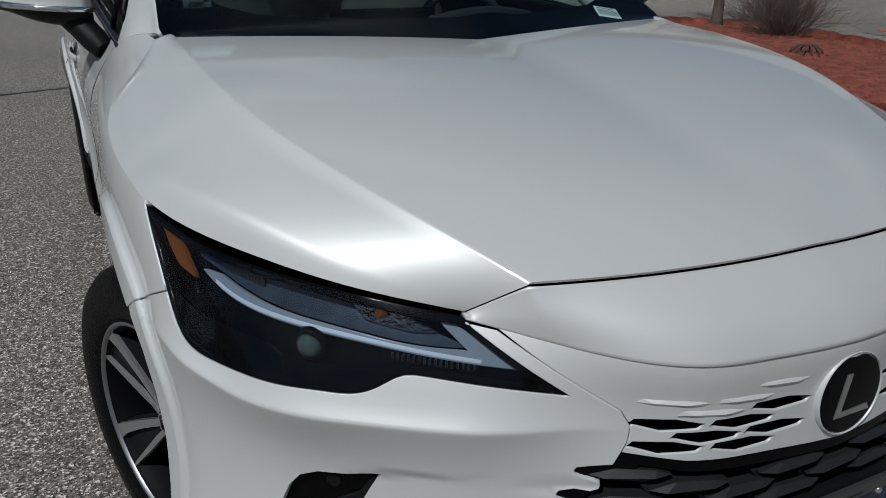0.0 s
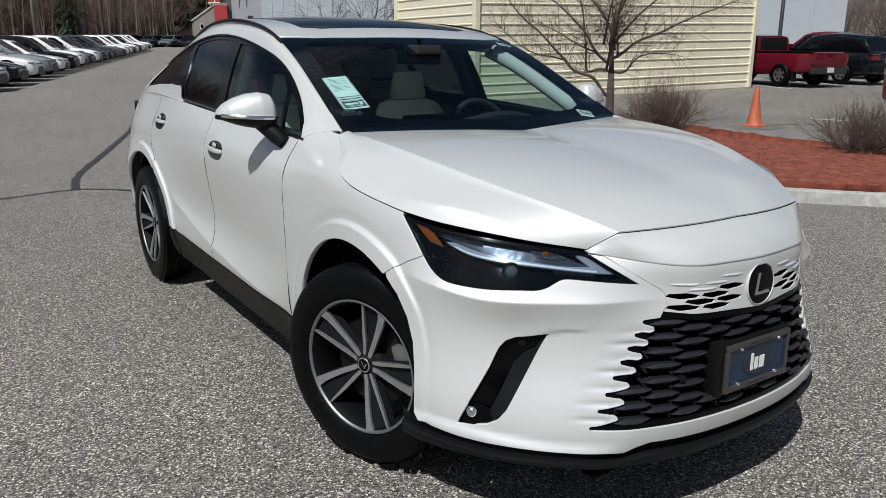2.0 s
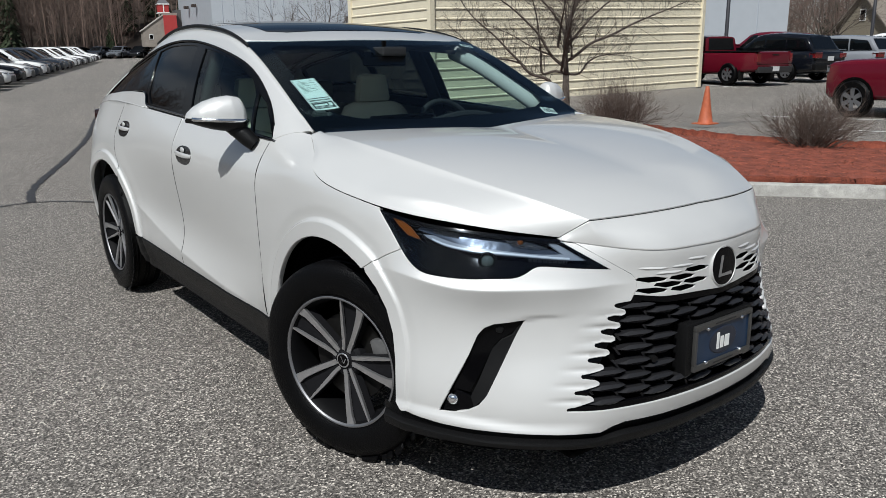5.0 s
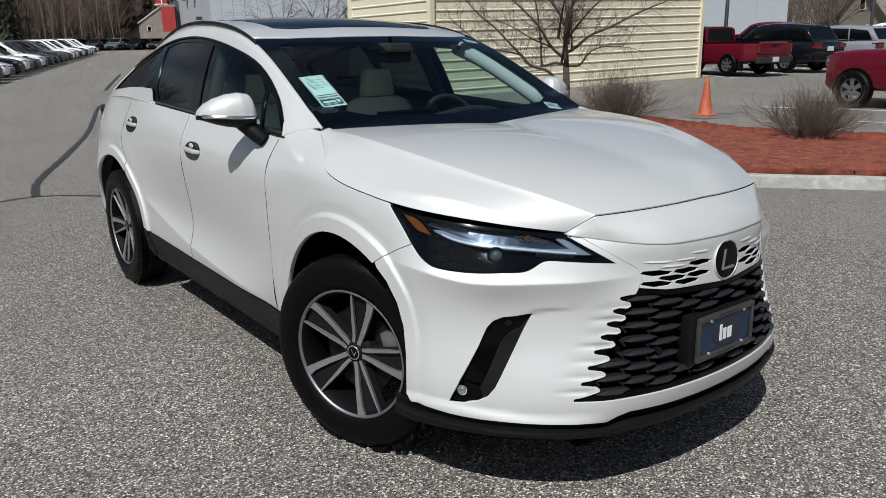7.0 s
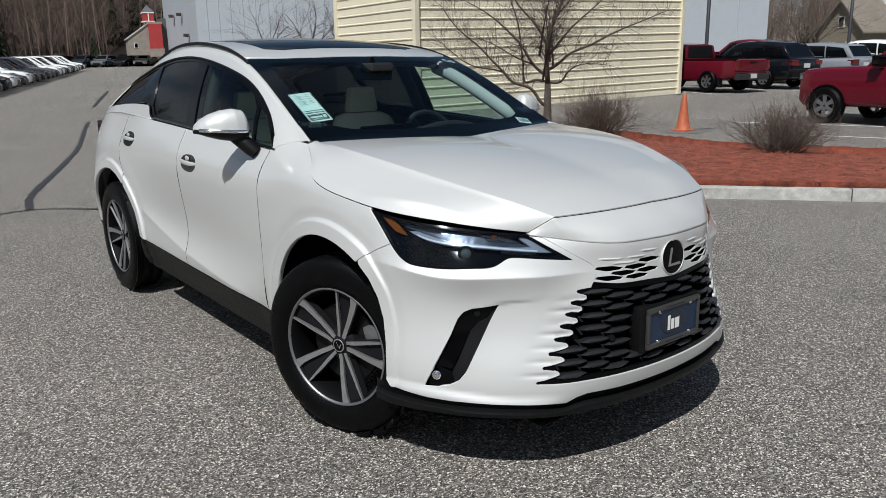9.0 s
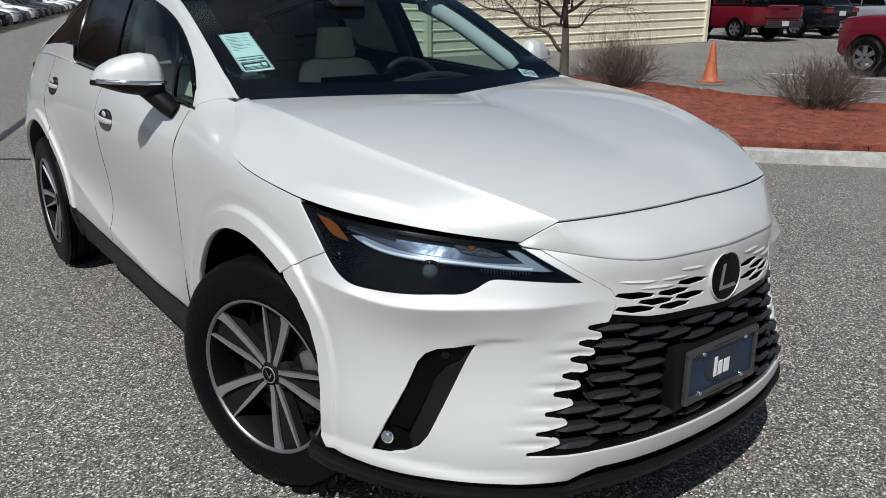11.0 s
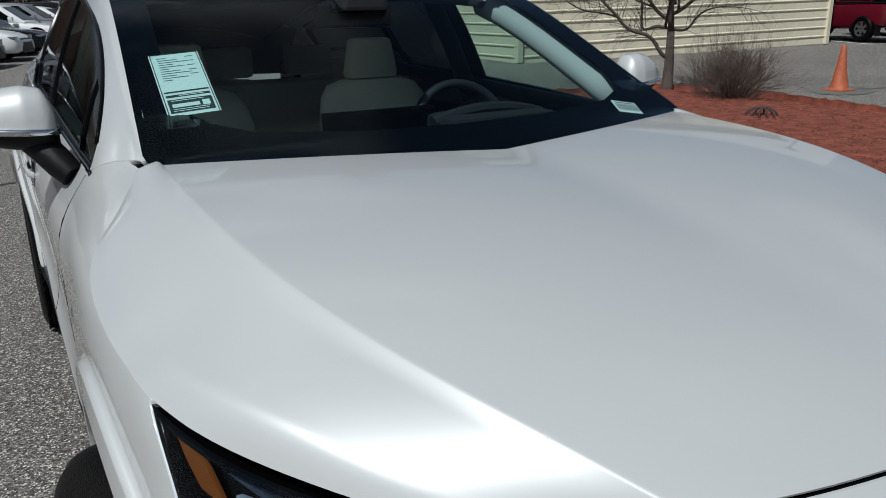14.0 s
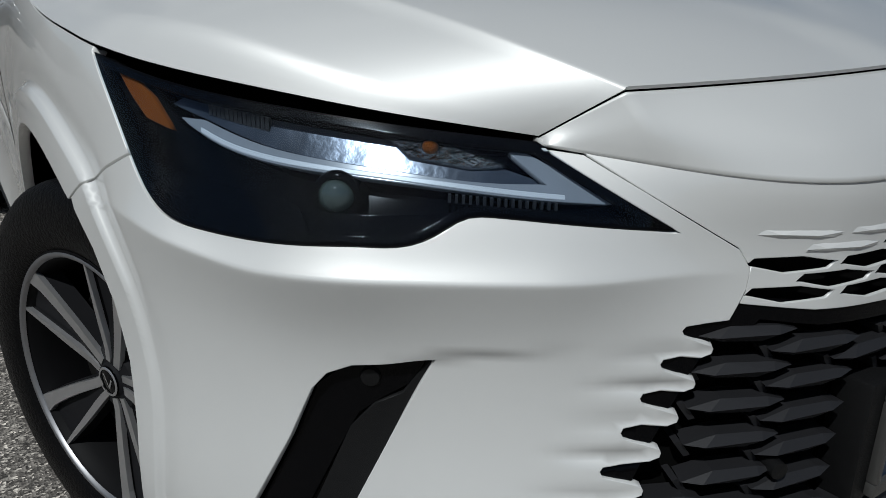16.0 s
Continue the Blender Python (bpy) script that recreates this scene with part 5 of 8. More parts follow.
def build_wheel():
    """One wheel about the origin; its face looks along -x."""
    wheel = empty("wheel")
    bm = bmesh.new()
    prof = [(0.254, -0.092), (0.266, -0.101), (0.298, -0.106), (0.335, -0.103), (0.357, -0.095), (0.3695, -0.080)]
    for x in (-0.062, -0.056, -0.052, -0.046, -0.016, -0.012, -0.008, -0.002, 0.002, 0.008, 0.012, 0.016, 0.046, 0.052, 0.056, 0.062):
        groove = any(abs(x - g) < 0.004 for g in (-0.054, -0.010, 0.010, 0.054))
        prof.append((0.3735 - (0.008 if groove else 0), x))
    prof += [(0.3695, 0.080), (0.357, 0.095), (0.335, 0.103), (0.298, 0.106), (0.254, 0.095)]
    lathe(bm, prof, 72)
    bmesh.ops.recalc_face_normals(bm, faces=bm.faces)
    tyre = part("tyre", bm, RUBBER, wheel, "black all-season tyre", smooth=True, auto=35)
    # shoulder blocks
    bm = bmesh.new()
    for k in range(64):
        a = 2 * math.pi * k / 64
        vs = box(bm, -0.090, -0.066, -0.0135, 0.0135, 0.358, 0.3702, 0.002)
        for v in bm.verts:
            if v.tag:
                continue
            v.tag = True
            if v.co.x < -0.084:
                v.co.z -= 0.008
            v.co = Matrix.Rotation(a, 4, "X") @ v.co
    tagged(part("tread", bm, RUBBER, tyre), kind="stuff")
    bm = bmesh.new()
    lathe(bm, [(0.258, 0.09), (0.235, 0.06), (0.222, 0.0), (0.226, -0.06), (0.236, -0.082), (0.244, -0.0925), (0.251, -0.095), (0.255, -0.094)], 72)
    bmesh.ops.recalc_face_normals(bm, faces=bm.faces)
    part("barrel", bm, mat("barrel_black", (0.004, 0.004, 0.0045), rough=0.6, spec=0.08), wheel, smooth=True, auto=35)
    bm = bmesh.new()
    lathe(bm, [(0.240, -0.090), (0.2428, -0.096), (0.2475, -0.0985), (0.2510, -0.0965)], 72)
    part("rim_edge", bm, RIM_EDGE, wheel, "machined bright rim edge", smooth=True)
    # five twin spokes: a broad and a tapering machined arm, with a dark wedge sunk between them
    rr = [0.036, 0.060, 0.085, 0.125, 0.170, 0.212, 0.241]
    hw = [0.0200, 0.0230, 0.0285, 0.0370, 0.0450, 0.0520, 0.0570]
    wide = [0.0175, 0.0185, 0.0190, 0.0205, 0.0230, 0.0270, 0.0370]
    thin = [0.0130, 0.0140, 0.0150, 0.0140, 0.0115, 0.0085, 0.0055]

    def face_x(r):
        return -0.062 - 0.028 * max(0.0, r - 0.05) / 0.19

    for k in range(5):
        a = 2 * math.pi * (k / 5) + radians(6)
        bm = bmesh.new()
        fr, bk = [], []
        for r, w, w1, w2 in zip(rr, hw, wide, thin):
            x = face_x(r)
            y0, y1 = -w + w1 * 0.9, w - w2 * 0.9
            sink = 0.003 + 0.010 * min(1.0, max(0.0, r - 0.07) / 0.05)
            fr.append([bm.verts.new(p) for p in ((x + 0.004, -w, r), (x + 0.004, y0, r), (x + sink, y0 + 0.002, r), (x + sink, y1 - 0.002, r), (x + 0.004, y1, r), (x + 0.004, w, r))])
            bk.append([bm.verts.new((x + 0.040, -w * 1.06, r)), bm.verts.new((x + 0.040, w * 1.06, r))])
        for i in range(len(rr) - 1):
            for j in range(5):
                bm.faces.new((fr[i][j], fr[i][j + 1], fr[i + 1][j + 1], fr[i + 1][j]))
            bm.faces.new((bk[i][0], fr[i][0], fr[i + 1][0], bk[i + 1][0]))
            bm.faces.new((fr[i][5], bk[i][1], bk[i + 1][1], fr[i + 1][5]))
        bmesh.ops.recalc_face_normals(bm, faces=bm.faces)
        sp = part("spoke", bm, DARK_ALLOY, wheel, smooth=True, auto=30)
        sp.matrix_world = Matrix.Rotation(a, 4, "X")
        for sg, ws in ((-1, wide), (1, thin)):
            bm = bmesh.new()
            prev = None
            for r, w, wd in zip(rr, hw, ws):
                x = face_x(r)
                e = [bm.verts.new((x - 0.0010, sg * w, r)), bm.verts.new((x - 0.0010, sg * (w - wd), r)), bm.verts.new((x + 0.008, sg * (w - wd - 0.0015), r)), bm.verts.new((x + 0.008, sg * (w + 0.0012), r))]
                if prev:
                    for p, q in ((0, 1), (1, 2), (3, 0)):
                        bm.faces.new((prev[p], prev[q], e[q], e[p]))
                prev = e
            bmesh.ops.recalc_face_normals(bm, faces=bm.faces)
            part("spoke_edge", bm, MACHINED, sp, "machined bright spoke arm")
    bm = bmesh.new()
    lathe(bm, [(0.0, -0.066), (0.030, -0.066), (0.034, -0.062), (0.060, -0.058), (0.072, -0.045), (0.075, -0.02)], 40)
    bmesh.ops.recalc_face_normals(bm, faces=bm.faces)
    part("hub", bm, DARK_ALLOY, wheel, smooth=True, auto=35)
    bm = bmesh.new()
    lathe(bm, [(0.0, -0.0705), (0.022, -0.070), (0.0285, -0.067), (0.030, -0.060)], 32)
    cap = part("centre_cap", bm, GLOSS_BLACK, wheel, "round black centre cap", smooth=True, auto=40)
    bm = bmesh.new()
    lathe(bm, [(0.0235, -0.0712), (0.026, -0.0722), (0.0285, -0.070)], 32)
    part("cap_ring", bm, MACHINED, cap, smooth=True)
    bm = bmesh.new()
    for q in (((0.010, 0.012), (0.014, 0.012), (-0.004, -0.010), (-0.008, -0.012)), ((-0.008, -0.012), (-0.004, -0.008), (-0.010, 0.010), (-0.014, 0.010))):
        bm.faces.new([bm.verts.new((-0.0716, y, z)) for y, z in q])
    part("cap_emblem", bm, MACHINED, cap)
    for k in range(5):
        a = 2 * math.pi * ((k + 0.5) / 5) + radians(6)
        bm = bmesh.new()
        lathe(bm, [(0.0, -0.056), (0.008, -0.056), (0.0105, -0.052), (0.0105, -0.03)], 6)
        o = part("lug_nut", bm, STEEL, wheel)
        o.matrix_world = Matrix.Rotation(a, 4, "X") @ Matrix.Translation((0, 0, 0.052))
    bm = bmesh.new()
    lathe(bm, [(0.07, -0.02), (0.165, -0.02), (0.165, 0.002), (0.07, 0.002)], 48)
    part("brake_disc", bm, STEEL, wheel, "steel brake disc", smooth=True, auto=35)
    bm = bmesh.new()
    box(bm, -0.045, 0.02, -0.055, 0.055, 0.125, 0.195, 0.012)
    o = part("brake_caliper", bm, mat("caliper_silver", (0.17, 0.17, 0.17), rough=0.45, metal=0.6, vary=0.2, scale=40), wheel, "silver brake caliper", smooth=True, auto=35)
    o.matrix_world = Matrix.Rotation(radians(62), 4, "X")
    return wheel


def build_mirror(car, sgn):
    """Door mirror on the sgn side: painted cap, bright strip, dark foot."""
    mir = empty("door_mirror")
    mir.parent = car
    n, m = 36, 24

    def shape(z0, z1, grow=1.0):
        rows = []
        for i in range(n + 1):
            s = i / n                                  # from the root outwards
            x = 0.858 + 0.222 * s
            yc = 0.760 + 0.085 * s ** 1.6
            hy = float(np.interp(s, [0, 0.03, 0.12, 0.3, 0.6, 0.85, 0.95, 1.0], [0.004, 0.040, 0.056, 0.068, 0.072, 0.060, 0.040, 0.006]))
            zt = float(np.interp(s, [0, 0.03, 0.12, 0.3, 0.5, 0.7, 0.85, 0.95, 1.0], [1.212, 1.268, 1.300, 1.308, 1.302, 1.286, 1.264, 1.240, 1.214]))
            rows.append((x, yc, hy, zt, s))
        return rows

    def sheet(name, material, lo, hi, label=""):
        rows = []
        for x, yc, hy, zt, s in shape(0, 0):
            row = []
            zbm = 1.166 - 0.016 * math.sin(math.pi * min(1, s * 1.1)) + 0.034 * s
            zs = 1.206 + 0.014 * s
            for j in range(m + 1):
                a = lo + (hi - lo) * j / m              # angle round the section: 0 front, 90 up
                c, q = math.cos(a), math.sin(a)
                z = zs + (zt - zs) * max(q, 0) ** 0.8 if q >= 0 else zs + (zs - zbm) * q
                y = yc - hy * np.sign(c) * abs(c) ** 0.8
                row.append((sgn * x, y, z))
            rows.append(row)
        return loft(name, np.array(rows), material, mir, label, flip=sgn > 0, thick=0.0)

    sheet("cap", PAINT, 0.0, math.pi, "pearl-white mirror cap")
    sheet("lower_shell", BLACK_PLASTIC, -math.pi, 0.0, "black lower shell")
    bm = bmesh.new()
    pts, rad = [], []
    for x, yc, hy, zt, s in shape(0, 0)[:-2]:
        pts.append((sgn * x, yc - hy - 0.002, 1.204 + 0.014 * s))
    tube(bm, pts, 0.0085, 8)
    part("chrome_strip", bm, CHROME, mir, "chrome strip", smooth=True)
    bm = bmesh.new()
    tube(bm, [(sgn * 0.925, 0.775, 1.195), (sgn * 0.895, 0.75, 1.165), (sgn * 0.868, 0.72, 1.130), (sgn * 0.848, 0.70, 1.105)], [0.034, 0.036, 0.035, 0.030], 12)
    part("foot", bm, BLACK_PLASTIC, mir, "black mirror foot", smooth=True, auto=50)


def build_handles(car):
    # dark colour paints the shade of a recess that is body-coloured
    recess = mat("handle_recess_shade", (0.030, 0.031, 0.033), rough=0.16, metal=0.4)
    for sgn in (1, -1):
        S = side if sgn > 0 else mirror_x(side)
        for y0, z0 in ((1.43, 1.004), (2.485, 1.064)):
            x0 = float(side_x(np.array([y0]), np.array([z0]))[0])
            h = empty("door_handle")
            h.parent = car
            cup = [(y0 + 0.104 * np.sign(math.cos(a)) * abs(math.cos(a)) ** 0.8, z0 - 0.004 + 0.044 * math.sin(a)) for a in np.linspace(0, 2 * math.pi, 37)[:-1]]
            panel("cup", np.array(cup), S, recess, h, step=0.02, gap=0, depth=0.004, lift=0.0016, label="dark patch painted for the shade behind the grip")
            bm = bmesh.new()
            prev = None
            for t in np.linspace(-1, 1, 15):
                out = 0.005 + 0.019 * (1 - abs(t) ** 3.0)
                hh = 0.0125 - 0.003 * t * t
                zc = z0 + 0.004 * t
                e = [bm.verts.new((sgn * (x0 + out - q), y0 + 0.104 * t, zc + v)) for q, v in ((0.010, hh), (0.002, hh * 0.8), (0.0, 0.0), (0.004, -hh * 0.8), (0.012, -hh))]
                if prev:
                    for k in range(4):
                        bm.faces.new((prev[k], prev[k + 1], e[k + 1], e[k]))
                    bm.faces.new((prev[4], prev[0], e[0], e[4]))
                else:
                    bm.faces.new(e)
                prev = e
            bm.faces.new(prev[::-1])
            bmesh.ops.recalc_face_normals(bm, faces=bm.faces)
            part("grip", bm, PAINT, h, smooth=True, auto=50)
            bm = bmesh.new()
            bmesh.ops.create_uvsphere(bm, u_segments=18, v_segments=10, radius=1.0)
            bmesh.ops.scale(bm, vec=(0.0035, 0.030, 0.014), verts=bm.verts)
            bmesh.ops.translate(bm, vec=(sgn * (x0 + 0.002), y0 + 0.004, z0 + 0.021), verts=bm.verts)
            part("lock_cover", bm, PAINT, h, smooth=True)


def build_cabin(car):
    """Dashboard, seats and wheel that show through the windscreen."""
    dash_m = mat("dash_black", (0.012, 0.013, 0.014), rough=0.6, bump=0.2, scale=300)
    beige = mat("beige_leather", (0.66, 0.60, 0.48), rough=0.5, bump=0.15, scale=120, vary=0.08)
    dark = mat("cabin_dark", (0.008, 0.009, 0.011), rough=0.8)
    rows = []
    for i, (y, z) in enumerate([(0.34, 1.07), (0.50, 1.115), (0.70, 1.125), (0.88, 1.11), (0.95, 1.06), (0.97, 0.95), (0.95, 0.7)]):
        rows.append([(x, y + 0.10 * (x / 0.7) ** 2 * (1 if y < 0.8 else 0.2), z - 0.02 * (x / 0.7) ** 2) for x in np.linspace(-0.72, 0.72, 17)])
    loft("dashboard", rows, dash_m, car, "black soft dashboard")
    bm = bmesh.new()
    tube(bm, [(x, 0.80 + 0.0 * x, 1.13 + 0.03 * (1 - ((x - 0.36) / 0.2) ** 2)) for x in np.linspace(0.16, 0.56, 9)], 0.02, 8)
    box(bm, 0.17, 0.55, 0.70, 0.90, 1.08, 1.15, 0.02)
    part("instrument_hood", bm, dash_m, car, smooth=True, auto=40)
    bm = bmesh.new()
    box(bm, -0.17, 0.20, 0.86, 0.885, 1.02, 1.175, 0.008)
    part("display", bm, GLOSS_BLACK, car, "dark centre display")
    bm = bmesh.new()
    ring = [(0.39 + 0.185 * math.cos(a), 1.0 + 0.06 * math.sin(a), 1.04 + 0.175 * math.sin(a)) for a in np.linspace(0, 2 * math.pi, 33)]
    tube(bm, ring, 0.016, 8, cap=False)
    box(bm, 0.32, 0.46, 0.96, 1.0, 0.99, 1.09, 0.02)
    part("steering_wheel", bm, dash_m, car, "black steering wheel", smooth=True, auto=50)

    def seat(x):
        s = empty("seat")
        s.parent = car
        bm = bmesh.new()
        box(bm, -0.25, 0.25, 1.22, 1.75, 0.62, 0.80, 0.06)
        part("cushion", bm, beige, s, smooth=True)
        bm = bmesh.new()
        rows2 = [(0.74, 0.24, 1.66), (0.90, 0.26, 1.69), (1.04, 0.255, 1.73), (1.12, 0.235, 1.755), (1.165, 0.20, 1.77), (1.185, 0.14, 1.775)]
        prev = None
        for z, w, y in rows2:
            e = [bm.verts.new((w * math.cos(a) * (1 if abs(math.cos(a)) < 0.9 else 1), y - 0.075 * math.sin(a), z)) for a in np.linspace(0, 2 * math.pi, 25)[:-1]]
            if prev:
                for k in range(24):
                    bm.faces.new((prev[k], prev[(k + 1) % 24], e[(k + 1) % 24], e[k]))
            prev = e
        bm.faces.new(prev)
        part("backrest", bm, beige, s, smooth=True, auto=60)
        bm = bmesh.new()
        box(bm, -0.115, 0.115, 1.74, 1.815, 1.185, 1.35, 0.028)
        for v in bm.verts:
            if v.co.z > 1.28:
                v.co.x *= 0.80
        part("headrest", bm, beige, s, smooth=True, auto=45)
        bm = bmesh.new()
        for q in (-0.06, 0.06):
            tube(bm, [(q, 1.785, 1.14), (q, 1.785, 1.22)], 0.006, 6)
        part("posts", bm, CHROME, s, smooth=True)
        for o in s.children:
            o.location.x = x
        return s

    seat(0.41)
    seat(-0.37)
    bm = bmesh.new()
    box(bm, -0.62, 0.62, 2.35, 2.5, 0.6, 1.15, 0.05)
    for x in (-0.4, 0.0, 0.4):
        box(bm, x - 0.12, x + 0.12, 2.44, 2.52, 1.16, 1.30, 0.03)
    part("rear_seat", bm, beige, car, "beige rear bench", smooth=True, auto=50)
    bm = bmesh.new()
    box(bm, -0.70, 0.70, 1.0, 3.4, 0.33, 0.45)
    part("cabin_floor", bm, dark, car)
    # headlining and pillar linings
    lining = np.array([(-0.58, 1.13), (0.58, 1.13), (0.55, 2.2), (0.50, 3.4), (-0.50, 3.4), (-0.55, 2.2)])
    opening = np.array([(-0.44, 1.30), (0.44, 1.30), (0.44, 2.08), (-0.44, 2.08)])
    panel("headlining", lining, shield, mat("headlining_grey", (0.02, 0.02, 0.022), rough=0.9), car, step=0.08, gap=0, depth=0.02, holes=(opening,), lift=-0.05)
    bm = bmesh.new()
    box(bm, -0.125, 0.125, 0.985, 1.01, 1.405, 1.475, 0.014)
    tube(bm, [(0, 1.0, 1.47), (0, 1.0, 1.53)], 0.012, 8)
    part("rear_view_mirror", bm, GLOSS_BLACK, car, smooth=True, auto=40)
    bm = bmesh.new()
    box(bm, -0.07, 0.07, 0.90, 1.02, 1.455, 1.50, 0.012)
    part("camera_housing", bm, dash_m, car)
    for sgn in (1, -1):
        bm = bmesh.new()
        ty = np.linspace(0.66, 2.45, 20)
        tube(bm, [(sgn * (float(side_x(np.array([y]), np.array([min(float(belt_z(y)), 1.2)]))[0]) - 0.045), y, float(belt_z(y)) - 0.012) for y in ty], 0.030, 10)
        part("door_trim", bm, dash_m, car, "black door top trim", smooth=True)
    lin = mat("pillar_lining", (0.42, 0.42, 0.40), rough=0.85)
    for sgn in (1, -1):
        bm = bmesh.new()
        pts = [(sgn * (float(corner_at(y)[0]) - 0.058), y + 0.01, float(corner_at(y)[1]) - 0.068) for y in np.linspace(0.55, 1.2, 9)]
        tube(bm, pts, 0.043, 10)
        part("pillar_lining", bm, lin, car, "light grey pillar lining", smooth=True)
        bm = bmesh.new()
        tube(bm, [(sgn * 0.765, 1.545, 1.1), (sgn * 0.685, 1.58, 1.33), (sgn * 0.61, 1.61, 1.50)], 0.038, 8)
        part("pillar_lining", bm, dark, car, smooth=True)
    # price sticker and barcode sticker behind the windscreen
    def sticker(name, x, y, w, h, turn, face, marks, lab, size=1.0, lean=0.0):
        st = empty(name)
        st.parent = car

        def S(uv):
            c, q = size * math.cos(turn), size * math.sin(turn)
            return shield(np.stack([x + uv[:, 0] * c - uv[:, 1] * q + lean * uv[:, 1], y + uv[:, 0] * q + uv[:, 1] * c], 1))
        rect = np.array([(-w / 2, -h / 2), (w / 2, -h / 2), (w / 2, h / 2), (-w / 2, h / 2)])
        panel("sheet", rect, S, face, st, step=0.02, gap=0, depth=0, lift=-0.0021, label=lab)
        for nm, m3, rs in marks:
            for r0 in rs:
                a0, a1, b0, b1 = r0
                panel(nm, np.array([(a0, b0), (a1, b0), (a1, b1), (a0, b1)]), S, m3, st, step=0.02, gap=0, depth=0, lift=LIFTS[nm])

    LIFTS = {"field": -0.0017, "text_line": -0.0012, "bar": -0.0012, "box": -0.0012, "fine_print": -0.0008}
    white = mat("sticker_white", (0.78, 0.80, 0.78), rough=0.6)
    mint = mat("sticker_mint", (0.70, 0.80, 0.76), rough=0.6)
    ink = mat("sticker_ink", (0.03, 0.04, 0.04), rough=0.6)
    grey = mat("sticker_grey", (0.14, 0.19, 0.17), rough=0.6)
    teal = mat("sticker_teal", (0.05, 0.16, 0.14), rough=0.6)
    lines = [(-0.040, -0.040 + 0.02 + 0.012 * ((7 * i) % 5), 0.096 - 0.0085 * i, 0.0985 - 0.0085 * i) for i in range(11)] + [(0.022, 0.040, 0.096 - 0.017 * i, 0.0985 - 0.017 * i) for i in range(5)]
    sticker("price_sticker", -0.592, 0.638, 0.112, 0.228, radians(2), white,
            [("field", mint, [(-0.051, 0.051, -0.030, 0.112), (-0.051, 0.051, -0.114, -0.034)]),
             ("text_line", grey, lines), ("bar", ink, [(-0.048, 0.048, -0.034, -0.029), (-0.0535, -0.0515, -0.113, 0.113), (0.0515, 0.0535, -0.113, 0.113), (-0.0535, 0.0535, 0.1115, 0.113)]),
             ("box", ink, [(-0.047, 0.047, -0.104, -0.058), (-0.047, 0.047, -0.050, -0.042)]),
             ("fine_print", mint, [(-0.040, 0.018, -0.086, -0.074), (0.024, 0.040, -0.088, -0.070)] + [(-0.040, 0.030, -0.064, -0.062), (-0.040, 0.036, -0.093, -0.091), (-0.040, 0.034, -0.099, -0.097), (-0.020, 0.034, -0.047, -0.045)])], "white sticker with pale green fields and small print", 1.05, 0.10)
    sticker("barcode_sticker", 0.550, 0.390, 0.075, 0.055, radians(-14), white,
            [("bar", ink, [(-0.030 + 0.005 * i, -0.0275 + 0.005 * i, -0.016, 0.012) for i in range(13)] + [(-0.03, 0.03, 0.017, 0.021)])], "small white barcode sticker")
    sticker("barcode_sticker", 0.590, 1.075, 0.075, 0.04, radians(-10), white,
            [("bar", ink, [(-0.030 + 0.006 * i, -0.027 + 0.006 * i, -0.010, 0.010) for i in range(11)])], "small white barcode sticker")


car = empty("suv_car")
tagged(car, "pearl-white crossover car parked on the asphalt", "car")
build_hood(car)
build_lip(car)
build_bumper(car)
build_fenders(car)
build_sides(car)
build_glasshouse(car)
build_shell(car)
build_grille(car)
build_chin(car)
build_headlamps(car)
for sgn in (-1, 1):
    build_mirror(car, sgn)
build_handles(car)
build_cabin(car)
for sx in (1, -1):
    for y, x0, x1, z0, z1 in ((3.315, 0.70, 0.875, 0.17, 0.44), (0.452, 0.72, 0.878, 0.22, 0.47)):
        bm = bmesh.new()
        box(bm, sx * x0, sx * x1, y - 0.006, y + 0.006, z0, z1, 0.003)
        part("mud_flap", bm, BLACK_PLASTIC, car, "black mud flap", smooth=True, auto=40)
wheel0 = build_wheel()
for i, (x, y, turn) in enumerate(((-0.807, 0.026, 20), (-0.825, BASE, 0), (0.807, -0.026, 200), (0.825, BASE, 180))):
    m = pose(x, y, 0.3735, 0, 0, turn) @ Matrix.Rotation(radians((11, 40, 0, 25)[i]), 4, "X")
    w = wheel0 if i == 0 else copy_thing(wheel0, m)
    w.matrix_basis = m
    w.parent = car


# ---- the ground: level round the car, rising gently beyond ----
def ground_z(x, y):
    s = x * 0.615 + y * 0.788 - 5.0
    return 0.0185 * (s + np.sqrt(s * s + 1.0)) / 2 - 0.0185 * 0.05


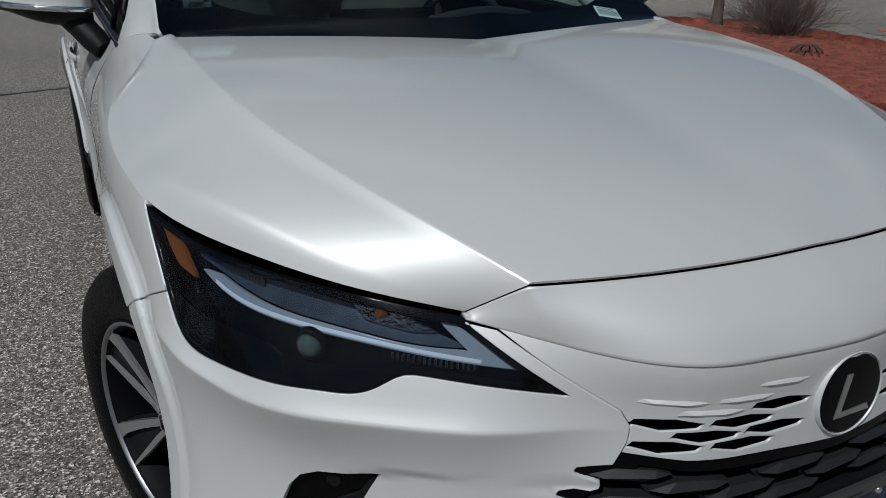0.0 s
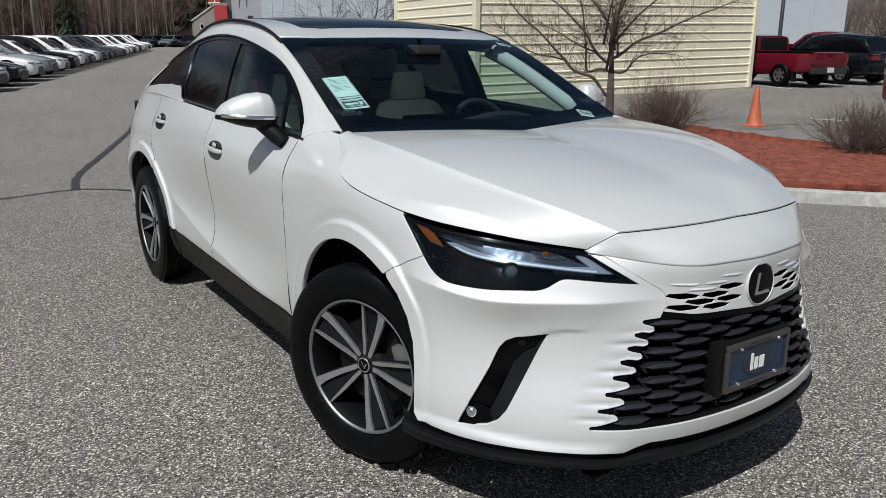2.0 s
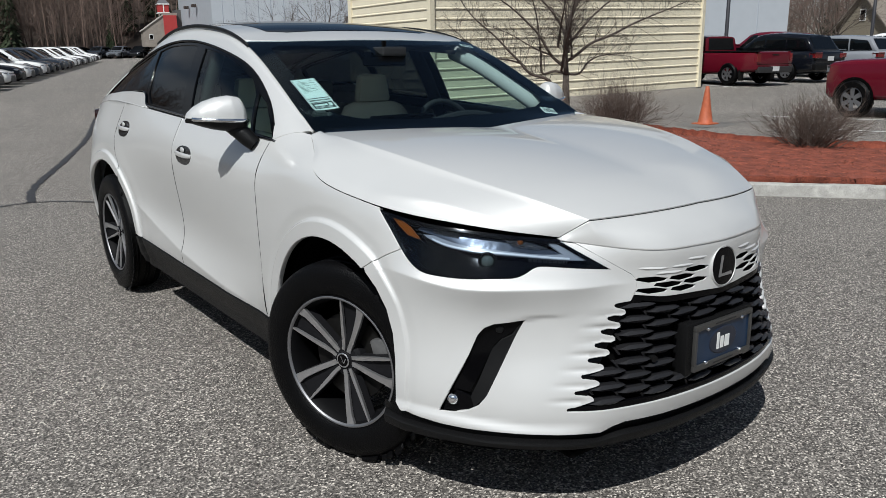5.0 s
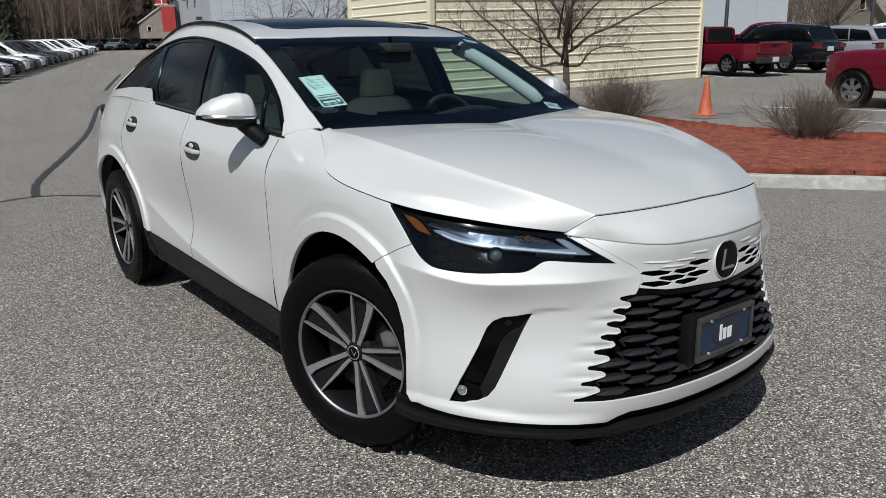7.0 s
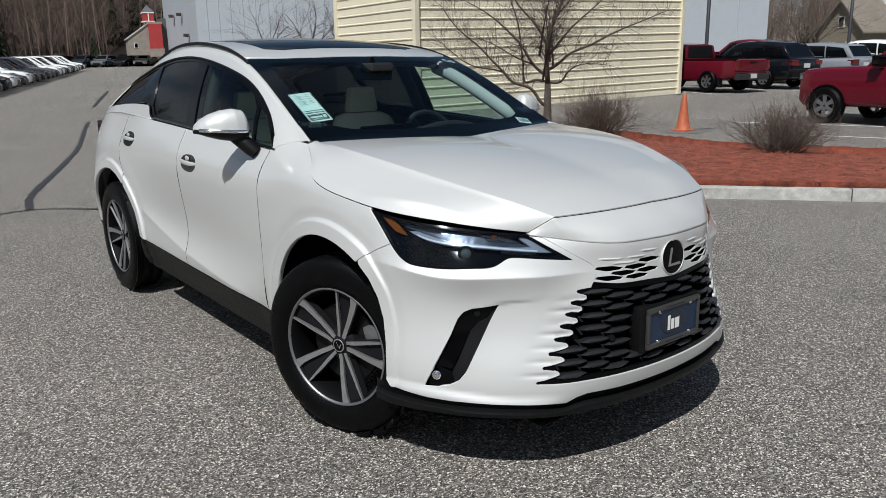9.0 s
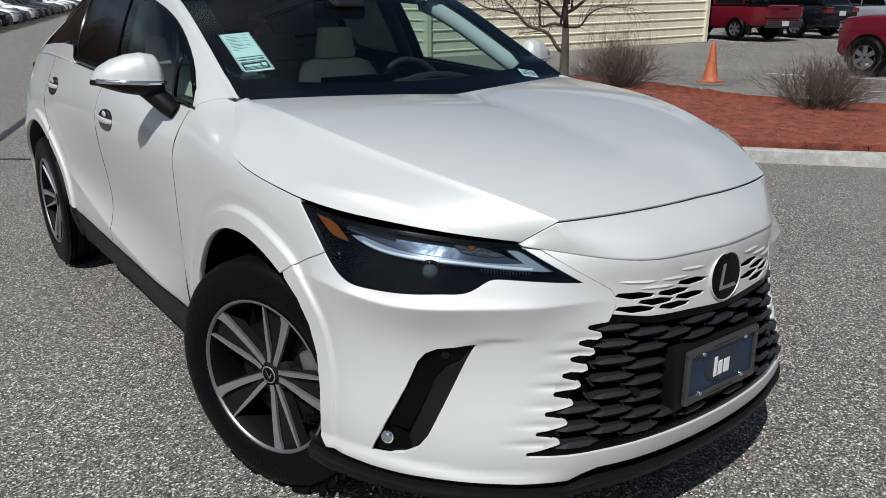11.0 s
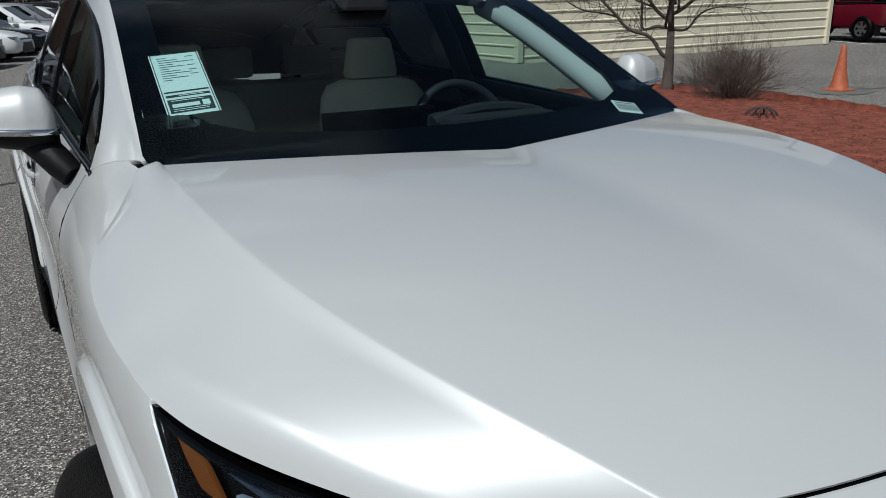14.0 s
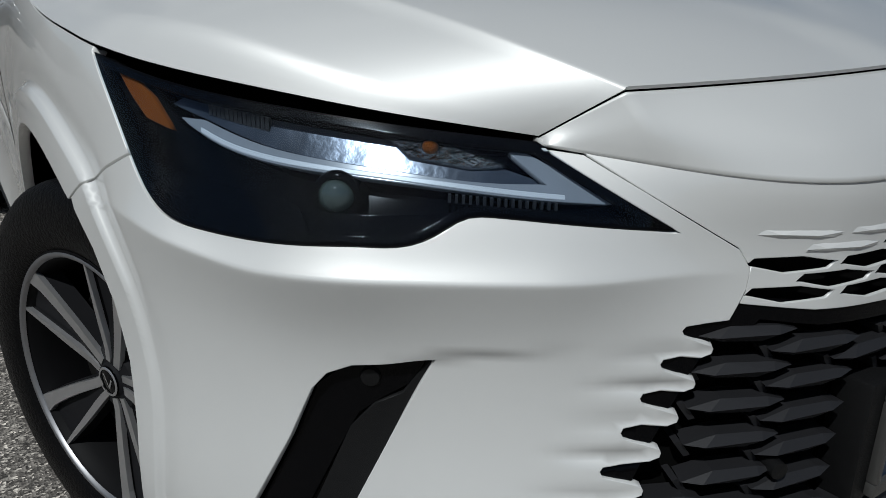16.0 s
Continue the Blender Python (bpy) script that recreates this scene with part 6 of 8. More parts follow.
def asphalt():
    m = mat("asphalt", (0.19, 0.185, 0.178), rough=0.85)
    nt = m.node_tree
    b = nt.nodes["Principled BSDF"]
    tc = nt.nodes.new("ShaderNodeTexCoord")
    v = nt.nodes.new("ShaderNodeTexVoronoi")
    v.inputs["Scale"].default_value = 160
    nt.links.new(tc.outputs["Object"], v.inputs["Vector"])
    n = nt.nodes.new("ShaderNodeTexNoise")
    n.inputs["Scale"].default_value, n.inputs["Detail"].default_value = 0.35, 5
    nt.links.new(tc.outputs["Object"], n.inputs["Vector"])
    n3 = nt.nodes.new("ShaderNodeTexNoise")
    n3.inputs["Scale"].default_value, n3.inputs["Detail"].default_value = 240, 3
    nt.links.new(tc.outputs["Object"], n3.inputs["Vector"])
    sep = nt.nodes.new("ShaderNodeSeparateColor")
    nt.links.new(v.outputs["Color"], sep.inputs["Color"])
    ramp = nt.nodes.new("ShaderNodeValToRGB")
    cr = ramp.color_ramp
    cr.elements[0].position, cr.elements[0].color = 0.0, (0.021, 0.0185, 0.0165, 1)
    cr.elements[1].position, cr.elements[1].color = 1.0, (0.74, 0.68, 0.60, 1)
    e = cr.elements.new(0.5)
    e.color = (0.118, 0.107, 0.095, 1)
    e = cr.elements.new(0.85)
    e.color = (0.280, 0.256, 0.228, 1)
    nt.links.new(sep.outputs["Red"], ramp.inputs["Fac"])
    hs = nt.nodes.new("ShaderNodeHueSaturation")
    nt.links.new(ramp.outputs["Color"], hs.inputs["Color"])
    mr = nt.nodes.new("ShaderNodeMapRange")
    mr.inputs["From Min"].default_value, mr.inputs["From Max"].default_value = 0.3, 0.7
    mr.inputs["To Min"].default_value, mr.inputs["To Max"].default_value = 0.86, 1.12
    nt.links.new(n.outputs["Fac"], mr.inputs["Value"])
    nt.links.new(mr.outputs[0], hs.inputs["Value"])
    nt.links.new(hs.outputs["Color"], b.inputs["Base Color"])
    mul = nt.nodes.new("ShaderNodeMath")
    mul.operation = "ADD"
    nt.links.new(v.outputs["Distance"], mul.inputs[0])
    nt.links.new(n3.outputs["Fac"], mul.inputs[1])
    bp = nt.nodes.new("ShaderNodeBump")
    bp.inputs["Strength"].default_value, bp.inputs["Distance"].default_value = 0.55, 0.006
    nt.links.new(mul.outputs[0], bp.inputs["Height"])
    nt.links.new(bp.outputs["Normal"], b.inputs["Normal"])
    return m


ASPHALT = asphalt()
xs = np.r_[-600, -250, -100, np.linspace(-50, 110, 81), 200, 400, 800]
ys = np.r_[-600, -250, -100, np.linspace(-50, 130, 91), 220, 450, 900]
gv = [(x, y, float(ground_z(min(max(x, -60), 150), min(max(y, -60), 160)))) for y in ys for x in xs]
nx = len(xs)
gf = [(j * nx + i, j * nx + i + 1, (j + 1) * nx + i + 1, (j + 1) * nx + i) for j in range(len(ys) - 1) for i in range(nx - 1)]
ground = tagged(mesh_ob("ground", gv, gf, ASPHALT), "grey worn asphalt of a car park", "ground", kind="structure")


def gz(x, y):
    return float(ground_z(x, y))


# ---- tar seams on the asphalt ----
TAR = mat("tar_seal", (0.028, 0.028, 0.029), rough=0.5, bump=0.3, scale=60, vary=0.3)
CONCRETE = mat("kerb_granite", (0.36, 0.35, 0.325), rough=0.85, bump=0.5, scale=120, vary=0.4, obj_random=0.06)


def strip(name, pts, width, label, seed=1, height=0.009):
    rng = random.Random(seed)
    pts = curve_pts(pts, max(8, int(6 * len(pts) * 3)))
    verts, faces = [], []
    for i, p in enumerate(pts):
        d = pts[min(i + 1, len(pts) - 1)] - pts[max(i - 1, 0)]
        n = np.array([-d[1], d[0]]) / (np.linalg.norm(d) + 1e-9)
        w = width * (0.8 + 0.4 * rng.random())
        o = (rng.random() - 0.5) * width * 0.3
        for s in (-1, 1):
            q = p + n * (s * w / 2 + o)
            verts.append((q[0], q[1], gz(q[0], q[1]) + height))
    for i in range(len(pts) - 1):
        faces.append((2 * i, 2 * i + 1, 2 * i + 3, 2 * i + 2))
    return tagged(mesh_ob(name, verts, faces, TAR), label, "tar seam", kind="structure")


strip("tar_seam", [(-7.0, 7.3), (-4.0, 6.75), (-1.29, 6.56), (-0.81, 6.66), (-0.2, 6.2), (1.2, 5.6), (3.0, 5.2)], 0.045, "dark tar seam along a crack in the asphalt", 1)
strip("tar_seam", [(-0.78, 6.7), (-0.65, 7.42), (-0.22, 8.67), (0.30, 10.1), (0.86, 11.67), (1.9, 15.2), (2.74, 18.1)], 0.085, "dark tar seam along a crack in the asphalt", 2)
strip("tar_seam", [(4.44, 24.1), (6.0, 29.0), (7.96, 35.1)], 0.11, "dark tar seam along a crack in the asphalt", 3)
strip("tar_seam", [(11.2, 6.4), (12.2, 5.9), (13.6, 5.5), (15.2, 4.9)], 0.05, "dark tar seam along a crack in the asphalt", 4)
PAINTLINE = mat("line_paint", (0.62, 0.62, 0.60), rough=0.7, vary=0.3, scale=30)
for a, b in (((11.3, 5.0), (12.3, 2.2)), ((12.9, 6.6), (13.9, 4.0)), ((21.0, 12.2), (22.6, 17.0)), ((24.2, 12.4), (25.8, 17.2)), ((27.2, 12.6), (28.8, 17.4))):
    d = Vector((b[0] - a[0], b[1] - a[1], 0)).normalized()
    n = Vector((-d.y, d.x, 0)) * 0.05
    vs = []
    for k in range(9):
        p = Vector((a[0] + (b[0] - a[0]) * k / 8, a[1] + (b[1] - a[1]) * k / 8, 0))
        for s in (-1, 1):
            q = p + n * s
            vs.append((q.x, q.y, gz(q.x, q.y) + 0.008))
    tagged(mesh_ob("stall_line", vs, [(2 * i, 2 * i + 1, 2 * i + 3, 2 * i + 2) for i in range(8)], PAINTLINE), "worn white parking stall line on asphalt", "road marking", kind="structure")

# older, paler asphalt of the lane beyond the bed
LANE = mat("pale_asphalt", (0.42, 0.405, 0.37), rough=0.9, bump=0.4, scale=110, vary=0.16, scale2=0.5)
lane = panel("side_lane", np.array([(8.4, 8.9), (9.3, 13.95), (20.0, 13.1), (24.0, 20.0), (60.0, 26.0), (60.0, -14.0), (13.0, -7.0), (11.0, -0.5), (9.3, 2.5), (8.8, 4.2), (8.6, 6.3)]),
             lambda uv: np.stack([uv[:, 0], uv[:, 1], ground_z(uv[:, 0], uv[:, 1])], 1), LANE, None, step=1.0, gap=0, depth=0, lift=0.004)
tagged(lane, "pale worn asphalt lane beyond the mulch bed", "pavement", kind="structure")

# ---- planted island: kerb, mulch ----
KERB = curve_pts([(5.6, 7.9), (4.55, 6.0), (4.15, 4.4), (4.35, 3.1), (5.07, 2.05), (6.03, 0.86), (7.4, -0.85), (9.2, -3.1), (12.0, -6.6)], 120)
BACK = curve_pts([(13.2, -4.0), (11.2, -0.5), (9.7, 2.3), (9.0, 4.1), (8.95, 5.0), (9.1, 6.3), (8.9, 7.6), (8.5, 8.35), (7.4, 8.6), (6.3, 8.6), (5.6, 7.9)], 80)
isl = np.concatenate([KERB, BACK[:-1]])
MULCH = mat("red_mulch", (0.205, 0.052, 0.029), rough=0.95, bump=1.0, scale=70, vary=0.75, scale2=6)


def island(uv):
    x, y = uv[:, 0], uv[:, 1]
    d = np.min(np.hypot(x[:, None] - isl[None, ::3, 0], y[:, None] - isl[None, ::3, 1]), 1)
    n = np.array([noise.noise(Vector((a * 1.7, b * 1.7, 3.1))) for a, b in zip(x, y)])
    n2 = np.array([noise.noise(Vector((a * 9, b * 9, 7.1))) for a, b in zip(x, y)])
    db = np.min(np.hypot(x[:, None] - BACK[None, :, 0], y[:, None] - BACK[None, :, 1]), 1)
    return np.stack([x, y, ground_z(x, y) + 0.015 + 0.07 * smooth(0.0, 0.9, db) + 0.035 * (1 - np.exp(-d / 0.8)) + 0.025 * n + 0.022 * n2], 1)


mulch_in = inset(resample(isl, 0.12), 0.10)
mulch_bed = panel("mulch_bed", mulch_in, island, MULCH, None, step=0.085, gap=0, depth=0.10)
tagged(mulch_bed, "bed of red-brown bark mulch", "mulch bed", kind="structure")
kseg = resample(KERB, 0.12)
kl = np.r_[0, np.cumsum(np.linalg.norm(np.diff(KERB, axis=0), axis=1))]
kerb = tagged(empty("kerb"), "pale granite kerb stones round the bed", "kerb", kind="structure")
L0 = 0.0
rk = random.Random(4)
while L0 < kl[-1] - 0.3:
    L1 = min(L0 + 1.55 + rk.uniform(-0.1, 0.15), kl[-1])
    bm = bmesh.new()
    prev = None
    for q in np.linspace(L0 + 0.006, L1 - 0.006, 7):
        p = np.array([np.interp(q, kl, KERB[:, 0]), np.interp(q, kl, KERB[:, 1])])
        p2 = np.array([np.interp(q + 0.02, kl, KERB[:, 0]), np.interp(q + 0.02, kl, KERB[:, 1])])
        d = (p2 - p) / (np.linalg.norm(p2 - p) + 1e-9)
        n = np.array([-d[1], d[0]])          # into the bed
        z = gz(*p)
        ring = []
        for o, h in ((-0.005, -0.05), (0.0, 0.115), (0.012, 0.130), (0.135, 0.133), (0.145, 0.12), (0.15, -0.05)):
            c = p + n * o
            ring.append(bm.verts.new((c[0], c[1], z + h + rk.uniform(-0.002, 0.002))))
        if prev:
            for i in range(5):
                bm.faces.new((prev[i], prev[i + 1], ring[i + 1], ring[i]))
        else:
            bm.faces.new(ring[::-1])
        prev = ring
    bm.faces.new(prev)
    bmesh.ops.recalc_face_normals(bm, faces=bm.faces)
    part("kerb_stone", bm, CONCRETE, kerb, smooth=True, auto=35)
    L0 = L1
# loose chips of bark
rc = random.Random(9)
cv, cf = [], []
while len(cf) < 16000:
    x, y = rc.uniform(4.2, 11.5), rc.uniform(-1.5, 8.4)
    if rc.random() > (1.0 if x < 9 else 0.5) or not inside(mulch_in, np.array([[x, y]]))[0]:
        continue
    z = float(island(np.array([[x, y]]))[0, 2])
    l, w, a, t = rc.uniform(0.015, 0.055), rc.uniform(0.005, 0.013), rc.uniform(0, math.pi), rc.uniform(-0.35, 0.35)
    dx, dy = math.cos(a) * l / 2, math.sin(a) * l / 2
    ex, ey = -math.sin(a) * w / 2, math.cos(a) * w / 2
    k = len(cv)
    dz = math.sin(t) * l / 2
    cv += [(x - dx - ex, y - dy - ey, z + 0.004 - dz), (x + dx - ex, y + dy - ey, z + 0.004 + dz), (x + dx + ex, y + dy + ey, z + 0.006 + dz), (x - dx + ex, y - dy + ey, z + 0.006 - dz), (x, y, z + 0.014)]
    cf += [(k, k + 1, k + 4), (k + 1, k + 2, k + 4), (k + 2, k + 3, k + 4), (k + 3, k, k + 4)]
    if len(cf) > 36000:
        break
chips = mesh_ob("mulch_chips", cv, cf, mat("bark_chip", (0.215, 0.068, 0.040), rough=0.95, island=0.7), smooth=False)
tagged(chips, "loose red-brown bark chips on the bed", "bark chips", kind="stuff")

# storm drain dome in the bed
drain = tagged(empty("drain_grate", pose(7.05, 4.95, float(island(np.array([[7.05, 4.95]]))[0, 2]) - 0.06)), "black domed drain grate in the mulch", "drain grate")
IRON = mat("cast_iron", (0.045, 0.032, 0.027), rough=0.7, bump=0.3, scale=90, vary=0.3)
bm = bmesh.new()
lathe(bm, [(0.19, 0.0), (0.24, 0.0), (0.24, 0.03), (0.20, 0.04), (0.19, 0.0)], 24, "z")
part("rim", bm, IRON, drain, smooth=True, auto=40)
for k in range(12):
    a = math.pi * k / 12 * 2
    bm = bmesh.new()
    tube(bm, [(0.20 * math.cos(a), 0.20 * math.sin(a), 0.03), (0.17 * math.cos(a), 0.17 * math.sin(a), 0.10), (0.10 * math.cos(a), 0.10 * math.sin(a), 0.145), (0.02 * math.cos(a), 0.02 * math.sin(a), 0.155)], 0.011, 5)
    part("rib", bm, IRON, drain, smooth=True)
bm = bmesh.new()
lathe(bm, [(0.0, 0.168), (0.05, 0.165), (0.06, 0.15), (0.0, 0.145)], 16, "z")
part("crown", bm, IRON, drain, smooth=True, auto=40)

# dark damp stain on the lane
rs = random.Random(17)
sn = [(10.75 + 0.62 * (1 + 0.25 * noise.noise(Vector((math.cos(a) * 2, math.sin(a) * 2, 5)))) * math.cos(a), 6.35 + 0.42 * (1 + 0.3 * noise.noise(Vector((math.cos(a) * 2, math.sin(a) * 2, 8)))) * math.sin(a)) for a in np.linspace(0, 2 * math.pi, 40)[:-1]]
stain = mesh_ob("asphalt_stain", [(x, y, gz(x, y) + 0.007) for x, y in sn], [tuple(range(39))], mat("damp_asphalt", (0.13, 0.125, 0.115), rough=0.8, vary=0.35, scale=7, bump=0.3))
tagged(stain, "dark damp stain on the pale asphalt", "stain", kind="structure")

# ---- traffic cone ----
cx, cy = 10.78, 6.43
cone = tagged(empty("traffic_cone", pose(cx, cy, gz(cx, cy))), "faded orange rubber traffic cone on asphalt", "traffic cone")
ORANGE = mat("cone_orange", (0.40, 0.10, 0.042), rough=0.6, vary=0.35, scale=14, bump=0.2)
bm = bmesh.new()
box(bm, -0.18, 0.18, -0.18, 0.18, 0.0, 0.03, 0.012)
part("base", bm, ORANGE, cone, smooth=True, auto=40)
bm = bmesh.new()
lathe(bm, [(0.145, 0.028), (0.135, 0.045), (0.088, 0.32), (0.046, 0.62), (0.032, 0.705), (0.024, 0.712), (0.022, 0.69)], 32, "z")
part("shell", bm, ORANGE, cone, smooth=True, auto=50)

# ---- bare tree and shrubs ----
BARK = mat("bark", (0.085, 0.068, 0.056), rough=0.95, bump=0.9, scale=45, vary=0.4, stretch=(1, 1, 0.3))
TREE_TWIG = mat("tree_twig", (0.075, 0.058, 0.048), rough=0.95, vary=0.25, scale=8)
TWIG = mat("twig", (0.105, 0.078, 0.063), rough=0.9, vary=0.25, scale=8)


def grow(bm_big, bm_small, p, d, length, r, depth, rng, spread=0.6, droop=0.0, maxd=5, kids=(2, 4)):
    pts, rad = [Vector(p)], [r]
    n = 4 if depth < 2 else 3
    q, dd = Vector(p), Vector(d)
    for i in range(n):
        dd = (dd + Vector((rng.gauss(0, 0.16), rng.gauss(0, 0.16), rng.gauss(0.0, 0.13) - droop))).normalized()
        q = q + dd * length / n
        pts.append(q.copy())
        rad.append(r * (1 - 0.5 * (i + 1) / n))
    tube(bm_big if depth < 2 else bm_small, pts, rad, 8 if depth == 0 else (6 if depth == 1 else 3), cap=depth < 2)
    if depth >= maxd or r < 0.0012:
        return
    for k in range(rng.randint(*kids) + (1 if depth >= 2 else 0)):
        t = rng.uniform(0.3, 1.0)
        i = min(int(t * n), n - 1)
        b = pts[i].lerp(pts[i + 1], t * n - i)
        base = (pts[i + 1] - pts[i]).normalized()
        side_d = base.orthogonal().normalized()
        side_d = Matrix.Rotation(rng.uniform(0, 2 * math.pi), 3, base) @ side_d
        nd = (base * (1 - spread * 0.55) + side_d * spread * rng.uniform(0.6, 1.25) + Vector((0, 0, 0.10))).normalized()
        grow(bm_big, bm_small, b, nd, length * rng.uniform(0.5, 0.78), rad[i] * rng.uniform(0.42, 0.66), depth + 1, rng, spread, droop, maxd, kids)


def make_tree(name, x, y, z, seed, height, label, trunk_r=0.10, fork=0.9, limbs=6, maxd=5, cat="tree", kids=(3, 4)):
    rng = random.Random(seed)
    tr = tagged(empty(name, pose(x, y, z)), label, cat)
    b1, b2 = bmesh.new(), bmesh.new()
    tube(b1, [(0, 0, -0.1), (0.01, 0, 0.05), (0.02, 0.01, fork * 0.5), (0.0, 0.02, fork)], [trunk_r * 1.4, trunk_r * 1.08, trunk_r * 0.95, trunk_r * 0.9], 12)
    for k in range(limbs):
        a = 2 * math.pi * (k + rng.uniform(-0.3, 0.3)) / limbs
        up = rng.uniform(0.6, 1.35) if k else 3.0
        d = Vector((math.cos(a), math.sin(a), up)).normalized()
        grow(b1, b2, (0, 0.01, fork * rng.uniform(0.82, 1.0)), d, height * rng.uniform(0.36, 0.46), trunk_r * rng.uniform(0.32, 0.52), 0 if k == 0 else 1, rng, 0.66, 0.0, maxd, kids)
    part("trunk", b1, BARK, tr, smooth=True)
    part("crown", b2, TREE_TWIG, tr, "bare twigs with no leaves", smooth=True)
    return tr


# main limbs of the tree in the bed: start radius, then (across, up) in metres
BOUGHS = [
    (0.034, [(-0.02, 0.48), (-0.12, 0.54), (-0.25, 0.73), (-0.40, 0.85), (-0.66, 0.93), (-0.86, 1.13), (-1.06, 1.33), (-1.31, 1.59), (-1.72, 1.94), (-2.02, 2.34)]),
    (0.018, [(-0.86, 1.13), (-1.10, 1.19), (-1.36, 1.23), (-1.72, 1.43), (-2.02, 1.69)]),
    (0.026, [(-0.02, 0.93), (-0.28, 0.96), (-0.40, 0.92), (-0.46, 1.20), (-0.50, 1.60), (-0.54, 1.95), (-0.64, 2.30), (-0.80, 2.75)]),
    (0.030, [(-0.02, 1.04), (-0.30, 1.27), (-0.50, 1.58), (-0.80, 1.89), (-1.10, 2.14), (-1.60, 2.42)]),
    (0.052, [(0.0, 0.90), (-0.03, 1.30), (-0.03, 1.69), (0.13, 2.14), (0.23, 2.45), (0.32, 3.15)]),
    (0.028, [(-0.03, 1.62), (-0.30, 2.04), (-0.60, 2.34), (-0.85, 2.95)]),
    (0.022, [(0.02, 0.92), (0.25, 0.93), (0.36, 1.08), (0.60, 1.23), (0.90, 1.25), (1.18, 1.22)]),
    (0.030, [(0.0, 1.15), (0.18, 1.25), (0.40, 1.43), (0.76, 1.58), (1.20, 1.79), (1.70, 1.99), (2.30, 2.22)]),
    (0.028, [(0.0, 1.40), (0.22, 1.68), (0.45, 1.94), (0.86, 2.29), (1.20, 2.62)]),
    (0.018, [(-0.30, 1.27), (-0.62, 1.40), (-1.00, 1.62), (-1.45, 1.80)]),
    (0.020, [(0.13, 2.14), (0.40, 2.40), (0.62, 2.85)]),
]


def bed_tree(x, y, z, turn, seed, label):
    """Low-forking tree with crooked limbs and a dense crown of curling twigs."""
    rng = random.Random(seed)
    tr = tagged(empty("bare_tree", pose(x, y, z, 0, 0, turn)), label, "tree")
    b1, b2 = bmesh.new(), bmesh.new()
    tube(b1, [(0.0, 0, -0.1), (0.0, 0, 0.06), (0.005, 0.0, 0.45), (0.0, 0.01, 0.92)], [0.125, 0.092, 0.074, 0.056], 12)
    runs = [(r, [Vector((px, 0.0, pz)) for px, pz in pts]) for r, pts in BOUGHS]
    # limbs towards and away from the lane
    for k in range(5):
        d = (1 if k % 2 else -1) * rng.uniform(0.8, 1.3)
        z0 = rng.uniform(0.9, 1.5)
        runs.append((0.024, [Vector((0.04 * k * d, d * t, z0 + 1.1 * t ** 0.8 + rng.uniform(-0.05, 0.05))) for t in (0, 0.25, 0.5, 0.75, 1.0)]))
    for r, pts in runs:
        lean = rng.uniform(-0.35, 0.35)
        L = len(pts) - 1
        fine = [Vector(p) for p in curve_pts([(p.x, p.y + lean * (i / L) + rng.gauss(0, 0.015), p.z) for i, p in enumerate(pts)], L * 4)]
        n = len(fine) - 1
        tube(b1, fine, [r * (1 - 0.80 * i / n) for i in range(n + 1)], 7)
        for i in range(int(n * 0.18), n + 1):
            for q in range(2 if i < n else 4):
                base = (fine[min(i + 1, n)] - fine[max(i - 1, 0)]).normalized()
                out = Matrix.Rotation(rng.uniform(0, 2 * math.pi), 3, base) @ base.orthogonal().normalized()
                d = (base * rng.uniform(0.2, 0.8) + out * 0.75 + Vector((0, 0, 0.25))).normalized()
                grow(b1, b2, fine[i], d, rng.uniform(0.28, 0.62), max(0.0042, 0.24 * r * (1 - 0.7 * i / n)), 2, rng, 0.75, 0.0, 4, (2, 3))
    part("trunk", b1, BARK, tr, smooth=True)
    part("crown", b2, TREE_TWIG, tr, "bare twigs with no leaves", smooth=True)
    return tr


bed_tree(8.55, 7.95, gz(8.55, 7.95) + 0.06, -37.1, 11, "leafless low-forking tree in the mulch bed")


def make_shrub(x, y, seed, h, w, label):
    rng = random.Random(seed)
    z = float(island(np.array([[x, y]]))[0, 2]) - 0.02
    sh = tagged(empty("bare_shrub", pose(x, y, z)), label, "shrub", "shrubs in the mulch bed")
    b1, b2 = bmesh.new(), bmesh.new()
    for k in range(180):
        a = rng.uniform(0, 2 * math.pi)
        lean = rng.uniform(0.05, 1.15)
        d = Vector((math.cos(a) * lean * w, math.sin(a) * lean * w, 1.0)).normalized()
        grow(b1, b2, (math.cos(a) * (0.05 + 0.30 * lean * rng.random()), math.sin(a) * (0.05 + 0.30 * lean * rng.random()), 0), d, h * rng.uniform(0.45, 0.9), 0.0070, 2, rng, 0.5, -0.02, 5, (2, 3))
    b1.free()
    part("stem_tangle", b2, TWIG, sh, "tangle of bare reddish-brown stems", smooth=True)


make_shrub(8.2, 6.35, 21, 0.74, 1.50, "rounded leafless shrub of fine brown twigs")
make_shrub(8.55, 3.2, 22, 0.60, 1.40, "low spreading leafless shrub of fine brown twigs")

# ---- buildings ----
SIDING = mat("cream_siding", (0.69, 0.63, 0.48), rough=0.6, vary=0.10, scale=3, scale2=0.6, obj_random=0.03)
TRIM = mat("cream_trim", (0.66, 0.60, 0.45), rough=0.55, vary=0.05, scale=4)
FOUND = mat("foundation", (0.30, 0.29, 0.27), rough=0.9, vary=0.2, scale=6, bump=0.3)


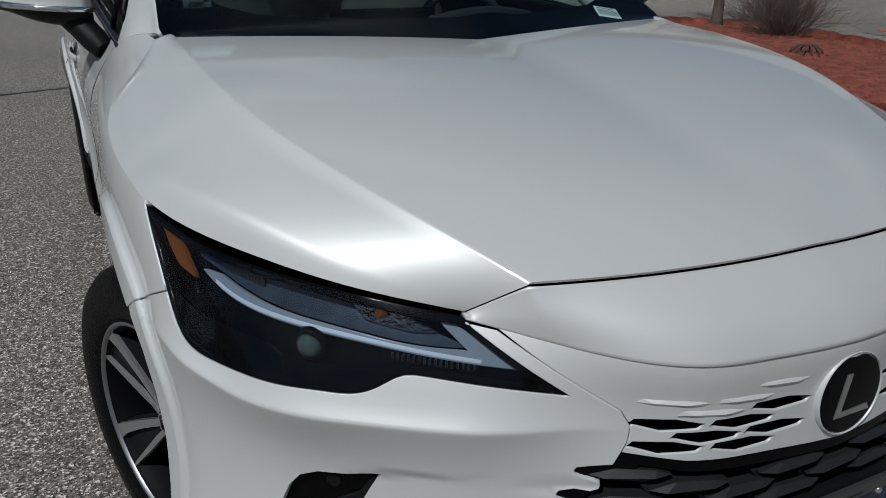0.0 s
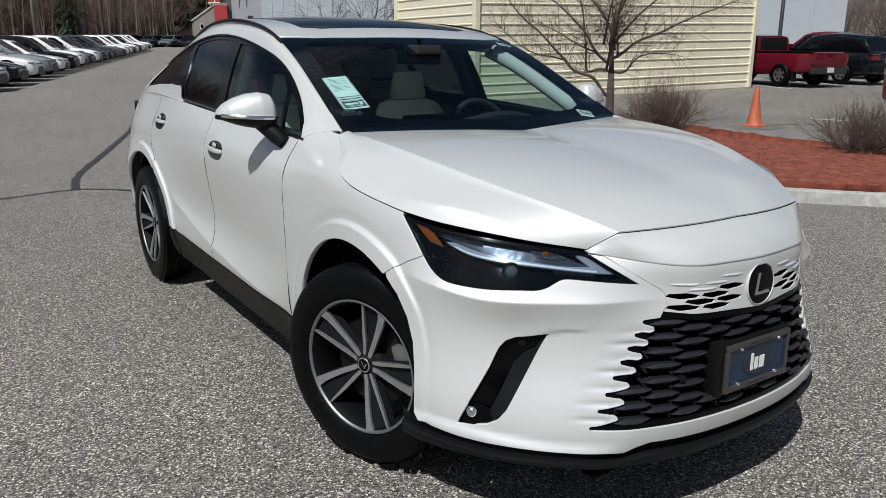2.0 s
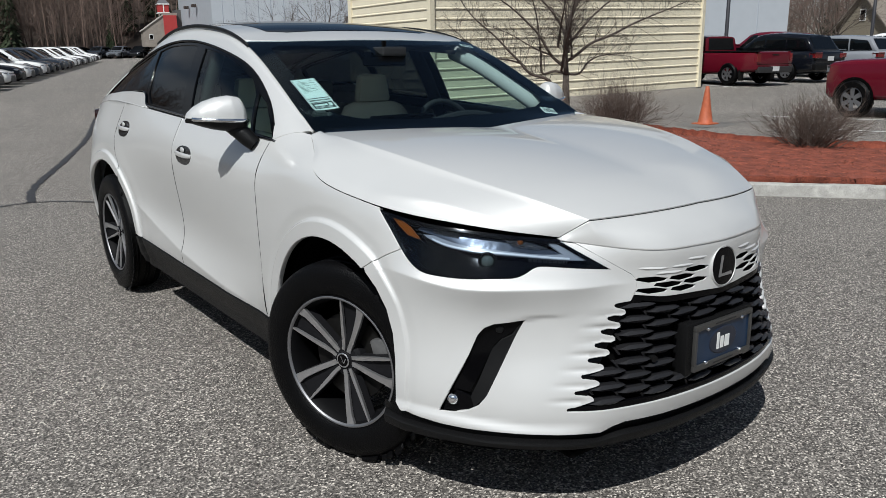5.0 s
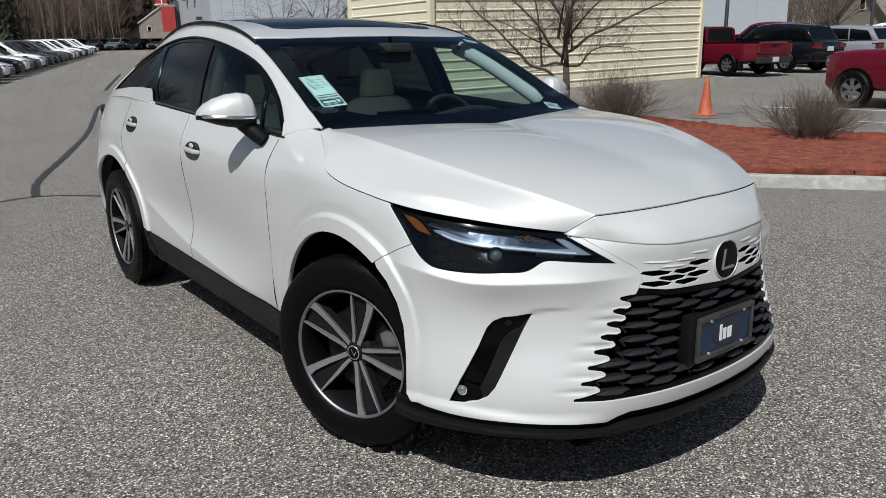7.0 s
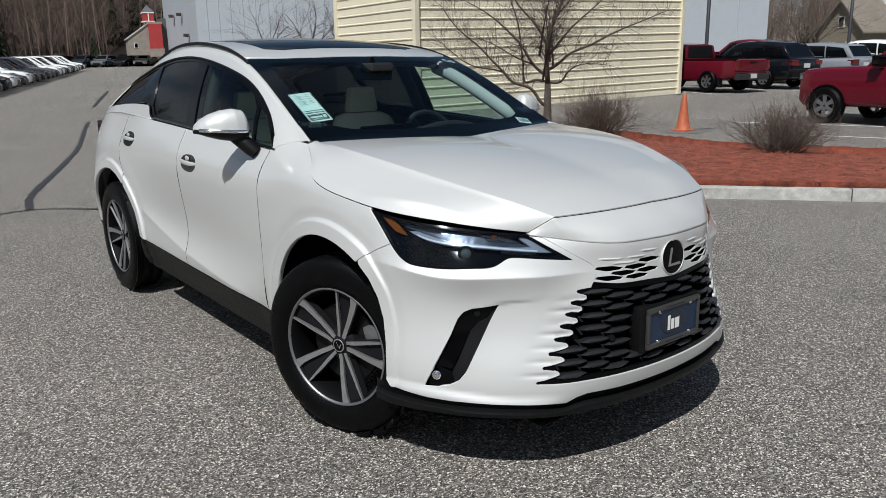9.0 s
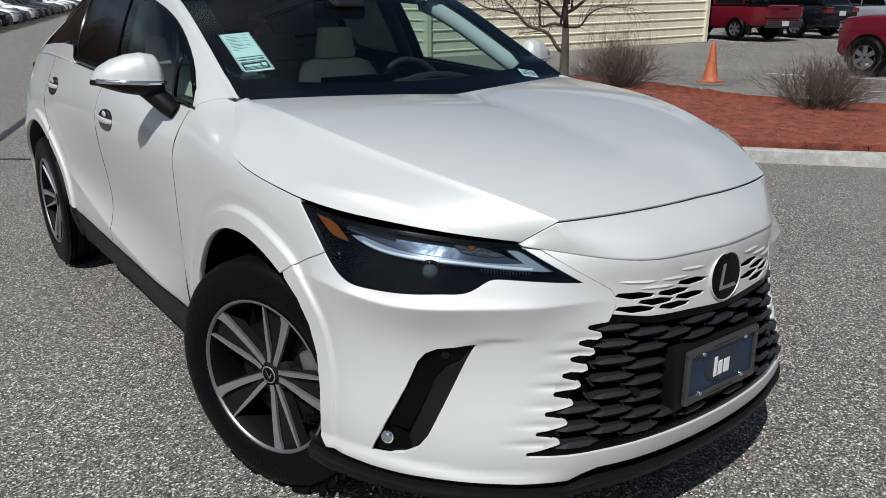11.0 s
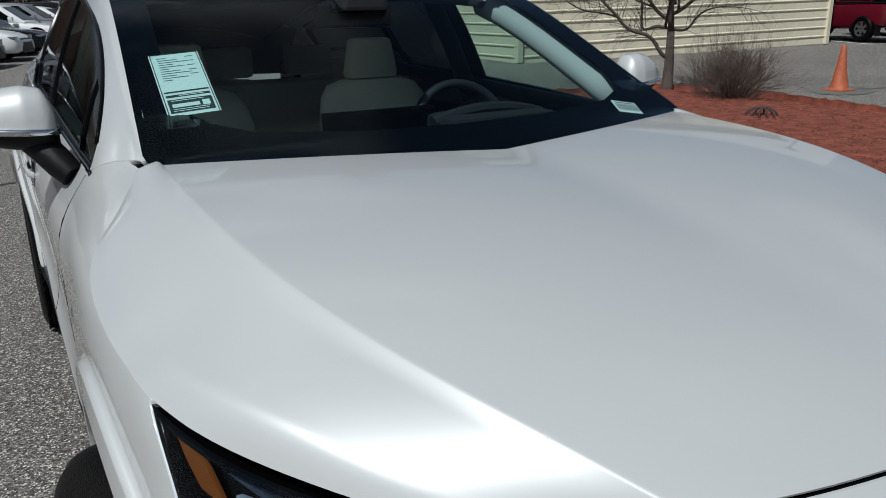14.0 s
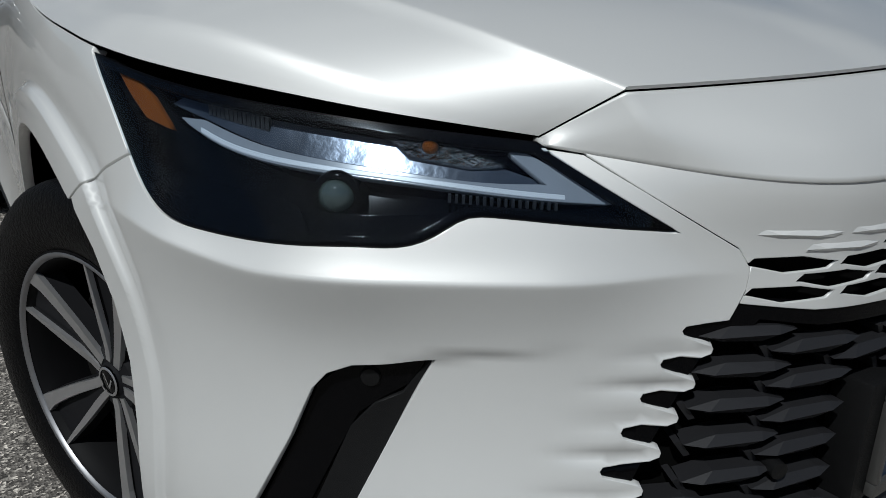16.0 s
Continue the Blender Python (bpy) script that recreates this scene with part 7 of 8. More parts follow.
def siding_wall(parent, a, b, z0, z1, board, rise=0.0):
    a, b = Vector((*a, 0)), Vector((*b, 0))
    d = (b - a).normalized()
    n = Vector((d.y, -d.x, 0))
    L = (b - a).length
    prof = [(0.0, 0.0), (0.004, 0.002), (0.004, board - 0.060), (0.026, board - 0.052), (0.030, board - 0.040), (0.026, board - 0.022), (0.004, board - 0.006), (0.0, board)]
    bm = bmesh.new()
    rings = []
    for q in (0.0, L):
        rings.append([bm.verts.new(d * q + n * o + Vector((0, 0, h + rise * q / L))) for o, h in prof])
    for i in range(len(prof) - 1):
        bm.faces.new((rings[0][i], rings[1][i], rings[1][i + 1], rings[0][i + 1]))
    bm.faces.new(rings[0])
    bm.faces.new(rings[1][::-1])
    me = bpy.data.meshes.new("board")
    bm.to_mesh(me)
    bm.free()
    me.materials.append(SIDING)
    z = z0
    while z < z1:
        o = new("board", me)
        o.parent = parent
        o.location = (a.x, a.y, z)
        z += board


shed = tagged(empty("siding_building"), "cream building with horizontal ribbed siding", "building")
P_R, P_C = (20.15, 13.15), (9.85, 13.9)
dv = Vector((P_C[0] - P_R[0], P_C[1] - P_R[1])).normalized()
back = Vector((-dv.y, dv.x)) * -1
if back.y < 0:
    back = -back
P_L = (P_C[0] + back.x * 4.4, P_C[1] + back.y * 4.4)
P_B = (P_R[0] + back.x * 4.4, P_R[1] + back.y * 4.4)
zb = 0.24
siding_wall(shed, P_C, P_R, 0.15, 4.5, 0.25, 0.21)
siding_wall(shed, P_L, P_C, 0.15, 4.7, 0.25)
siding_wall(shed, P_R, P_B, zb + 0.12, 4.9, 0.25)
bm = bmesh.new()
quad = [P_C, P_R, P_B, P_L]
lo = [bm.verts.new((x, y, -0.2)) for x, y in quad]
hi = [bm.verts.new((x, y, 4.95)) for x, y in quad]
for i in range(4):
    bm.faces.new((lo[i], lo[(i + 1) % 4], hi[(i + 1) % 4], hi[i]))
bm.faces.new(hi)
bmesh.ops.recalc_face_normals(bm, faces=bm.faces)
part("core_wall", bm, FOUND, shed)
for x, y in (P_C, P_R, P_L):
    bm = bmesh.new()
    box(bm, x - 0.075, x + 0.075, y - 0.075, y + 0.075, gz(x, y) + 0.02, 4.9, 0.01)
    part("corner_trim", bm, TRIM, shed)
bm = bmesh.new()
cxm, cym = (P_C[0] + P_B[0]) / 2, (P_C[1] + P_B[1]) / 2
lo = [bm.verts.new((cxm + (x - cxm) * 1.06, cym + (y - cym) * 1.12, 4.9)) for x, y in quad]
hi = [bm.verts.new((cxm + (x - cxm) * 1.06, cym + (y - cym) * 1.12, 5.1)) for x, y in quad]
for i in range(4):
    bm.faces.new((lo[i], lo[(i + 1) % 4], hi[(i + 1) % 4], hi[i]))
bm.faces.new(hi)
bm.faces.new(lo[::-1])
bmesh.ops.recalc_face_normals(bm, faces=bm.faces)
part("roof", bm, mat("roof_grey", (0.12, 0.12, 0.12), rough=0.8, vary=0.2, scale=5), shed)

WARE = mat("warehouse_panel", (0.340, 0.363, 0.392), rough=0.5, vary=0.06, scale=1.5, scale2=0.1, metal=0.0)
ware = tagged(empty("warehouse"), "long pale grey metal-clad warehouse", "building")


def wall_prism(name, parent, quad, z0, z1, material):
    bm = bmesh.new()
    lo = [bm.verts.new((x, y, z0)) for x, y in quad]
    hi = [bm.verts.new((x, y, z1)) for x, y in quad]
    for i in range(len(quad)):
        bm.faces.new((lo[i], lo[(i + 1) % len(quad)], hi[(i + 1) % len(quad)], hi[i]))
    bm.faces.new(hi)
    bm.faces.new(lo[::-1])
    bmesh.ops.recalc_face_normals(bm, faces=bm.faces)
    return part(name, bm, material, parent)


W1, W2 = Vector((32.3, 85.8)), Vector((49.8, 26.9))
wd = (W2 - W1).normalized()
wb = Vector((-wd.y, wd.x))
if wb.x < 0:
    wb = -wb
wall_prism("shell", ware, [tuple(W1), tuple(W2), (79.0, 47.5), (82.0, 118.0), (33.96, 101.2)], 0, 15, WARE)
seam = mat("panel_seam", (0.36, 0.39, 0.43), rough=0.5)
for k in range(1, 31):
    p = W1 + wd * (61.4 * k / 31)
    q = p - wb * 0.03
    bm = bmesh.new()
    box(bm, -0.03, 0.03, -0.05, 0.05, 0.5, 15.0)
    o = part("panel_rib", bm, seam, ware)
    o.matrix_world = pose(q.x, q.y, 0, 0, 0, math.degrees(math.atan2(wd.y, wd.x)))
for px in (0.02, 0.06, 0.10, 0.16):
    p = W1 + Vector((1.66, 15.4)) * px * 4 - Vector((0.4, 0.0))
    bm = bmesh.new()
    box(bm, -0.25, 0.25, -0.25, 0.25, 0, 0.35, 0.05)
    o = part("wall_lamp", bm, IRON, ware)
    o.location = (p.x, p.y, 5.0 + 2.5 * (int(px * 100) % 3))

# red barn with a cupola
barn = tagged(empty("barn", pose(30.9, 100.2, gz(30.9, 100.2) + 1.4, 0, 0, -12) @ Matrix.Scale(0.40, 4)), "shingled barn with a red front and cupola", "barn")
SHINGLE = mat("weathered_shingle", (0.24, 0.21, 0.18), rough=0.9, vary=0.25, scale=6, bump=0.4)
RED = mat("barn_red", (0.34, 0.03, 0.028), rough=0.7, vary=0.15, scale=3)
bm = bmesh.new()
v = [bm.verts.new(p) for p in ((-4.9, 0, 0), (1.5, 0, 0), (1.5, 0, 9.5), (-4.9, 0, 5.0), (-4.9, 9, 0), (1.5, 9, 0), (1.5, 9, 9.5), (-4.9, 9, 5.0))]
for f in ((0, 1, 2, 3), (5, 4, 7, 6), (4, 0, 3, 7), (1, 5, 6, 2), (3, 2, 6, 7), (0, 4, 5, 1)):
    bm.faces.new([v[i] for i in f])
bmesh.ops.recalc_face_normals(bm, faces=bm.faces)
part("wing", bm, SHINGLE, barn)
bm = bmesh.new()
box(bm, 1.5, 5.5, -0.5, 8, 2.0, 9.6)
part("front", bm, RED, barn, "red-painted front")
bm = bmesh.new()
box(bm, 1.2, 5.8, -0.7, 8, -0.5, 2.0)
part("porch", bm, SHINGLE, barn)
bm = bmesh.new()
box(bm, 5.5, 10.5, 1.5, 9, -0.5, 11.4)
part("annex", bm, mat("dark_shingle", (0.085, 0.08, 0.078), rough=0.9, vary=0.25, scale=5, bump=0.4), barn, "dark grey annex")
bm = bmesh.new()
v = [bm.verts.new(p) for p in ((-5.3, -0.3, 4.75), (1.5, -0.3, 9.55), (1.5, 9.2, 9.55), (-5.3, 9.2, 4.75), (-5.3, -0.3, 5.05), (1.5, -0.3, 9.85), (1.5, 9.2, 9.85), (-5.3, 9.2, 5.05))]
for f in ((3, 2, 1, 0), (4, 5, 6, 7), (0, 1, 5, 4), (1, 2, 6, 5), (2, 3, 7, 6), (3, 0, 4, 7)):
    bm.faces.new([v[i] for i in f])
bmesh.ops.recalc_face_normals(bm, faces=bm.faces)
part("wing_roof", bm, mat("roof_pale", (0.34, 0.32, 0.29), rough=0.8, vary=0.2, scale=4), barn)
bm = bmesh.new()
box(bm, 0.3, 3.6, 1, 4.5, 10.4, 13.0)
part("cupola", bm, RED, barn, "red cupola with white trim")
WHITE_TRIM = mat("white_trim", (0.7, 0.7, 0.68), rough=0.6)
for z in (10.2, 12.9):
    bm = bmesh.new()
    box(bm, 0.1, 3.8, 0.8, 4.7, z, z + 0.35)
    part("cornice", bm, WHITE_TRIM, barn)
bm = bmesh.new()
box(bm, 1.85, 2.15, 0.9, 1.05, 10.5, 12.9)
part("cupola_mullion", bm, WHITE_TRIM, barn)
bm = bmesh.new()
bmesh.ops.create_cone(bm, cap_ends=True, segments=4, radius1=2.7, radius2=0.1, depth=2.2, matrix=Matrix.Translation((1.95, 2.7, 14.3)) @ Matrix.Rotation(radians(45), 4, "Z"))
tube(bm, [(1.95, 2.7, 15.0), (1.95, 2.7, 18)], 0.09, 6)
part("cupola_roof", bm, mat("slate", (0.09, 0.09, 0.10), rough=0.7), barn)
bm = bmesh.new()
box(bm, -3.2, -2.0, -0.12, 0, 2.2, 3.8)
wo = part("window", bm, WHITE_TRIM, barn)
bm = bmesh.new()
box(bm, -3.05, -2.15, -0.16, -0.06, 2.35, 3.65)
part("pane", bm, GLOSS_BLACK, wo)
bm = bmesh.new()
box(bm, 1.2, 5.8, 0, 8, 9.6, 10.3)
part("eaves", bm, SHINGLE, barn)

# house beyond the car park
house_far = tagged(empty("gabled_house", pose(95.0, 43.0, 1.2, 0, 0, -118)), "tan house with a grey shingle roof", "house")
TAN = mat("tan_clapboard", (0.23, 0.20, 0.15), rough=0.8, vary=0.15, scale=4)
ROOFG = mat("roof_shingle", (0.17, 0.145, 0.12), rough=0.9, vary=0.2, scale=5, bump=0.3)
bm = bmesh.new()
v = [bm.verts.new(p) for p in ((-4, 0, 0), (4, 0, 0), (4, 0, 3.2), (0, 0, 6.6), (-4, 0, 3.2), (-4, 16, 0), (4, 16, 0), (4, 16, 3.2), (0, 16, 6.6), (-4, 16, 3.2))]
for f in ((0, 1, 2, 3, 4), (9, 8, 7, 6, 5), (0, 5, 6, 1), (1, 6, 7, 2), (5, 0, 4, 9)):
    bm.faces.new([v[i] for i in f])
bmesh.ops.recalc_face_normals(bm, faces=bm.faces)
part("wall", bm, TAN, house_far)
for s in (1, -1):
    bm = bmesh.new()
    v = [bm.verts.new(p) for p in ((s * 4.5, -0.5, 2.78), (0, -0.5, 6.65), (0, 16.5, 6.65), (s * 4.5, 16.5, 2.78), (s * 4.5, -0.5, 2.98), (0, -0.5, 6.9), (0, 16.5, 6.9), (s * 4.5, 16.5, 2.98))]
    for f in ((0, 1, 2, 3), (7, 6, 5, 4), (0, 4, 5, 1), (3, 2, 6, 7), (0, 3, 7, 4)):
        bm.faces.new([v[i] for i in f])
    bmesh.ops.recalc_face_normals(bm, faces=bm.faces)
    part("roof", bm, ROOFG, house_far)
for x, z, w, h in ((-1.6, 1.2, 0.9, 1.3), (1.6, 1.2, 0.9, 1.3), (0, 4.3, 0.8, 1.1)):
    wnd = bmesh.new()
    box(wnd, x - w / 2 - 0.12, x + w / 2 + 0.12, -0.08, 0, z - h / 2 - 0.12, z + h / 2 + 0.12)
    wo = part("window", wnd, WHITE_TRIM, house_far)
    wnd = bmesh.new()
    box(wnd, x - w / 2, x + w / 2, -0.10, -0.02, z - h / 2, z + h / 2)
    part("pane", wnd, GLOSS_BLACK, wo)
bm = bmesh.new()
box(bm, -0.8, 0.8, 5, 6.6, 6.0, 8.2)
part("cupola", bm, WHITE_TRIM, house_far)

# lamp posts and utility poles
POLE = mat("dark_pole", (0.03, 0.03, 0.035), rough=0.5)
for x, y, h in ((35.3, 22.1, 9.0), (47.0, 20.0, 9.0)):
    lp = tagged(empty("lamp_post", pose(x, y, gz(x, y))), "tall dark car park lamp post", "lamp post")
    bm = bmesh.new()
    tube(bm, [(0, 0, 0), (0, 0, 1.0), (0, 0, h)], [0.12, 0.10, 0.08], 10)
    part("pole", bm, POLE, lp, smooth=True)
    bm = bmesh.new()
    box(bm, -0.3, 0.3, -0.7, 0.7, h, h + 0.18, 0.03)
    part("lamp_head", bm, POLE, lp)
    bm = bmesh.new()
    lathe(bm, [(0.0, 0.5), (0.28, 0.5), (0.30, 0.45), (0.30, 0.0)], 16, "z")
    part("footing", bm, FOUND, lp)
WOODP = mat("utility_wood", (0.20, 0.17, 0.14), rough=0.9, vary=0.2, scale=4)
for x, y, h in ((22.0, 112.0, 15.0), (27.5, 122.0, 15.0), (11.0, 104.0, 14.0), (17.0, 135.0, 15.0)):
    up = tagged(empty("utility_pole", pose(x, y, gz(x, y))), "grey wooden utility pole with cross-arms", "utility pole")
    bm = bmesh.new()
    tube(bm, [(0, 0, 0), (0, 0, h)], [0.2, 0.14], 8)
    part("pole", bm, WOODP, up, smooth=True)
    for z in (h - 0.8, h - 2.4):
        bm = bmesh.new()
        box(bm, -1.5, 1.5, -0.08, 0.08, z, z + 0.16)
        part("cross_arm", bm, WOODP, up)

WIRE = mat("power_cable", (0.05, 0.05, 0.055), rough=0.6)
for a, b in (((11.0, 104.0, 14.0), (22.0, 112.0, 15.0)), ((22.0, 112.0, 15.0), (27.5, 122.0, 15.0)), ((-16.0, 96.0, 14.0), (11.0, 104.0, 14.0))):
    for off, drop in ((-1.3, 0.66), (1.3, 0.66), (0.0, 2.2)):
        bm = bmesh.new()
        tube(bm, [(a[0] + (b[0] - a[0]) * t + off * 0.4, a[1] + (b[1] - a[1]) * t, gz(a[0] + (b[0] - a[0]) * t, a[1] + (b[1] - a[1]) * t) + a[2] + (b[2] - a[2]) * t - drop - 2.4 * t * (1 - t)) for t in np.linspace(0, 1, 14)], 0.035, 5)
        tagged(part("power_cable", bm, WIRE), "dark power cable slung between utility poles", "power cable", "cables between the poles")

# ---- vehicles in the car park ----
CAR_GLASS = mat("car_glass_dark", (0.004, 0.005, 0.006), rough=0.05, spec=0.4)
HEAD = mat("lamp_clear", (0.12, 0.125, 0.135), rough=0.1, coat=1)
TAILR = mat("lamp_red", (0.13, 0.009, 0.011), rough=0.15, coat=1)
RIM = mat("grey_rim", (0.26, 0.26, 0.27), rough=0.35, metal=0.8)
SILVER_P = mat("number_plate", (0.5, 0.5, 0.5), rough=0.5)


def paint(name, c):
    return mat(name, c, rough=0.14, coat=0.2, spec=0.3, vary=0.03, scale=3)


def section_loft(name, sections, material, parent, label="", n=28, power=5.5):
    """Rounded-box sections (y, half width, z low, z high), closed at the ends."""
    bm = bmesh.new()
    prev = None
    for y, w, z0, z1 in sections:
        ring = []
        for k in range(n):
            a = 2 * math.pi * k / n
            c, s = math.cos(a), math.sin(a)
            ring.append(bm.verts.new((w * np.sign(c) * abs(c) ** (2 / power), y, (z0 + z1) / 2 + (z1 - z0) / 2 * np.sign(s) * abs(s) ** (2 / power))))
        if prev:
            for k in range(n):
                bm.faces.new((prev[k], prev[(k + 1) % n], ring[(k + 1) % n], ring[k]))
        else:
            bm.faces.new(ring[::-1])
        prev = ring
    bm.faces.new(prev)
    bmesh.ops.recalc_face_normals(bm, faces=bm.faces)
    return part(name, bm, material, parent, label, smooth=True, auto=50)


def simple_wheel(parent, x, y, r, w=0.22):
    bm = bmesh.new()
    lathe(bm, [(r * 0.62, -w / 2), (r * 0.9, -w / 2 - 0.01), (r, -w / 2 + 0.03), (r, w / 2 - 0.03), (r * 0.9, w / 2 + 0.01), (r * 0.62, w / 2)], 28)
    bmesh.ops.recalc_face_normals(bm, faces=bm.faces)
    ty = part("tyre", bm, RUBBER, parent, smooth=True, auto=40)
    ty.location = (x, y, r)
    sg = 1 if x > 0 else -1
    bm = bmesh.new()
    lathe(bm, [(r * 0.64, sg * w * 0.42), (r * 0.58, sg * w * 0.44), (r * 0.54, sg * w * 0.2)], 28)
    for k in range(6):
        a = 2 * math.pi * k / 6
        vs = [bm.verts.new(Matrix.Rotation(a, 3, "X") @ Vector(q)) for q in ((sg * w * 0.36, -0.035, 0.02), (sg * w * 0.36, 0.035, 0.02), (sg * w * 0.40, 0.05, r * 0.58), (sg * w * 0.40, -0.05, r * 0.58))]
        bm.faces.new(vs if sg > 0 else vs[::-1])
    part("rim", bm, RIM, ty)


def vehicle(name, label, body_m, L, W, H, kind, r=0.33, wb=None):
    """A parked vehicle: nose at +y, wheels on z = 0, centre at the origin."""
    v = tagged(empty(name), label, "truck" if kind == "pickup" else "car")
    h, w = L / 2, W / 2
    sh = {"sedan": 0.60, "suv": 0.60, "pickup": 0.66, "wagon": 0.60}[kind] * H
    lo = 0.13 * H + 0.02
    nose = 0.50 * H if kind != "pickup" else 0.58 * H
    wb = wb or L * 0.58
    if kind == "pickup":
        secs = [(-h, w * 0.95, 0.32 * H, 0.63 * H), (-h + 0.05, w * 0.98, 0.28 * H, 0.65 * H), (-h * 0.5, w, lo + 0.12, 0.655 * H), (0, w, lo + 0.10, 0.66 * H), (h * 0.35, w, lo + 0.10, 0.66 * H), (h * 0.42, w * 0.99, lo + 0.10, 0.66 * H), (h * 0.8, w * 0.98, lo + 0.10, 0.645 * H), (h - 0.12, w * 0.96, lo + 0.08, 0.625 * H), (h, w * 0.90, lo + 0.14, 0.59 * H)]
        cab = [(-h * 0.10, w * 0.90, 0.58 * H, 0.66 * H), (-h * 0.08, w * 0.84, 0.58 * H, 0.97 * H), (0.10 * h, w * 0.80, 0.58 * H, H), (0.25 * h, w * 0.78, 0.58 * H, 0.985 * H), (0.47 * h, w * 0.88, 0.58 * H, 0.655 * H)]
    else:
        tail = 0.62 if kind != "sedan" else 0.57
        secs = [(-h, w * 0.86, 0.25 * H, tail * H * 0.92), (-h + 0.10, w * 0.95, lo + 0.08, tail * H), (-h * 0.6, w, lo, tail * H + 0.02), (0, w, lo, sh), (h * 0.4, w, lo, sh * 0.99), (h * 0.62, w * 0.985, lo, 0.93 * sh), (h * 0.82, w * 0.96, lo, 0.85 * sh), (h - 0.12, w * 0.88, lo, 0.74 * sh), (h, w * 0.70, lo + 0.06, 0.60 * sh)]
        rear = {"sedan": -0.72, "suv": -0.93, "wagon": -0.95}[kind]
        cab = [(rear * h, w * 0.80, sh * 0.95, sh * 1.02), ((rear + 0.16) * h, w * 0.74, sh * 0.95, 0.93 * H if kind != "sedan" else 0.86 * H), (-0.25 * h, w * 0.72, sh * 0.95, H), (0.02 * h, w * 0.72, sh * 0.95, 0.99 * H), (0.16 * h, w * 0.74, sh * 0.95, 0.95 * H), (0.48 * h, w * 0.86, sh * 0.93, sh * 1.0)]
    section_loft("body", secs, body_m, v, power=9 if kind == "pickup" else 5.5)
    section_loft("cabin", cab, body_m, v)
    cy, cw, c0, c1 = (np.array(q) for q in zip(*cab))

    def pane_at(sx):
        def S(uv):
            y, z = uv[:, 0], uv[:, 1]
            lo, hi = np.interp(y, cy, c0), np.interp(y, cy, c1)
            s = np.clip(np.abs(z - (lo + hi) / 2) / ((hi - lo) / 2), 0, 0.98)
            return np.stack([sx * np.interp(y, cy, cw) * (1 - s ** 5.5) ** (1 / 5.5), y, z], 1)
        return S

    b0 = (0.69 if kind == "pickup" else 0.625) * H
    if kind == "pickup":
        panes = [[(-0.06, b0), (-0.055, 0.91 * H), (0.10, 0.94 * H), (0.10, b0)], [(0.13, b0), (0.13, 0.94 * H), (0.26, 0.91 * H), (0.375, 0.71 * H), (0.375, b0)]]
    else:
        up = 0.84 if kind == "sedan" else 0.90
        panes = [[(rear + 0.10, b0 + 0.03), (rear + 0.20, (up - 0.05) * H), (-0.44, up * H), (-0.44, b0)], [(-0.41, b0), (-0.41, up * H), (-0.06, (up + 0.02) * H), (-0.06, b0)], [(-0.03, b0), (-0.03, (up + 0.02) * H), (0.10, (up + 0.01) * H), (0.34, b0 + 0.02), (0.34, b0)]]
    for sx in (1, -1):
        for pl in panes:
            panel("window", np.array([(y * h, z) for y, z in pl]), pane_at(sx), CAR_GLASS, v, step=0.12, gap=0, depth=0.008, lift=0.006, label="dark window")
    for i, j, nm in ((0, 1, "rear_screen"), (-1, -2, "windscreen")):
        bm = bmesh.new()
        (ya, wa, _, za), (yb2, wb2, _, zb2) = cab[i], cab[j]
        d = Vector((0, yb2 - ya, zb2 - za))
        nn = Vector((0, -d.z, d.y)).normalized() * (1 if i == 0 else -1)
        vs = []
        for f, ww in ((0.12, wa), (0.88, wb2)):
            c = Vector((0, ya, za)) + d * f + nn * 0.012
            vs.append([bm.verts.new(c + Vector((s * ww * 0.80, 0, 0))) for s in (-1, 1)])
        bm.faces.new((vs[0][0], vs[0][1], vs[1][1], vs[1][0]))
        r2 = bmesh.ops.extrude_face_region(bm, geom=bm.faces[:])
        for q in r2["geom"]:
            if isinstance(q, bmesh.types.BMVert):
                q.co -= nn * 0.02
        bmesh.ops.recalc_face_normals(bm, faces=bm.faces)
        part(nm, bm, CAR_GLASS, v, "dark glass")
    for sx in (1, -1):
        for ya in (wb / 2 + 0.02 * L, -wb / 2 + 0.02 * L):
            simple_wheel(v, sx * (w - 0.072), ya, r)
            # flat black disc on the solid body, painted for the shade round the wheel
            bm = bmesh.new()
            ring = [(sx * (w * 0.985 + 0.004), ya + (r + 0.06) * math.cos(a), r + (r + 0.06) * math.sin(a)) for a in np.linspace(-0.25, math.pi + 0.25, 18)]
            vs = [bm.verts.new(p) for p in ring]
            bm.faces.new(vs if sx < 0 else vs[::-1])
            part("wheel_arch", bm, DEEP_BLACK, v)
        bm = bmesh.new()
        if kind == "pickup":
            box(bm, sx * w * 0.62, sx * w * 0.925, h - 0.26, h - 0.012, 0.505 * H, 0.565 * H, 0.02)
        else:
            box(bm, sx * w * 0.50, sx * w * 0.885, h - 0.34, h - 0.09, 0.385 * H, 0.435 * H, 0.02)
        part("headlight", bm, HEAD, v, smooth=True, auto=40)
        bm = bmesh.new()
        if kind == "pickup":
            box(bm, sx * w * 0.83, sx * w * 0.97, -h - 0.012, -h + 0.10, 0.45 * H, 0.62 * H, 0.015)
        else:
            box(bm, sx * w * 0.55, sx * w * 0.93, -h - 0.02, -h + 0.20, 0.48 * H, 0.57 * H, 0.02)
        part("tail_light", bm, TAILR, v, "red tail light", smooth=True, auto=40)
        bm = bmesh.new()
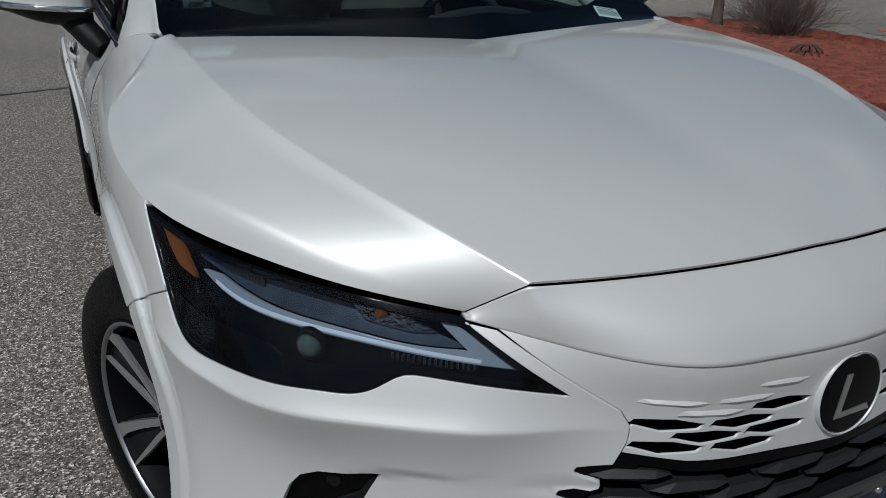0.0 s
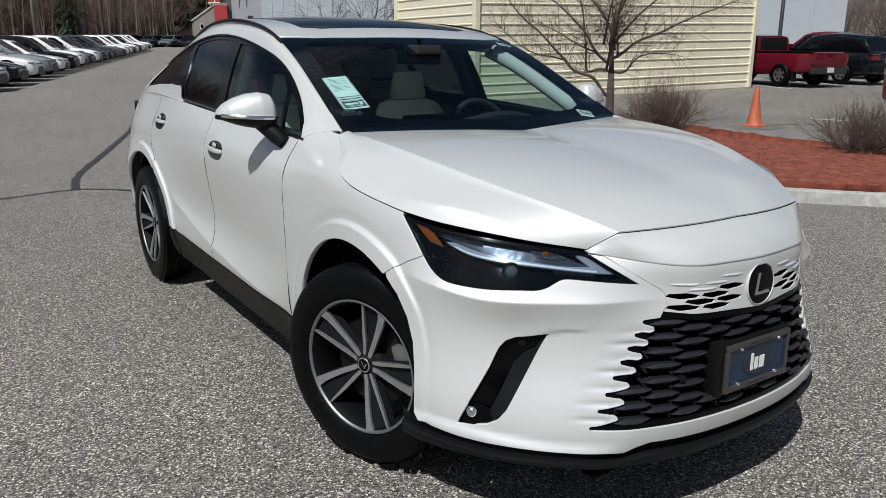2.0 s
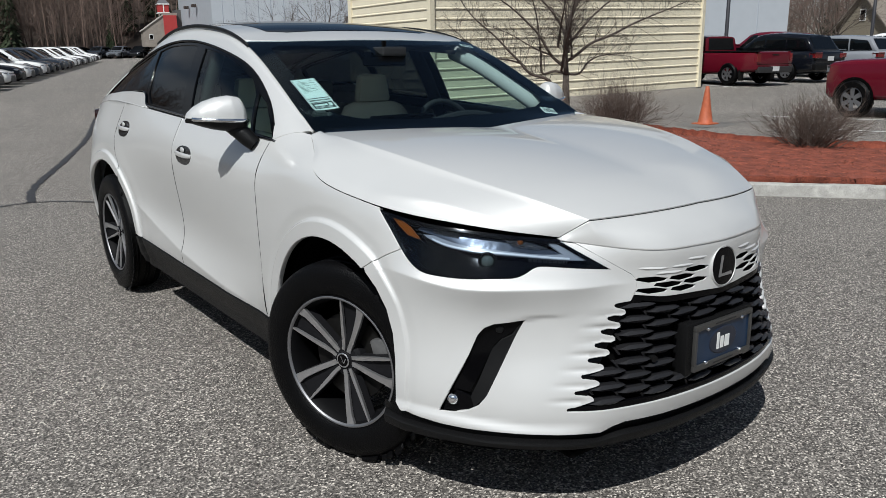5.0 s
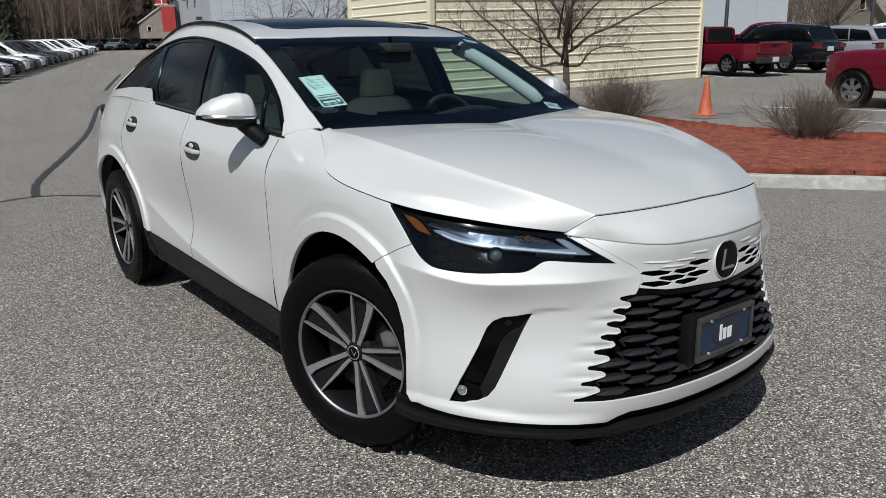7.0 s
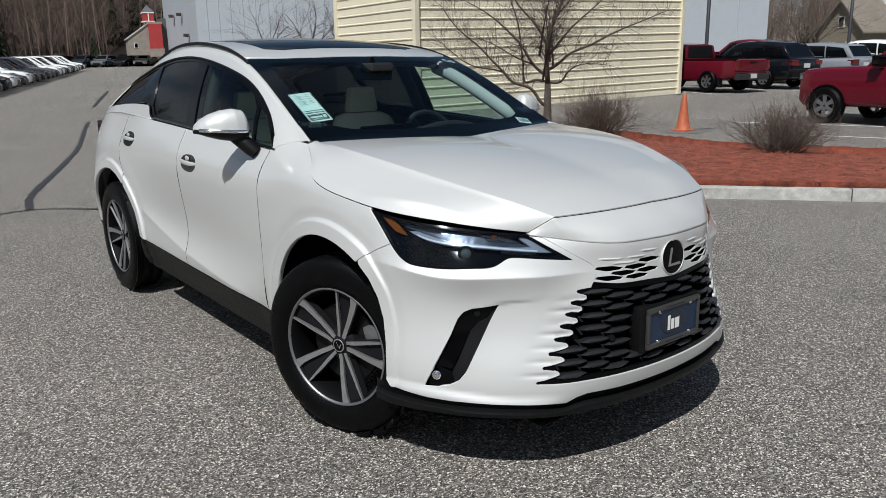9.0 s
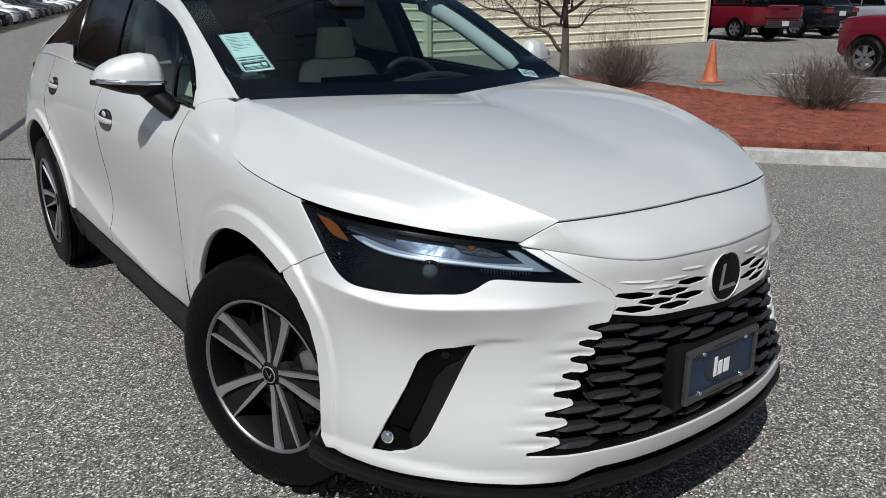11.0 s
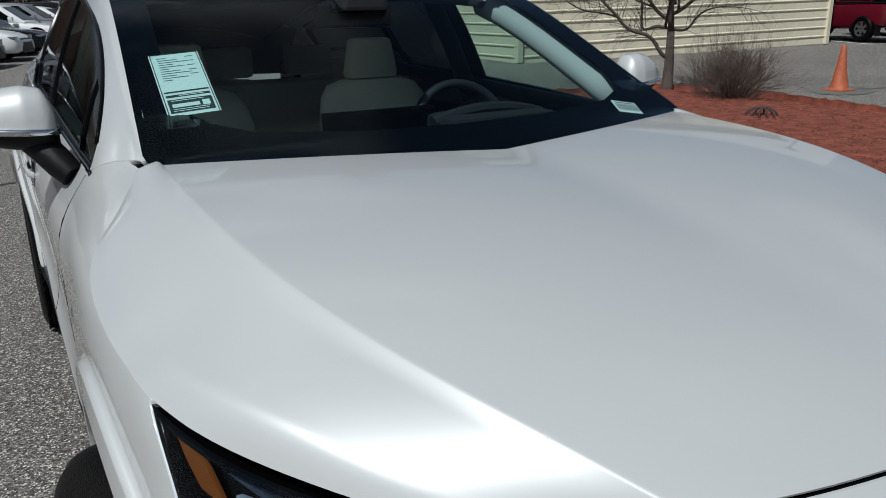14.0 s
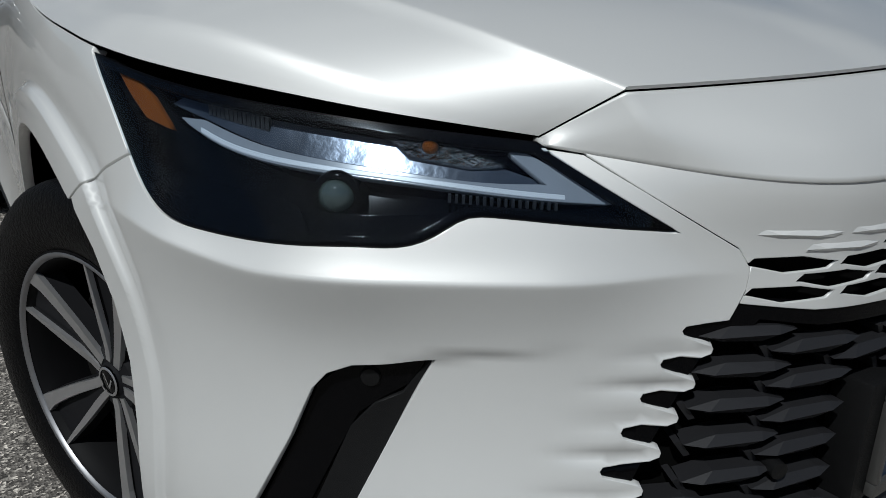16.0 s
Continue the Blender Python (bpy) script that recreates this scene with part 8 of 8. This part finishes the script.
        box(bm, sx * w * 0.98, sx * (w + 0.17), 0.30 * h, 0.30 * h + 0.14, sh + 0.02, sh + 0.16, 0.03)
        part("door_mirror", bm, body_m if kind != "pickup" else BLACK_PLASTIC, v, smooth=True, auto=40)
    bm = bmesh.new()
    if kind == "pickup":
        box(bm, -w * 0.50, w * 0.50, h - 0.10, h + 0.012, 0.20 * H, 0.40 * H, 0.02)
    else:
        # pinched grille, broad at its foot
        zs, ws = (0.15 * H, 0.23 * H, 0.31 * H, 0.40 * H), (0.62, 0.55, 0.42, 0.50)
        f = [[bm.verts.new((sx * w * q, h + 0.012 - (0.05 if z > 0.35 * H else 0.0), z)) for sx in (-1, 1)] for z, q in zip(zs, ws)]
        g = [[bm.verts.new((p.co.x, h - 0.25, p.co.z)) for p in row] for row in f]
        for i in range(3):
            bm.faces.new((f[i][0], f[i][1], f[i + 1][1], f[i + 1][0]))
            for sx in (0, 1):
                bm.faces.new((f[i][sx], f[i + 1][sx], g[i + 1][sx], g[i][sx]))
        bm.faces.new((f[3][0], f[3][1], g[3][1], g[3][0]))
        bm.faces.new((f[0][0], f[0][1], g[0][1], g[0][0]))
        bmesh.ops.recalc_face_normals(bm, faces=bm.faces)
    part("grille", bm, BLACK_PLASTIC, v)
    bm = bmesh.new()
    box(bm, -w * 0.92, w * 0.92, -h - 0.06, -h + 0.10, 0.24 * H, 0.36 * H, 0.03)
    part("rear_bumper", bm, mat("bumper_grey", (0.035, 0.035, 0.037), rough=0.4, metal=0.4) if kind == "pickup" else BLACK_PLASTIC, v, smooth=True, auto=40)
    bm = bmesh.new()
    box(bm, -0.15, 0.15, -h - 0.075 if kind == "pickup" else -h - 0.03, -h + 0.02, 0.27 * H if kind == "pickup" else 0.42 * H, 0.27 * H + 0.15 if kind == "pickup" else 0.42 * H + 0.15)
    part("number_plate", bm, SILVER_P, v)
    if kind == "pickup":
        bm = bmesh.new()
        box(bm, -w * 0.80, w * 0.80, -h * 0.92, -h * 0.12, 0.652 * H, 0.662 * H)
        part("bed_liner", bm, BLACK_PLASTIC, v)
        bm = bmesh.new()
        box(bm, -0.15, 0.15, -h - 0.02, -h + 0.02, 0.575 * H, 0.60 * H, 0.006)
        part("tailgate_handle", bm, BLACK_PLASTIC, v)
        for sx in (1, -1):
            bm = bmesh.new()
            box(bm, sx * w * 0.86, sx * w * 0.965, -h + 0.02, -h * 0.12, 0.645 * H, 0.672 * H, 0.008)
            part("bed_rail", bm, BLACK_PLASTIC, v, "black plastic bed rail cap", smooth=True, auto=40)
            bm = bmesh.new()
            box(bm, sx * (w - 0.20), sx * (w + 0.005), -wb / 2 + 0.02 * L - r - 0.13, -wb / 2 + 0.02 * L - r - 0.10, 0.16, 0.50, 0.006)
            part("mud_flap", bm, BLACK_PLASTIC, v)
            for yy in (-0.085 * h, 0.115 * h):
                bm = bmesh.new()
                tube(bm, [(sx * (w * 0.992), yy, z) for z in np.linspace(0.24 * H, 0.62 * H, 8)], 0.006, 5)
                part("door_gap", bm, DEEP_BLACK, v)
        bm = bmesh.new()
        box(bm, -w * 0.97, w * 0.97, -h - 0.004, -h + 0.03, 0.405 * H, 0.413 * H)
        part("tailgate_gap", bm, DEEP_BLACK, v)
    return v


def stand(v, x, y, head):
    """Stands a vehicle on the slope, its nose towards the compass-like angle head (degrees from +y to +x)."""
    v.matrix_world = pose(x, y, gz(x, y) + 0.004, 0, 0, -head)
    return v


RED_P = paint("red_paint", (0.098, 0.0035, 0.012))
t1 = stand(vehicle("pickup_truck", "older dark red pickup truck with a black bed liner", RED_P, 5.0, 1.75, 1.66, "pickup", 0.36), 22.6, 14.2, 8)
t2 = stand(vehicle("pickup_truck", "dark red crew-cab pickup with alloy wheels", paint("red_paint_b", (0.100, 0.0035, 0.012)), 5.25, 1.89, 1.80, "pickup", 0.375, 3.70), 14.60, 3.15, 8)
stand(vehicle("parked_suv", "black sport utility car with red tail lamps", paint("black_paint", (0.005, 0.006, 0.009)), 4.6, 1.84, 1.70, "suv", 0.35), 25.6, 13.7, 8)
stand(vehicle("parked_suv", "dark red sport utility car with roof rails", paint("maroon_paint", (0.10, 0.008, 0.02)), 4.8, 1.9, 1.80, "suv", 0.36), 31.6, 17.6, 8)
stand(vehicle("parked_wagon", "silver estate car with sloping tail", paint("silver_paint", (0.20, 0.21, 0.23)), 4.5, 1.78, 1.60, "wagon", 0.32), 29.2, 13.2, 8)
stand(vehicle("parked_suv", "white sport utility car", paint("white_paint", (0.75, 0.75, 0.74)), 4.6, 1.85, 1.68, "suv", 0.35), 33.0, 12.9, 8)
# row of new cars along the far side
COLS = [("white_paint", (0.75, 0.75, 0.74)), ("grey_paint", (0.10, 0.11, 0.125)), ("white_paint", (0.75, 0.75, 0.74)), ("black_paint", (0.005, 0.006, 0.009)), ("silver_paint", (0.20, 0.21, 0.23)), ("white_paint", (0.75, 0.75, 0.74)), ("navy_paint", (0.028, 0.034, 0.045)), ("grey_paint", (0.10, 0.11, 0.125))]
protos = {}
rr = random.Random(5)
order = [3, 4, 0, 3, 0, 4, 0, 3, 0, 6, 0, 6, 3, 6, 1, 6, 0, 0, 3, 0, 3, 0, 0, 5, 3, 5]
for i, c in enumerate(order):
    nm, col = COLS[c]
    words = {"white_paint": "white", "grey_paint": "dark grey", "black_paint": "black", "silver_paint": "silver", "navy_paint": "dark blue"}[nm]
    t = i * 2.72
    px, py = -1.6 + 0.306 * t - 0.95 * 2.25, 19.0 + 0.952 * t + 0.306 * 2.25
    kind = "suv" if i % 3 else "sedan"
    key = (nm, kind)
    if key not in protos:
        protos[key] = stand(vehicle("new_car", "new " + words + (" crossover" if kind == "suv" else " saloon") + " car parked in a row", paint(nm, col), 4.75, 1.87, 1.56 if kind == "suv" else 1.42, kind, 0.35), px, py, 108)
        tagged(protos[key], group="row of new cars")
    else:
        copy_thing(protos[key], pose(px, py, gz(px, py) + 0.004, 0, 0, -108))
for i in range(10):
    px, py = 9.5 + 2.5 * i, 107.0 - 0.35 * i
    key = [("black_paint", "suv"), ("grey_paint", "suv"), ("white_paint", "suv"), ("navy_paint", "suv"), ("black_paint", "suv")][(i * 3) % 5]
    if key in protos:
        copy_thing(protos[key], pose(px, py, gz(px, py) + 0.004, 0, 0, 140))

# ---- wooded hill behind ----
HILL = mat("leaf_litter", (0.060, 0.044, 0.034), rough=1.0, vary=0.6, scale=0.4, scale2=0.05, bump=0.3)


def hill_z(x, y):
    a = math.degrees(math.atan2(x + 2.4, y + 2.6))
    d = math.hypot(x + 2.4, y + 2.6)
    w = float(smooth(-75, -45, np.array(a))) * (1 - float(smooth(20, 42, np.array(a))))
    e = max(0.0, d - 112.0)
    return 0.10 + w * 26.0 * (1 - math.exp(-e / 70.0)) + w * 2.0 * noise.noise(Vector((x * 0.02, y * 0.02, 0))) * min(1, e / 20)


hv, hf = [], []
A, D = np.linspace(-80, 46, 64), np.r_[np.linspace(111, 200, 22), 240, 300, 400]
for d in D:
    for a in A:
        x, y = -2.4 + d * math.sin(math.radians(a)), -2.6 + d * math.cos(math.radians(a))
        hv.append((x, y, gz(min(x, 150), min(y, 160)) + hill_z(x, y) - 0.25))
na = len(A)
for j in range(len(D) - 1):
    for i in range(na - 1):
        hf.append((j * na + i, j * na + i + 1, (j + 1) * na + i + 1, (j + 1) * na + i))
tagged(mesh_ob("hillside", hv, [f[::-1] for f in hf], HILL), "brown leaf-littered wooded hillside", "hillside", kind="structure")
# unseen slope, added to close the car park's other sides in reflections
sv, sf = [], []
SA = np.linspace(80, 282, 80)
for j, (d, h) in enumerate(((58, 0.0), (66, 5.0), (80, 10.0), (110, 15.0), (160, 18.0))):
    for a in SA:
        x, y = -2.4 + d * math.sin(math.radians(a)), -2.6 + d * math.cos(math.radians(a))
        sv.append((x, y, h * (1 + 0.35 * noise.noise(Vector((x * 0.06, y * 0.06, 9.0)))) - 0.3))
for j in range(4):
    for i in range(79):
        sf.append((j * 80 + i, j * 80 + i + 1, (j + 1) * 80 + i + 1, (j + 1) * 80 + i))
tagged(mesh_ob("wooded_slope", sv, sf, HILL), "unseen brown slope added round the car park for reflections", "hillside", kind="structure")
rw = random.Random(31)
tv, tf = [], []
ev, ef = [], []


def limb(p, q, r0, r1):
    d = (q - p)
    a = d.orthogonal().normalized()
    b = d.normalized().cross(a)
    k = len(tv)
    for c, r in ((p, r0), (q, r1)):
        for j in range(3):
            an = 2 * math.pi * j / 3
            tv.append(tuple(c + (a * math.cos(an) + b * math.sin(an)) * r))
    for j in range(3):
        tf.append((k + j, k + (j + 1) % 3, k + 3 + (j + 1) % 3, k + 3 + j))


for i in range(2000):
    a, d = rw.uniform(-16, 34), 112 + 75 * rw.random() ** 1.8
    if i >= 1700:
        a, d = rw.uniform(56, 76), rw.uniform(112, 150)
    if a > 19.5 and a < 60 and d < 112:
        continue
    x, y = -2.4 + d * math.sin(math.radians(a)), -2.6 + d * math.cos(math.radians(a))
    if 15.6 < a < 21 and d < 119:
        continue
    z = gz(min(x, 150), min(y, 160)) + hill_z(x, y) - 0.3
    H = rw.uniform(9, 17) if i < 1700 else rw.uniform(6, 11)
    base = Vector((x, y, z))
    cedar = i == 40
    if cedar:
        x, y = -2.4 + 113 * math.sin(radians(14.9)), -2.6 + 113 * math.cos(radians(14.9))
        base, H = Vector((x, y, gz(x, y))), 5.2
    if rw.random() < 0.022 or cedar:
        # evergreen: tiers of drooping needled boughs
        n = 800
        for k in range(n):
            t = (k + rw.random()) / n
            an = rw.uniform(0, 2 * math.pi)
            rad = (1 - t) * H * 0.20 * rw.uniform(0.6, 1.1) + 0.2
            rad *= rw.uniform(0.45, 1.0)
            an2 = an + rw.uniform(-0.25, 0.25)
            c = base + Vector((math.cos(an) * rad * 0.55, math.sin(an) * rad * 0.55, 0.9 + t * (H - 1)))
            e = base + Vector((math.cos(an2) * rad, math.sin(an2) * rad, 0.6 + t * (H - 1) - rad * rw.uniform(0.05, 0.35)))
            s = Vector((-math.sin(an), math.cos(an), 0)) * rad * 0.13
            m = len(ev)
            ev.extend([tuple(c), tuple(e + s), tuple(e - s), tuple((c + e) / 2 + Vector((0, 0, -0.25)))])
            ef.extend([(m, m + 1, m + 2), (m, m + 2, m + 3), (m, m + 3, m + 1)])
        limb(base, base + Vector((0, 0, H)), 0.2, 0.03)
        continue
    top = base + Vector((rw.gauss(0, 0.8), rw.gauss(0, 0.8), H))
    limb(base, top, 0.10, 0.025)
    for k in range(16):
        t = rw.uniform(0.08, 0.98)
        p = base.lerp(top, t)
        an = rw.uniform(0, 2 * math.pi)
        l = H * 0.30 * (1.15 - t) * rw.uniform(0.6, 1.3)
        q = p + Vector((math.cos(an) * l, math.sin(an) * l, l * rw.uniform(0.5, 1.3)))
        limb(p, q, 0.024, 0.010)
        for j in range(6):
            p2 = p.lerp(q, rw.uniform(0.3, 1))
            q2 = p2 + Vector((rw.gauss(0, 0.7), rw.gauss(0, 0.7), rw.uniform(0.2, 1.4)))
            limb(p2, q2, 0.015, 0.009)
tagged(mesh_ob("bare_woods", tv, tf, mat("woods_bark", (0.125, 0.088, 0.072), rough=1.0, island=0.35), smooth=False), "leafless grey-brown woods on the hillside", "woods", kind="stuff")
tagged(mesh_ob("evergreens", ev, ef, mat("needle_green", (0.026, 0.036, 0.016), rough=1.0, island=0.4), smooth=False), "dark green conifers among the bare woods", "woods", kind="stuff")
for i, (x, y, h) in enumerate(((26.0, 55.0, 7.5), (29.0, 54.0, 8.0), (32.5, 53.0, 8.5), (75.0, 36.0, 11.0), (66.0, 33.0, 9.5), (80.0, 40.0, 12.0))):
    make_tree("bare_tree", x, y, gz(x, y), 40 + i, h, "leafless young tree beyond the car park", 0.11, 1.6, 6, 4)
